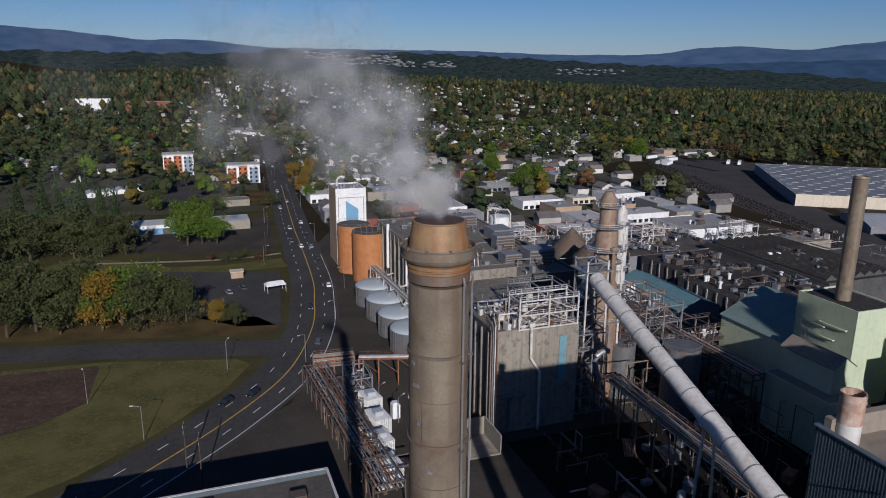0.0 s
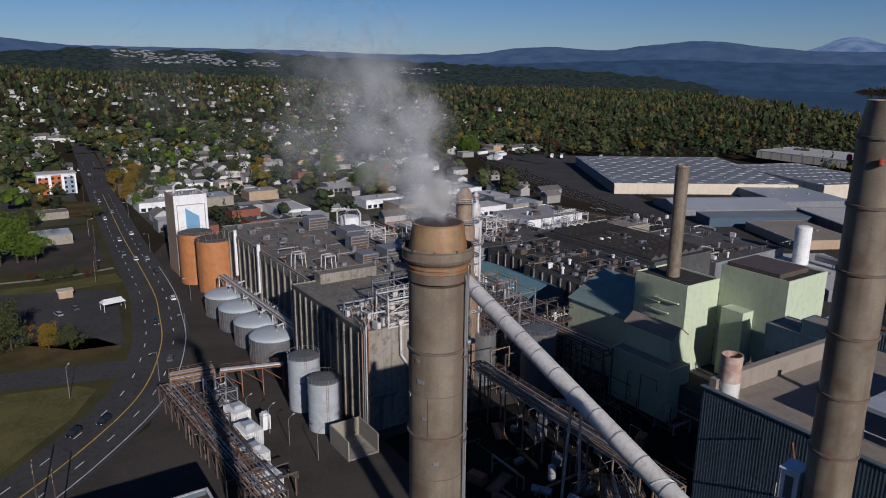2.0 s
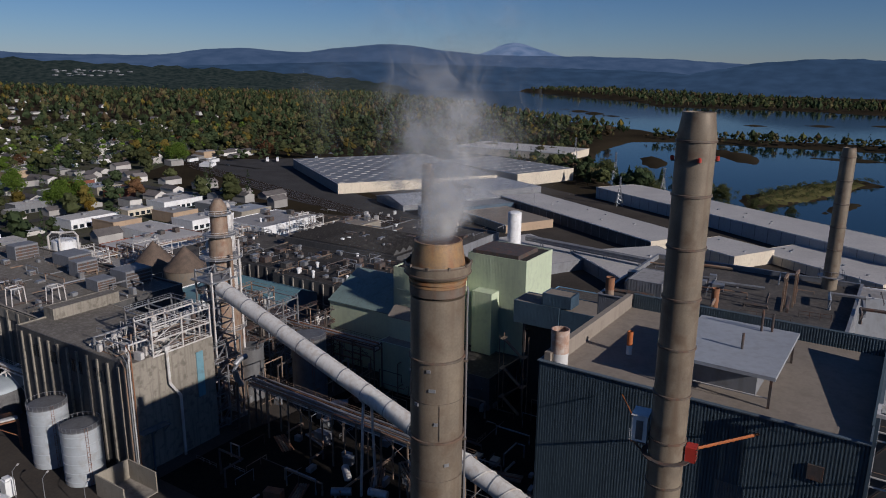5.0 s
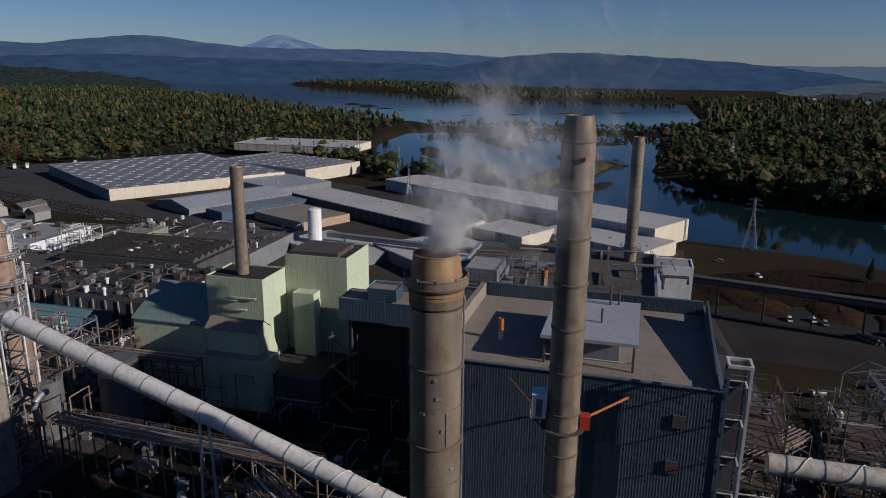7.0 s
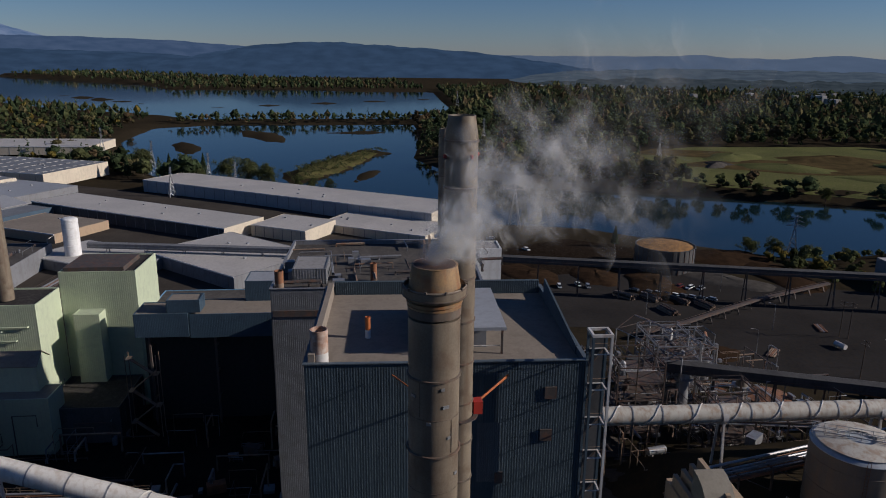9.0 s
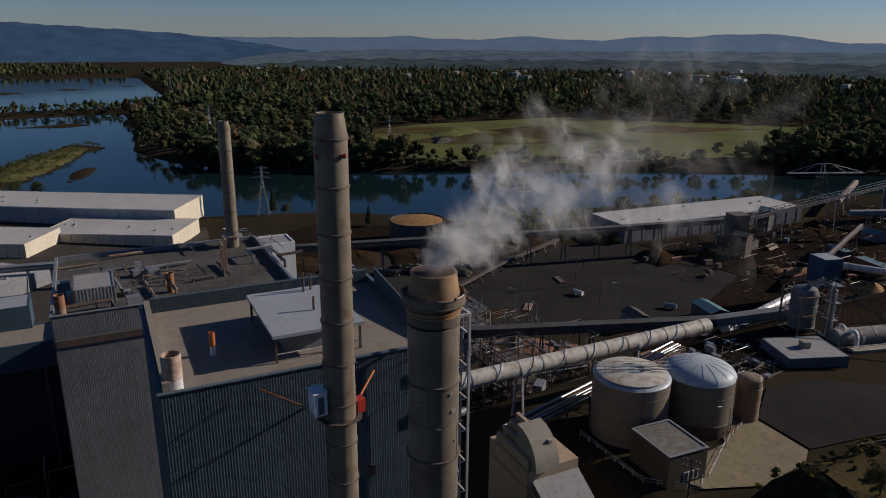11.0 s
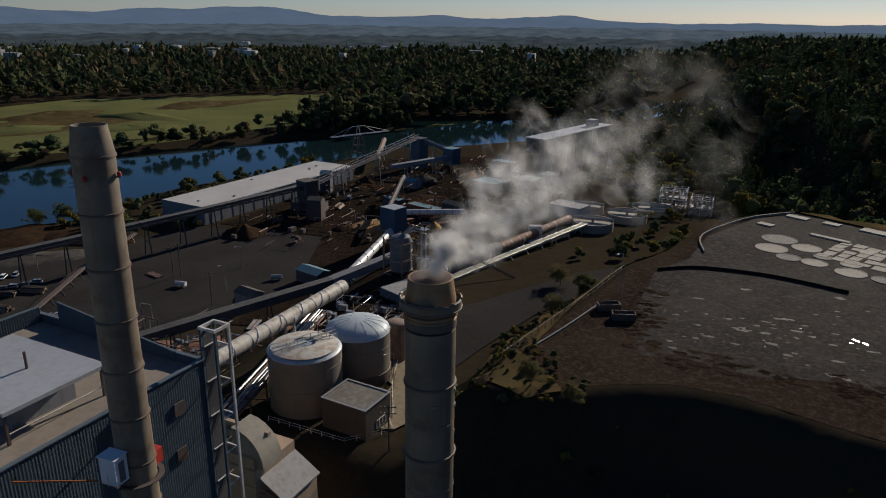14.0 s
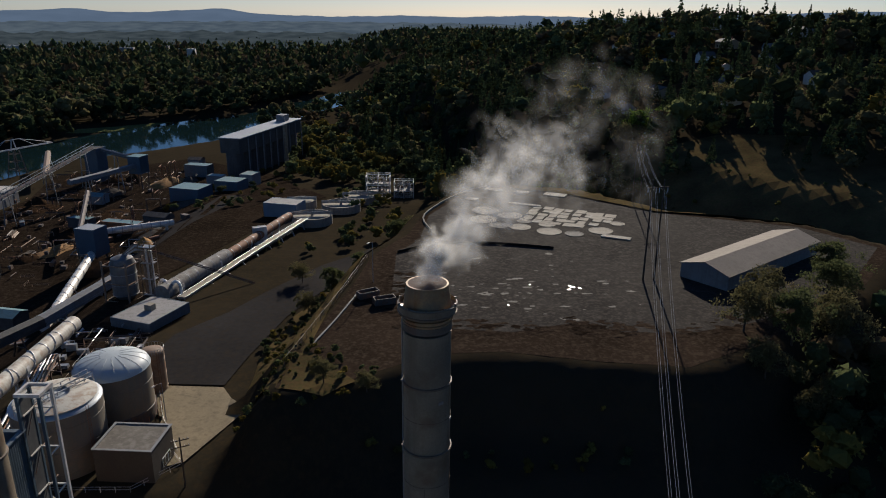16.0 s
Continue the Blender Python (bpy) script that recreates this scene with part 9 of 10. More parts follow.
# ---- the town ----
def house_proto(i):
    r2 = random.Random(100 + i)
    sx, sy = r2.uniform(10, 15), r2.uniform(7.5, 10)
    h = r2.uniform(3, 5.6)
    walls = [WHITE, CREAM, GREYSIDE, WALLMIX, TAN, BLUEGREY, WALLMIX, WHITE]
    names = ["white", "cream", "grey", "pale", "tan", "blue-grey", "light", "white"]
    b = gable("house", 0, 0, 0, h, r2.uniform(1.8, 3.0), sx, sy, 0, walls[i], SHINGLE, "small %s house with a dark shingle roof" % names[i], "house", "town houses", 0.5)
    part("chimney", Shape().box(sx * 0.2, sx * 0.2 + 0.8, 0.6, 1.3, h, h + 3.6), BRICK, b)
    wd = Shape()
    for k in (-0.3, 0.0, 0.3):
        wd.box(k * sx - 0.6, k * sx + 0.6, -sy / 2 - 0.06, -sy / 2 + 0.02, 1.0, 2.3)
    part("window", wd, GLASS, b)
    return b


def shop_proto(i):
    r2 = random.Random(200 + i)
    sx, sy, h = r2.uniform(16, 34), r2.uniform(12, 22), r2.uniform(4, 7.5)
    walls = [BRICK, CREAM, WHITE, TAN, GREYSIDE, CONC_LIGHT]
    roofs = [ROOF_DARK, ROOF_WHITE, ROOF_WHITE, ROOF_GREY, ROOF_WHITE, ROOF_LIGHT]
    names = ["brick", "cream", "white", "tan", "grey", "concrete"]
    b = thing("shop_building", 0, 0, 0, 0, "low %s shop building with a flat roof" % names[i], "building", "shop buildings")
    part("wall", Shape().box(-sx / 2, sx / 2, -sy / 2, sy / 2, 0, h), walls[i], b)
    part("parapet", Shape().box(-sx / 2 - 0.1, sx / 2 + 0.1, -sy / 2 - 0.1, -sy / 2 + 0.25, h, h + 0.7).box(-sx / 2 - 0.1, -sx / 2 + 0.25, -sy / 2 + 0.25, sy / 2 + 0.1, h, h + 0.7), walls[i], b)
    part("roof", Shape().box(-sx / 2 + 0.26, sx / 2 - 0.05, -sy / 2 + 0.26, sy / 2 - 0.05, h, h + 0.25), roofs[i], b)
    wd = Shape()
    for k in range(int(sx / 4)):
        wd.box(-sx / 2 + 1 + 4 * k, -sx / 2 + 3.6 + 4 * k, -sy / 2 - 0.08, -sy / 2 + 0.02, 0.8, 2.9)
    part("window", wd, GLASS, b)
    part("roof_unit", Shape().box(-2, 0.2, 0, 1.8, h + 0.25, h + 1.6).box(0.2, 3.6, 0.5, 1.2, h + 0.5, h + 1.0), STEEL, b)
    return b


houses, shops = [house_proto(i) for i in range(8)], [shop_proto(i) for i in range(6)]
taken, fresh = [], set()
def put(kind, k, x, y, rz):
    src = (houses if kind == "h" else shops)[k]
    m = pose(x, y, gz(x, y) - 0.05, 0, 0, rz)
    taken.append((x, y))
    if (kind, k) in fresh:
        copy_thing(src, m)
    else:
        fresh.add((kind, k))
        src.matrix_basis = m


rt = random.Random(42)
ROADX = np.array(ROAD)
for iu in range(0, 20):
    for iv in range(0, 22):
        u, v = 78 + iu * 32 + rt.uniform(-4, 4), 318 + iv * 30 + rt.uniform(-3, 3)
        if iu % 4 == 3 or iv % 4 == 3:      # streets
            continue
        if v > 960 or (u > 300 and v < 250 + (u - 300) * 0.9) or (u > 330 and v < 520) or (u > 520 and v < 760):
            continue
        x, y = mill(u, v)
        if np.min(np.hypot(ROADX[:, 0] - x, ROADX[:, 1] - y)) < 20:
            continue
        near = v < 520 and u < 330
        if rt.random() < (0.9 if near else 0.45 if v < 620 else 0.24):
            if near or (v < 600 and rt.random() < 0.5):
                put("s", rt.randrange(6), x, y, MILL + rt.choice([0, 90]))
            else:
                put("h", rt.randrange(8), x, y, MILL + rt.choice([0, 90, 180]))
for u, v, k in ((-116, 640, 0), (-97, 632, 7), (-84, 622, 2), (-70, 610, 3), (20, 690, 1), (34, 720, 0), (44, 760, 3), (30, 800, 5), (52, 830, 1), (48, 650, 6), (14, 760, 4), (-20, 720, 7), (40, 880, 0), (56, 920, 3), (-60, 660, 4)):
    x, y = mill(u, v)
    put("h", k, x, y, MILL + 20 * (k % 3))
for x, y, k in ((-190, -330, 3), (-240, -380, 1), (-150, -420, 0), (-215, -470, 3), (-270, -430, 6), (-300, -350, 1), (-180, -520, 2), (-250, -560, 0), (-330, -500, 3), (-140, -350, 7), (-340, -420, 0)):
    put("h", k, x, y, 30 * k)
# apartment blocks beside the road
def apartments(u, v, sx, sy, h, rz):
    x, y = mill(u, v)
    b = thing("apartment_building", x, y, gz(x, y), rz, "white, blue and rust-orange apartment block with flat roof", "building", "apartment blocks")
    part("wall", Shape().box(-sx / 2, sx / 2, -sy / 2, sy / 2, 0, h), WHITE, b)
    for k in range(3):
        x0 = -sx / 2 + 0.6 + k * sx / 3
        part("cladding", Shape().box(x0, x0 + sx / 3 - 1.8, -sy / 2 - 0.2, -sy / 2 + 0.02, 0, h - (2.2 if k != 1 else 0.6)), (ORANGE_STEEL, ORANGE_STEEL, CLAD)[k], b, "rust-orange cladding" if k < 2 else "grey-blue cladding")
    part("roof", Shape().box(-sx / 2 - 0.6, sx / 2 + 0.6, -sy / 2 - 0.6, sy / 2 + 0.6, h, h + 0.5), ROOF_WHITE, b)
    for f in range(int(h / 3.2)):
        for k in range(6):
            xx = -sx / 2 + 1.6 + k * (sx - 3) / 5.4
            part("window", Shape().box(xx - 0.6, xx + 0.9, -sy / 2 - 0.26, -sy / 2, 0.9 + 3.2 * f, 2.5 + 3.2 * f), GLASS, b)
    for f in range(int(h / 3.2)):
        part("balcony", Shape().box(sx / 2 - 4.6, sx / 2 - 2.4, -sy / 2 - 1.3, -sy / 2 - 0.2, 3.0 + 3.2 * f, 3.2 + 3.2 * f), STEEL, b)
apartments(-15, 585, 23, 16, 17, MILL)
apartments(31, 532, 24, 15, 14, MILL)
x, y = mill(-12, 376)
b = hall("shop_building", x, y, 0, 5.2, 66, 15, MILL, LIGHTBLUE, ROOF_WHITE, "long low blue and white workshop with a pale roof", 0.1, group="shop buildings")
part("panel", Shape().box(8, 33.2, -7.7, -7.48, 0, 5.0), CONC_LIGHT, b)
part("panel", Shape().box(-33.2, -8, -7.7, -7.48, 3.4, 5.1), WHITE, b)
for k in range(4):
    part("door", Shape().box(-28 + 8 * k, -24.5 + 8 * k, -7.72, -7.5, 0.1, 3.2), GREYSIDE if k % 2 else STEEL_DARK, b)
for i in range(6):
    x, y = mill(-72 + 6 * i, 500 + 3 * i)
    t = gable("mobile_home", x, y, gz(x, y), 3.0, 0.9, 14, 5, MILL + 100, WHITE, ROOF_LIGHT, "white mobile home with a pale low roof", "mobile home", "mobile homes", 0.1)
for u, v, sx, sy, h, m, rf, lb in ((-20, 960, 62, 20, 6, TAN, ROOF_TAN, "long brown school building with a low roof"), (0, 985, 50, 16, 7, CREAM, ROOF_WHITE, "pale long civic building"), (-60, 1280, 70, 26, 16, BRICK, ROOF_LIGHT, "large pink brick hospital block"),
                                   (-150, 1340, 56, 20, 18, WHITE, ROOF_WHITE, "white stadium stand on the hillside"), (40, 1100, 20, 14, 8, TAN, ROOF_TAN, "square tan building on the hill"), (10, 440, 34, 12, 4.5, CONC_LIGHT, SHINGLE, "low grey house row by the lawn")):
    x, y = mill(u, v)
    hall("civic_building", x, y, gz(x, y) - 0.5, gz(x, y) + h, sx, sy, MILL, m, rf, lb, 0.2, group="civic buildings")
x, y = mill(7, 275)
t = thing("kiosk", x, y, gz(x, y), MILL, "small tan timber kiosk by the parking lot", "kiosk")
part("wall", Shape().box(-2.5, 2.5, -2, 2, 0, 2.8), TAN, t)
part("roof", Shape().box(-2.9, 2.9, -2.4, 2.4, 2.8, 3.05), CREAM, t)
x, y = mill(20, 250)
t = thing("canopy", x, y, gz(x, y), MILL + 10, "white peaked canopy in the parking lot", "canopy")
part("roof", Shape().add([(-4, -2.5, 3), (4, -2.5, 3), (4, 2.5, 3), (-4, 2.5, 3), (-3.2, 0, 4.4), (3.2, 0, 4.4)], [(0, 1, 5, 4), (1, 2, 5), (2, 3, 4, 5), (3, 0, 4), (3, 2, 1, 0)]), WHITE, t)
for sx in (-3.7, 3.7):
    for sy in (-2.2, 2.2):
        part("post", Shape().box(sx - 0.08, sx + 0.08, sy - 0.08, sy + 0.08, 0, 3.0), STEEL_WHITE, t)
# ---- the many small houses farther off, too many to count ----
def far_houses(area, gap, chance, seed):
    r = np.random.default_rng(seed)
    (u0, u1), (v0, v1) = area
    walls, roofs = Shape(), Shape()
    T = np.array(taken)
    for u in np.arange(u0, u1, gap):
        for v in np.arange(v0, v1, gap):
            if r.random() > chance:
                continue
            x, y = mill(u + r.uniform(-0.3, 0.3) * gap, v + r.uniform(-0.3, 0.3) * gap)
            if (u > 330 and v < 560) or (u > 520 and v < 800) or np.min(np.hypot(T[:, 0] - x, T[:, 1] - y)) < 19 or np.min(np.hypot(ROADX[:, 0] - x, ROADX[:, 1] - y)) < 19:
                continue
            taken.append((x, y))
            z, a, b, h, k = gz(x, y) - 0.3, r.uniform(5, 9), r.uniform(3.6, 5.5), r.uniform(3, 6), r.uniform(1.6, 2.8)
            t = radians(MILL + r.choice([0, 90]) + r.uniform(-6, 6))
            c, s = math.cos(t), math.sin(t)
            def w(px, py, pz):
                return (x + px * c - py * s, y + px * s + py * c, z + pz)
            flat = r.random() < 0.25
            walls.add([w(-a, -b, 0), w(a, -b, 0), w(a, b, 0), w(-a, b, 0), w(-a, -b, h), w(a, -b, h), w(a, b, h), w(-a, b, h), w(-a, 0, h if flat else h + k), w(a, 0, h if flat else h + k)],
                      [(0, 1, 5, 4), (2, 3, 7, 6), (1, 2, 6, 9, 5), (3, 0, 4, 8, 7)])
            e = 0.0 if flat else 0.5
            g = k * e / b
            top = 0.3 if flat else k
            lo = 0.3 if flat else -g + 0.06
            tgt = walls if flat and r.random() < 0.7 else roofs
            tgt.add([w(-a - e, -b - e, h + lo), w(a + e, -b - e, h + lo), w(a + e, 0, h + top + 0.06), w(-a - e, 0, h + top + 0.06), w(a + e, b + e, h + lo), w(-a - e, b + e, h + lo)], [(0, 1, 2, 3), (3, 2, 4, 5)])
    single("far_houses", walls, FARWALL, "pale walls of many small distant houses", "houses", kind="stuff")
    single("far_house_roofs", roofs, FARROOF, "dark pitched roofs of many distant houses", "roofs", kind="stuff")


far_houses(((72, 660), (330, 1000)), 23, 0.72, 3)
far_houses(((70, 900), (1000, 2100)), 52, 0.5, 4)
far_houses(((-240, 60), (560, 1500)), 48, 0.55, 5)
specks = Shape()
for i in range(40):                         # pale sheds far out on the southern plain
    a, d = radians(rt.uniform(103, 168)), rt.uniform(1700, 2300)
    x, y, b = d * math.sin(a), d * math.cos(a), rt.uniform(6, 22)
    specks.box(x - b, x + b, y - 6, y + 6, gz(x, y) - 1, gz(x, y) + rt.uniform(12, 22))
single("far_sheds", specks, FARWALL, "pale sheds far out on the plain", "sheds", kind="stuff")
hill = [(rt.uniform(-420, -150), rt.uniform(-640, -290)) for _ in range(46)]
for i, (x, y) in enumerate(hill):
    if min(math.hypot(x - a, y - b) for a, b in taken) > 22:
        put("h", i % 8, x, y, 23 * i)
# ---- trees ----
rng = np.random.default_rng(7)


def leaf_quads(centres, size, r):
    """Small leaf sprays: one tilted triangle at each centre."""
    n = len(centres)
    a = r.normal(size=(n, 3))
    a /= np.linalg.norm(a, axis=1)[:, None]
    b = np.cross(a, r.normal(size=(n, 3)))
    b /= np.linalg.norm(b, axis=1)[:, None]
    s = size * r.uniform(0.6, 1.25, (n, 1))
    c = np.asarray(centres)
    v = np.stack([c - a * s - b * s * 0.6, c + a * s - b * s * 0.3, c + b * s], 1).reshape(-1, 3)
    return v, np.arange(3 * n).reshape(-1, 3)


G_ = (1 + 5 ** 0.5) / 2
ICO_V = np.array([(-1, G_, 0), (1, G_, 0), (-1, -G_, 0), (1, -G_, 0), (0, -1, G_), (0, 1, G_), (0, -1, -G_), (0, 1, -G_), (G_, 0, -1), (G_, 0, 1), (-G_, 0, -1), (-G_, 0, 1)]) / math.hypot(1, G_)
ICO_F = np.array([(0, 11, 5), (0, 5, 1), (0, 1, 7), (0, 7, 10), (0, 10, 11), (1, 5, 9), (5, 11, 4), (11, 10, 2), (10, 7, 6), (7, 1, 8), (3, 9, 4), (3, 4, 2), (3, 2, 6), (3, 6, 8), (3, 8, 9), (4, 9, 5), (2, 4, 11), (6, 2, 10), (8, 6, 7), (9, 8, 1)])


def clump(centre, radius, flat, r):
    """A jagged leafy clump as loose triangles."""
    v = ICO_V * r.uniform(0.72, 1.25, (12, 1)) * radius
    v[:, 2] *= flat
    return (v + centre)[ICO_F].reshape(-1, 3)


def broad_crown(n, h, w, size, r, solid=0):
    """Leaf sprays on several lumps that make up a broad crown of height h and width w, foot at 0."""
    k = max(solid, 4) if solid else 9
    lump = np.stack([r.normal(0, 0.2, k) * w, r.normal(0, 0.2, k) * w, r.uniform(0.36, 0.8, k) * h], 1)
    lump[0] = (0, 0, 0.8 * h)
    rad = r.uniform(0.2, 0.33, k) * w
    which = r.integers(0, k, n)
    d = r.normal(size=(n, 3))
    d /= np.linalg.norm(d, axis=1)[:, None]
    d[:, 2] = np.abs(d[:, 2]) * 1.1 - 0.35
    v = leaf_quads(lump[which] + d * (rad[which] * r.uniform(0.85, 1.15, n))[:, None], size, r)[0]
    if solid == 1:                          # a far crown is one jagged eight-sided clump
        e = np.array([(1, 0, 0), (-1, 0, 0), (0, 1, 0), (0, -1, 0), (0, 0, 1), (0, 0, -1)]) * r.uniform(0.75, 1.2, (6, 1)) * np.array([0.42 * w, 0.42 * w, 0.46 * h]) + np.array([0, 0, 0.52 * h])
        v = np.concatenate([e[np.array([(0, 2, 4), (2, 1, 4), (1, 3, 4), (3, 0, 4), (2, 0, 5), (1, 2, 5), (3, 1, 5), (0, 3, 5)])].reshape(-1, 3), v])
    elif solid:
        v = np.concatenate([clump(c, q * 0.86, 0.85, r) for c, q in zip(lump, rad)] + [v])
    return v, np.arange(len(v)).reshape(-1, 3)


def conifer_crown(n, h, w, size, r, solid=0):
    t = r.uniform(0.03, 1, n) ** 0.8
    tier = np.abs(((t * 9) % 1) - 0.5) * 0.6 + 0.7
    rad = (1 - t) ** 0.85 * w * 0.5 * tier * r.uniform(0.55, 1.05, n)
    a = r.uniform(0, 2 * np.pi, n)
    return leaf_quads(np.stack([rad * np.cos(a), rad * np.sin(a), 0.1 * h + t * 0.9 * h], 1), size * (0.35 + 0.65 * (1 - t))[:, None], r)


def forest(name, spots, heights, maker, variants, leaves, size, material, label, wide, solid=0):
    """Many trees of one kind, joined: copies of a few crowns, turned and scaled."""
    if len(spots) == 0:
        return
    base = [maker(leaves, 1.0, wide, size, rng, solid)[0] for _ in range(variants)]
    out = []
    x, y = np.array(spots).T
    z = land(x, y)
    for i in range(len(spots)):
        v = base[i % variants]
        a = rng.uniform(0, 6.28)
        c, s = math.cos(a), math.sin(a)
        h = heights[i]
        k = h * rng.uniform(0.85, 1.2)
        out.append(np.stack([(v[:, 0] * c - v[:, 1] * s) * k + x[i], (v[:, 0] * s + v[:, 1] * c) * k + y[i], v[:, 2] * h + z[i] - 0.04 * h], 1))
    v = np.concatenate(out)
    me = raw_mesh(name, v, np.arange(len(v)).reshape(-1, 3))
    shade = np.concatenate([np.full(len(q), t) for q, t in zip(out, rng.uniform(0, 1, len(out)))])
    me.attributes.new("tone", "FLOAT", "POINT").data.foreach_set("value", shade.astype(np.float32))
    single(name, me, material, label, "trees", kind="stuff")


def scatter(poly, gap, avoid=()):
    xs, ys = [q[0] for q in poly], [q[1] for q in poly]
    nx, ny = int((max(xs) - min(xs)) / gap) + 1, int((max(ys) - min(ys)) / gap) + 1
    X, Y = np.meshgrid(min(xs) + gap * np.arange(nx), min(ys) + gap * np.arange(ny))
    X, Y = X.ravel() + rng.uniform(-0.48, 0.48, nx * ny) * gap, Y.ravel() + rng.uniform(-0.48, 0.48, nx * ny) * gap
    ok = (sdist(X, Y, poly) < 0) & (land(X, Y) > -11.2)
    for p in avoid:
        ok &= sdist(X, Y, p) > 2
    return np.stack([X[ok], Y[ok]], 1)


def split(spots, shares):
    pick = rng.uniform(0, 1, len(spots))
    out, lo = [], 0
    for s in shares:
        out.append(spots[(pick >= lo) & (pick < lo + s)])
        lo += s
    return out


MEADOW = [(480, -305), (425, -400), (385, -470), (350, -560), (390, -700), (470, -850), (620, -720), (720, -640), (740, -430), (700, -330), (600, -260), (540, -270)]
WOODS = [  # plan, spacing, heights, shares of (broad, conifer, gold)
    ([(590, 160), (760, 420), (900, 900), (1700, 1900), (2850, 1800), (2000, 960), (1480, 470), (1250, 275), (900, 255), (700, 215)], 17, (10, 18), (0.62, 0.34, 0.04), ()),
    ([(530, -150), (560, -120), (625, -85), (700, -65), (860, -95), (1100, -160), (1300, -270), (2200, -380), (2500, -1500), (900, -1900), (250, -1500), (50, -990), (205, -715), (300, -545), (400, -410), (470, -265), (500, -205)], 18, (14, 24), (0.72, 0.28, 0), (MEADOW,)),
    ([(-50, -1180), (80, -1000), (300, -1500), (900, -1900), (700, -2600), (-500, -2600), (-400, -1500)], 26, (16, 26), (0.6, 0.4, 0), ()),
    ([(-60, -255), (-20, -300), (-20, -420), (30, -560), (20, -780), (-60, -1000), (-150, -1500), (-900, -1500), (-900, -250), (-230, -190), (-150, -230)], 10.5, (9, 22), (0.34, 0.62, 0.04), ()),
    ([(-90, -88), (-70, -72), (-60, -40), (-110, -30), (-190, -60), (-260, -150), (-160, -140), (-128, -116)], 9, (8, 15), (0.84, 0.1, 0.06), ()),
    ([(-400, 760), (40, 820), (60, 1200), (110, 2300), (-900, 2300), (-700, 900)], 19, (14, 26), (0.45, 0.53, 0.02), ()),
    ([(-330, 560), (-60, 620), (-20, 760), (40, 820), (-400, 770)], 17, (10, 20), (0.5, 0.48, 0.02), ()),
    ([(430, 560), (520, 470), (620, 420), (730, 370), (900, 500), (1000, 800), (600, 820), (470, 760)], 18, (10, 20), (0.64, 0.32, 0.04), ()),
    ([(500, -205), (560, -122), (640, -98), (640, -185), (540, -262), (480, -292), (470, -265)], 9, (14, 25), (0.85, 0.15, 0), ()),
    ([(330, -530), (290, -570), (225, -690), (140, -775), (45, -990), (80, -1000), (175, -790), (260, -690), (340, -590)], 9.5, (16, 27), (0.9, 0.1, 0), ()),
    ([(470, -290), (412, -400), (340, -525), (352, -545), (395, -480), (432, -400), (486, -305)], 15, (4, 11), (1.0, 0, 0), ()),
    ([(20, -780), (-60, -1000), (-150, -1500), (-80, -1210), (-50, -1110), (25, -985), (110, -770), (195, -700), (130, -640), (60, -620)], 11, (9, 20), (0.6, 0.38, 0.02), ()),
    ([(395, -700), (350, -565), (342, -590), (260, -690), (300, -760), (420, -800)], 11, (14, 24), (0.95, 0.05, 0), ()),
    ([(505, 85), (570, 135), (700, 205), (690, 232), (580, 168), (510, 112)], 11, (12, 23), (0.75, 0.25, 0), ()),
    ([(1085, -150), (1170, -210), (1172, 180), (1085, 228)], 15, (8, 16), (0.8, 0.2, 0), ()),
    ([(2165, 0), (2190, 414), (2600, 580), (3400, 1330), (3700, 900), (2800, -300), (2200, -345)], 30, (14, 22), (0.7, 0.3, 0), ()),
    ([(40, 830), (130, 900), (150, 1700), (200, 3000), (90, 3000), (105, 2300), (58, 1200)], 20, (12, 22), (0.6, 0.4, 0), ()),
    ([(130, 900), (600, 820), (1000, 800), (1600, 1800), (2500, 3000), (200, 3000), (150, 1700)], 25, (11, 20), (0.66, 0.31, 0.03), ()),
]
EXCLUDE = [[(275, -618), (264, -648), (205, -726), (188, -722), (222, -662), (252, -630)], [(-118, -196), (-100, -210), (-108, -240), (-160, -236), (-190, -206), (-160, -186)], [(-165, -240), (-120, -250), (-130, -275), (-175, -270)]]
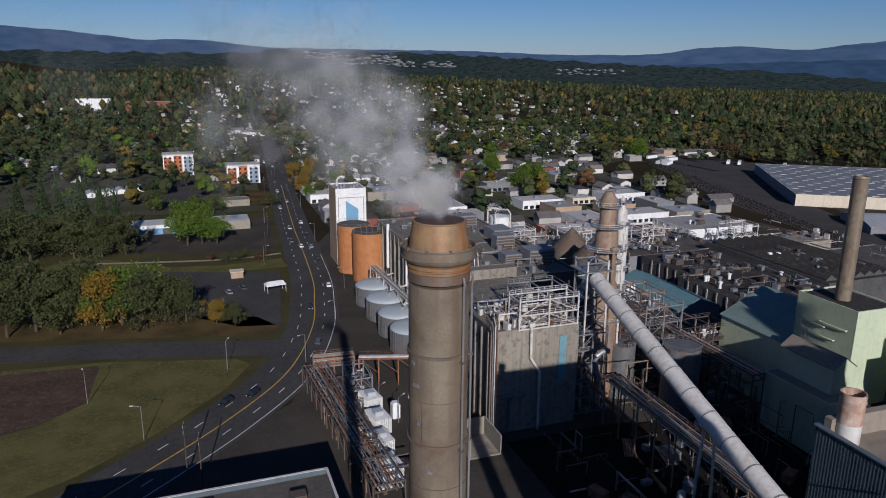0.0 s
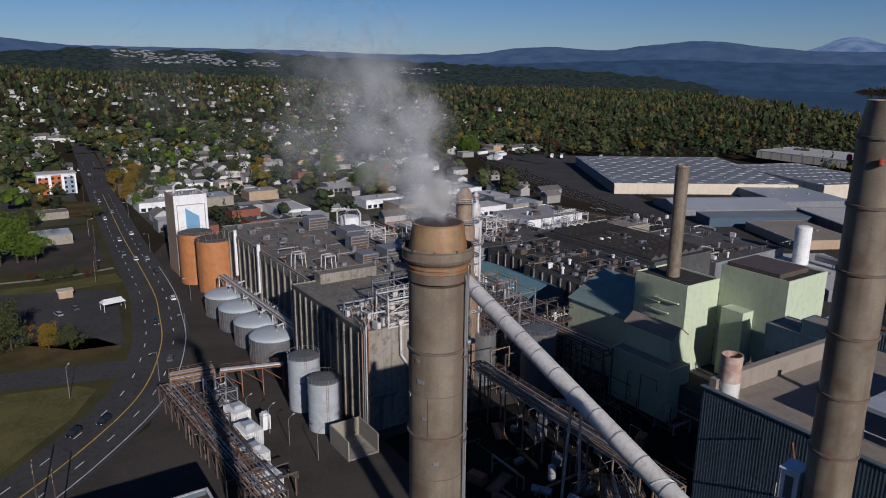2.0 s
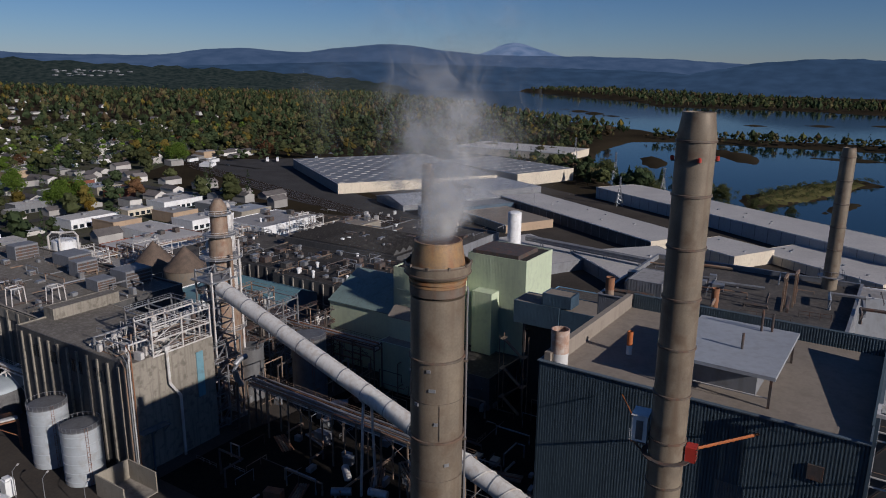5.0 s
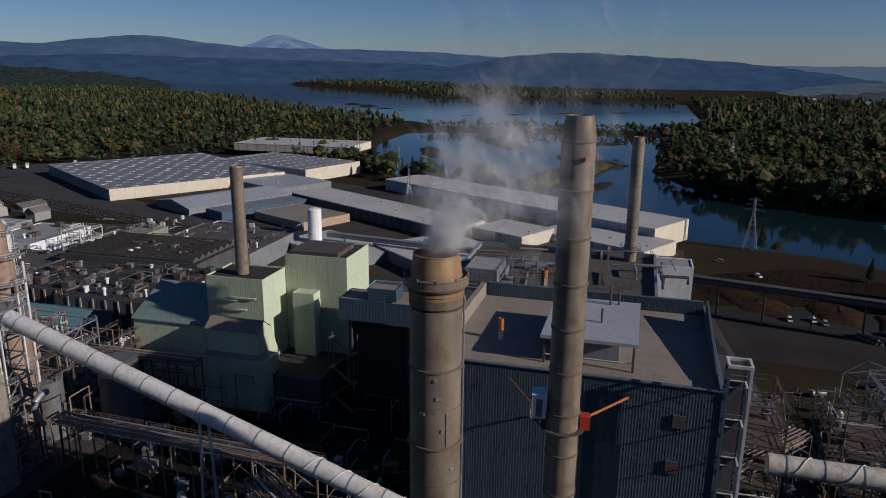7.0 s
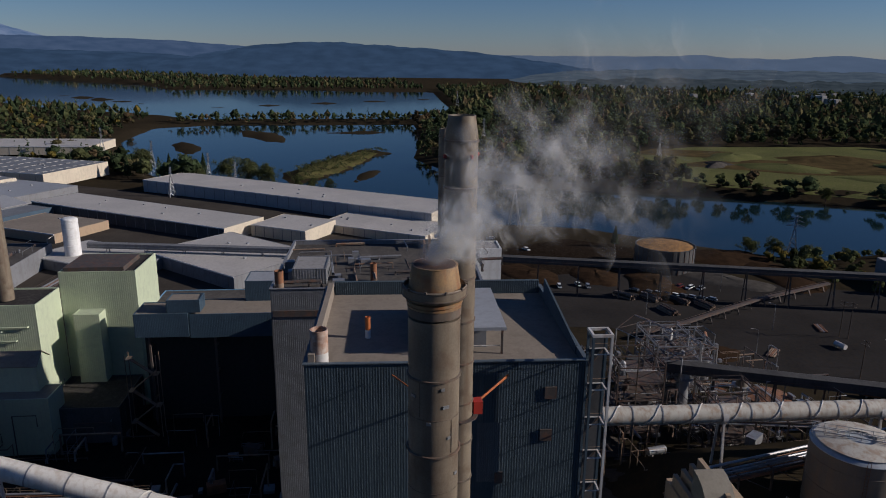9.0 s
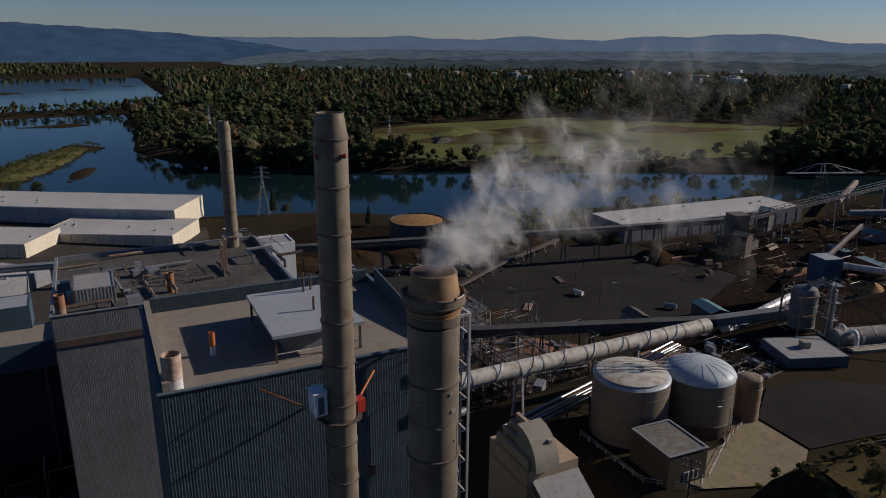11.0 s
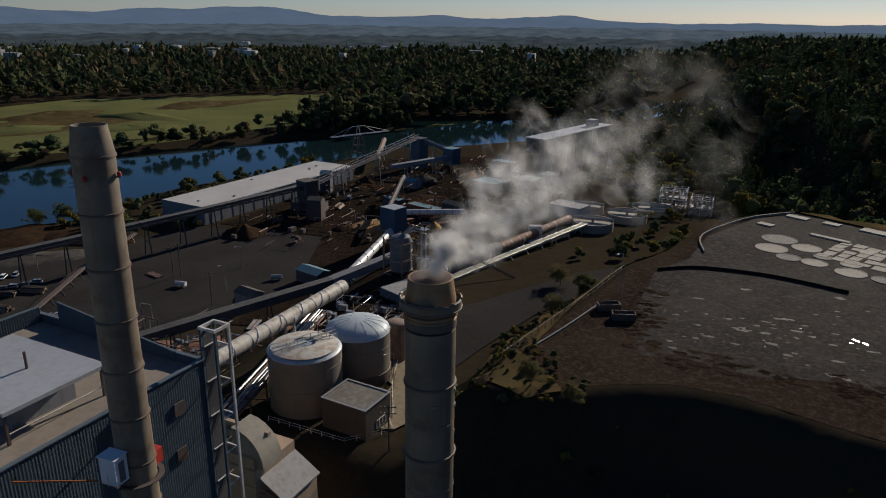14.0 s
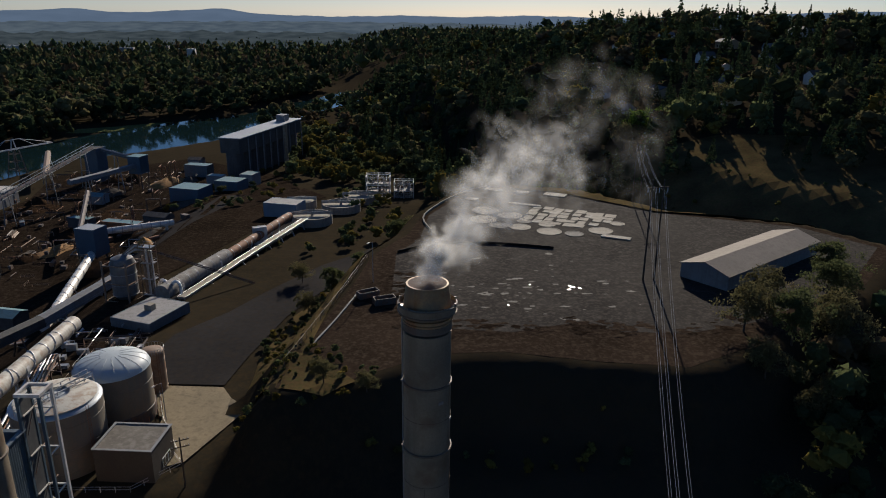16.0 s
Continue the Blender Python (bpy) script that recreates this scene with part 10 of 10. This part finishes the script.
# ---- trees that can be told apart ----
def tree_proto(i, kind, material, leaves, label, wide=0.75):
    """A tapered trunk with limbs and a crown of leaf sprays, one metre high, to be scaled by copying."""
    r = np.random.default_rng(50 + i)
    t = thing("tree", 0, 0, 0, 0, label, "tree", "trees")
    H = 20.0
    tr = Shape().tube([(0, 0, -0.4), (0.15, 0.1, H * 0.3), (0.0, 0.2, H * 0.62), (0.1, 0.0, H * (0.95 if kind == "c" else 0.75))], 0.45, 8, 0.08)
    if kind == "b":
        for k in range(7):
            a, z = 0.9 * k, H * (0.25 + 0.07 * k)
            tr.tube([(0.1, 0.1, z), (math.cos(a) * H * 0.12, math.sin(a) * H * 0.12, z + H * 0.1), (math.cos(a) * H * 0.26, math.sin(a) * H * 0.26, z + H * 0.16)], 0.16, 5, 0.04)
    part("trunk", tr, BARK, t, "", True)
    mk = conifer_crown if kind == "c" else broad_crown
    v, q = mk(leaves, H, H * wide, 0.42 if kind == "b" else 0.5, r)
    if kind == "b":
        k = 26                              # smaller clumps round the crown break its outline
        cen = np.stack([r.normal(0, 0.30 * wide, k) * H, r.normal(0, 0.30 * wide, k) * H, r.uniform(0.22, 0.95, k) * H], 1)
        which = r.integers(0, k, leaves // 2)
        v2, q2 = leaf_quads(cen[which] + r.normal(0, H * 0.055, (leaves // 2, 3)), 0.40, r)
        v = np.concatenate([v, v2])
        q = np.arange(len(v)).reshape(-1, 3)
    me = raw_mesh("crown", v, q)
    me.attributes.new("tone", "FLOAT", "POINT").data.foreach_set("value", np.full(len(v), 0.55, np.float32))
    part("crown", me, material, t)
    return t


PROTO = [tree_proto(0, "b", LEAF, 3600, "broad green tree with a dense full crown"), tree_proto(1, "b", LEAF_GREEN, 3600, "bright green broad tree in full leaf"),
         tree_proto(2, "c", NEEDLE, 3600, "tall dark conifer tree", 0.4), tree_proto(3, "b", LEAF_AMBER, 4200, "tree turning autumn gold", 0.7),
         tree_proto(4, "b", LEAF, 4600, "tall rounded dull-green tree", 0.62), tree_proto(5, "b", LEAF_RED, 3600, "small reddish autumn tree", 0.7), tree_proto(6, "b", LEAF_OLIVE, 3600, "olive-brown broad tree thinning in autumn", 0.72)]
first = set()
rtree = random.Random(9)
def tree(k, x, y, h):
    s = h / 20.0
    m = pose(x, y, gz(x, y), 0, 0, rtree.uniform(0, 360))
    if k in first:
        o = copy_thing(PROTO[k], m)
    else:
        first.add(k)
        o = PROTO[k]
        o.matrix_basis = m
    o.scale = (s * rtree.uniform(0.9, 1.15), s * rtree.uniform(0.9, 1.15), s)
for k, u, v, h in ((0, -78, 234, 25), (4, -70, 228, 24), (0, -62, 231, 26), (4, -54, 226, 23), (0, -47, 232, 25), (3, -41, 225, 21), (1, -35, 229, 22), (0, -28, 224, 20), (4, -21, 228, 18), (0, -14, 225, 16), (3, -4, 219, 9), (0, 2, 217, 8), (0, -86, 240, 27), (4, -96, 244, 26),
                   (2, -68, 345, 34), (2, -58, 340, 37), (2, -50, 344, 33), (2, -43, 338, 30), (4, -62, 330, 24), (4, -50, 328, 22), (2, -76, 352, 36), (2, -88, 360, 34), (0, -40, 330, 20), (0, -80, 330, 24), (4, -95, 320, 26), (0, -105, 300, 24), (2, -112, 330, 30),
                   (1, -12, 339, 24), (1, -5, 341, 22), (1, 2, 337, 15), (0, 4, 300, 5), (0, 9, 301, 5), (5, -2, 306, 4), (0, 13, 305, 5), (5, 18, 300, 3), (5, 21, 304, 3), (0, -6, 410, 14), (0, 4, 415, 13), (4, -30, 430, 15), (0, 40, 430, 9), (3, 66, 470, 13), (3, 74, 500, 14), (3, 80, 530, 13), (3, 70, 545, 12),
                   (1, 66, 440, 12), (0, 76, 450, 13), (3, 88, 560, 14), (1, 96, 500, 12), (0, 92, 540, 14), (1, 224, 498, 22), (1, 218, 428, 21), (1, 229, 425, 20), (1, 214, 436, 14), (3, 222, 405, 8), (1, 406, 557, 22), (1, 402, 566, 18), (5, 520, 560, 18), (5, 300, 640, 14), (3, 188, 560, 12), (3, 170, 520, 12), (0, 160, 540, 15)):
    x, y = mill(u, v)
    tree(k, x, y, h)
for k, x, y, h in ((2, 372, -118, 17), (0, 376, -128, 8), (2, 310, -150, 12), (0, 290, -214, 9), (0, 284, -226, 10), (4, 296, -222, 8), (0, 278, -240, 9), (4, 283, -250, 9), (0, 276, -262, 7),
                   (6, 12, -84, 5), (6, 4, -82, 4), (6, 20, -150, 7), (4, 14, -160, 8), (6, 24, -178, 7), (4, 6, -190, 7), (0, 4, -176, 4), (0, 12, -178, 4),
                   (6, -79, -99, 12), (4, -86, -92, 13), (6, -85, -78, 12), (6, -100, -97, 14), (6, -92, -112, 10), (0, -108, -112, 12), (6, -76, -84, 8), (4, -118, -128, 11), (0, -104, -84, 13), (4, -70, -60, 9),
                   (1, -75, -258, 14), (1, -90, -262, 16), (4, -104, -250, 13), (6, -20, -240, 9), (4, -8, -228, 9), (6, -14, -220, 6), (0, 600, 80, 22), (0, 572, 62, 25), (2, 550, 150, 20), (0, 588, 48, 16), (4, 560, 44, 17), (2, 610, 130, 24), (4, 600, 150, 22), (0, 640, 122, 21), (0, 585, 106, 20), (2, 625, 104, 23), (0, 650, 160, 22), (4, 548, 20, 12), (0, 552, 8, 11), (0, 556, -6, 9), (1, -130, -300, 16), (6, -180, -320, 14), (6, -120, -290, 12),
                   (0, 470, -290, 10), (4, 455, -330, 11), (4, 430, -370, 12), (0, 445, -350, 9), (4, 520, -240, 13), (2, 540, -200, 15)):
    tree(k, x, y, h)
# trees among the houses
spots = np.concatenate([scatter([mill(*q) for q in ((80, 320), (330, 340), (340, 520), (520, 600), (700, 760), (700, 900), (560, 960), (70, 960), (60, 520))], 14),
                        scatter([mill(*q) for q in ((-140, 450), (30, 440), (40, 520), (60, 930), (-140, 930), (-260, 700))], 15)])
T = np.array(taken)
keepers = [p for p in spots if np.min(np.hypot(T[:, 0] - p[0], T[:, 1] - p[1])) > 9 and np.min(np.hypot(ROADX[:, 0] - p[0], ROADX[:, 1] - p[1])) > 15 and (p[1] > 560 or rtree.random() < 0.3)]
keepers = np.array(keepers)
afar = np.hypot(keepers[:, 0], keepers[:, 1]) > 600
for group, n, size, solid in ((keepers[~afar], 90, 0.06, 5), (keepers[afar], 34, 0.085, 4)):
    for s, mk, m, wide, lb in zip(split(group, (0.34, 0.22, 0.29, 0.05, 0.09, 0.01)), (broad_crown, broad_crown, conifer_crown, broad_crown, broad_crown, broad_crown), (LEAF, LEAF_DEEP, NEEDLE, LEAF_GREEN, LEAF_GOLD, LEAF_RED),
                                  (0.9, 0.95, 0.45, 0.85, 0.8, 0.8), ("street trees among the houses", "dark leafy trees among the houses", "conifers among the houses", "bright green garden trees", "golden autumn street trees", "reddish garden trees")):
        forest("town_trees", s, rng.uniform(9, 18, len(s)) * (1.3 if mk is conifer_crown else 1), mk, 6, n, size, m, lb, wide, solid)
for plan, gap, (h0, h1), shares, avoid in WOODS:
    spots = scatter(plan, gap, list(avoid) + EXCLUDE)
    spots = np.array([q for q in spots if np.min(np.abs(T - q).max(1)) > 13 and np.min(np.hypot(ROADX[:, 0] - q[0], ROADX[:, 1] - q[1])) > 13])
    away = np.hypot(spots[:, 0], spots[:, 1])
    for near, n, size, solid in ((away < 620, 110, 0.05, 5), ((away >= 620) & (away < 1150), 26, 0.078, 3), (away >= 1150, 5, 0.12, 1)):
        broad, fir, gold = shares
        a, b, c, d = (0.28, 0.48, 0.15, 0.09) if max(q[1] for q in plan) > 0 else (0.34, 0.32, 0.20, 0.14)     # the northern woods are greener
        kinds = ((a * broad, broad_crown, LEAF, 0.85, "dense broadleaf woods"), (b * broad, broad_crown, LEAF_DEEP, 0.85, "dark green broadleaf woods"), (c * broad, broad_crown, LEAF_OLIVE, 0.8, "olive broadleaf woods"),
                 (d * broad, broad_crown, LEAF_RUSSET, 0.8, "woods turning russet"), (fir, conifer_crown, NEEDLE, 0.42, "dark conifer woods"), (gold, broad_crown, LEAF_GOLD, 0.8, "woods turning autumn gold"))
        for s, (_, mk, m, wide, lb) in zip(split(spots[near], [q[0] for q in kinds]), kinds):
            hs = rng.uniform(h0, h1, len(s)) * (1.15 if mk is conifer_crown else 1.0) * (0.75 + 0.5 * rng.random(len(s)) ** 2)
            forest("woods", s, hs, mk, 7, n if mk is broad_crown else int(n * 1.7), size if mk is broad_crown else size * 1.35, m, lb, wide, solid)

spots = scatter([(560, 40), (640, 20), (770, -60), (760, -80), (640, -30), (570, 0)], 6)
forest("island_scrub", spots, rng.uniform(2, 5, len(spots)), broad_crown, 5, 60, 0.1, LEAF, "low green scrub on the river island", 1.3)

def scrub(poly, gap, lo, hi, label, keep=1.0):
    spots = scatter(poly, gap)
    for s, m in zip(split(spots, (0.62 * keep, 0.38 * keep)), (LEAF, LEAF_GOLD)):
        forest("scrub", s, rng.uniform(lo, hi, len(s)), broad_crown, 6, 80, 0.08, m, label, 1.15, 4)


scrub([(30, -200), (2, -220), (-14, -250), (-10, -330), (20, -340), (14, -300), (6, -270), (14, -240), (34, -214)], 7, 2, 6, "weedy brush beside the settling tanks", 0.7)
scrub([(70, -300), (110, -280), (100, -400), (60, -440), (40, -380), (48, -330)], 11, 2, 5, "dark brush between yard buildings", 0.6)
scrub([(0, -330), (60, -420), (60, -600), (30, -620), (10, -500), (-20, -420)], 9, 5, 12, "trees along the edge of the silo yard", 0.8)
scrub([(22, -86), (30, -100), (30, -126), (22, -150), (14, -150), (16, -110), (12, -86)], 4, 0.6, 2.2, "dry brush on the bank", 0.6)
scrub([(28, -78), (10, -77), (0, -86), (14, -102), (29, -102)], 2.8, 0.6, 2.0, "brown brush on the lot's shoulder", 0.8)
scrub([(34, -112), (24, -128), (18, -150), (4, -176), (10, -180), (24, -152), (31, -128)], 3.6, 0.8, 2.6, "brown brush along the access road", 0.8)
scrub([(-60, -78), (-30, -84), (-4, -84), (12, -78), (0, -70), (-40, -68)], 5, 1, 3, "low brush below the terrace edge", 0.5)
scrub([(60, -172), (54, -176), (30, -240), (36, -244)], 5, 0.6, 2.0, "low weeds along the kiln", 0.6)
scrub([(-112, -196), (-100, -210), (-108, -240), (-160, -236), (-190, -206), (-160, -186)], 8, 0.8, 2.4, "tufts of brush on the dry slope", 0.5)
scrub([(206, -250), (212, -230), (290, -200), (300, -260), (280, -300), (244, -420), (236, -380), (246, -300)], 9, 3, 8, "brush along the river bank", 0.6)
# ---- steam rising from the main stack: soft-edged wisps, thinning as they drift off ----
STEAM = bpy.data.materials.new("steam_wisps")
STEAM.use_nodes = True
nt = STEAM.node_tree
nt.nodes.clear()
out_, dif, trl, trp = [nt.nodes.new(k) for k in ("ShaderNodeOutputMaterial", "ShaderNodeBsdfDiffuse", "ShaderNodeBsdfTranslucent", "ShaderNodeBsdfTransparent")]
m1, m2 = nt.nodes.new("ShaderNodeMixShader"), nt.nodes.new("ShaderNodeMixShader")
dif.inputs[0].default_value = trl.inputs[0].default_value = (0.90, 0.89, 0.86, 1)
m1.inputs[0].default_value = 0.62
att, tc, tx, mr, mu = [nt.nodes.new("ShaderNode" + k) for k in ("Attribute", "TexCoord", "TexNoise", "MapRange", "Math")]
att.attribute_name = "wisp"
tx.inputs["Scale"].default_value, tx.inputs["Detail"].default_value = 0.75, 6
mr.inputs[1].default_value, mr.inputs[2].default_value = 0.40, 0.66
mu.operation = "MULTIPLY"
nt.links.new(tc.outputs["Object"], tx.inputs["Vector"])
nt.links.new(tx.outputs[0], mr.inputs[0])
nt.links.new(mr.outputs[0], mu.inputs[0])
nt.links.new(att.outputs["Fac"], mu.inputs[1])
nt.links.new(mu.outputs[0], m2.inputs[0])
nt.links.new(dif.outputs[0], m1.inputs[1])
nt.links.new(trl.outputs[0], m1.inputs[2])
nt.links.new(trp.outputs[0], m2.inputs[1])
nt.links.new(m1.outputs[0], m2.inputs[2])
nt.links.new(m2.outputs[0], out_.inputs[0])
rs_ = np.random.default_rng(23)
K, N = 56, 1900
s = rs_.beta(0.95, 1.35, K) * 1.15
core = np.stack([-9.0 * s ** 1.1, -5.0 * s, 82.5 + 7.2 * s ** 0.85], 1) + np.clip(rs_.normal(0, 1, (K, 3)), -1.5, 1.5) * (0.12 + 1.75 * s ** 0.85)[:, None]
which = rs_.choice(K, N, p=(1.45 - s) / (1.45 - s).sum())
sw = s[which]
cen = core[which] + rs_.normal(0, 1, (N, 3)) * (0.28 + 0.55 * sw)[:, None]
rad = (0.42 + 0.75 * sw) * rs_.uniform(0.6, 1.2, N)
ok = (cen[:, 2] - 0.5 * rad > 82.5) | (np.hypot(cen[:, 0], cen[:, 1]) < 0.75)
cen, rad, sw = cen[ok], rad[ok], sw[ok]
N = len(cen)
a = rs_.normal(size=(N, 3))
a /= np.linalg.norm(a, axis=1)[:, None]
b = np.cross(a, rs_.normal(size=(N, 3)))
b /= np.linalg.norm(b, axis=1)[:, None]
c = np.cross(a, b)
rings, fade = [cen[:, None, :]], [np.ones((N, 1))]
for f, g in ((0.3, 0.8), (0.6, 0.36), (0.82, 0.1), (1.0, 0.0)):      # each wisp is a cupped sheet that fades to its rim
    th = np.linspace(0, 2 * math.pi, 13)[:-1]
    rings.append(cen[:, None, :] + rad[:, None, None] * (f * np.cos(th)[None, :, None] * a[:, None, :] + f * np.sin(th)[None, :, None] * b[:, None, :] + 0.45 * f * f * c[:, None, :]))
    fade.append(np.full((N, 12), g))
v = np.concatenate(rings, 1)
w = (np.concatenate(fade, 1) * (0.25 * np.clip(1.1 - 0.85 * sw, 0.06, 1))[:, None]).ravel()
per = v.shape[1]
tri = [(0, 1 + i, 1 + (i + 1) % 12) for i in range(12)]
for k in range(3):
    for i in range(12):
        p0, p1, p2, p3 = 1 + 12 * k + i, 1 + 12 * k + (i + 1) % 12, 13 + 12 * k + (i + 1) % 12, 13 + 12 * k + i
        tri += [(p0, p3, p2), (p0, p2, p1)]
q = (np.array(tri)[None] + per * np.arange(N)[:, None, None]).reshape(-1, 3)
me = raw_mesh("steam_plume", v.reshape(-1, 3), q, True)
me.attributes.new("wisp", "FLOAT", "POINT").data.foreach_set("value", w.astype(np.float32))
single("steam_plume", me, STEAM, "drifting white steam plume above the stack", "steam", kind="stuff")
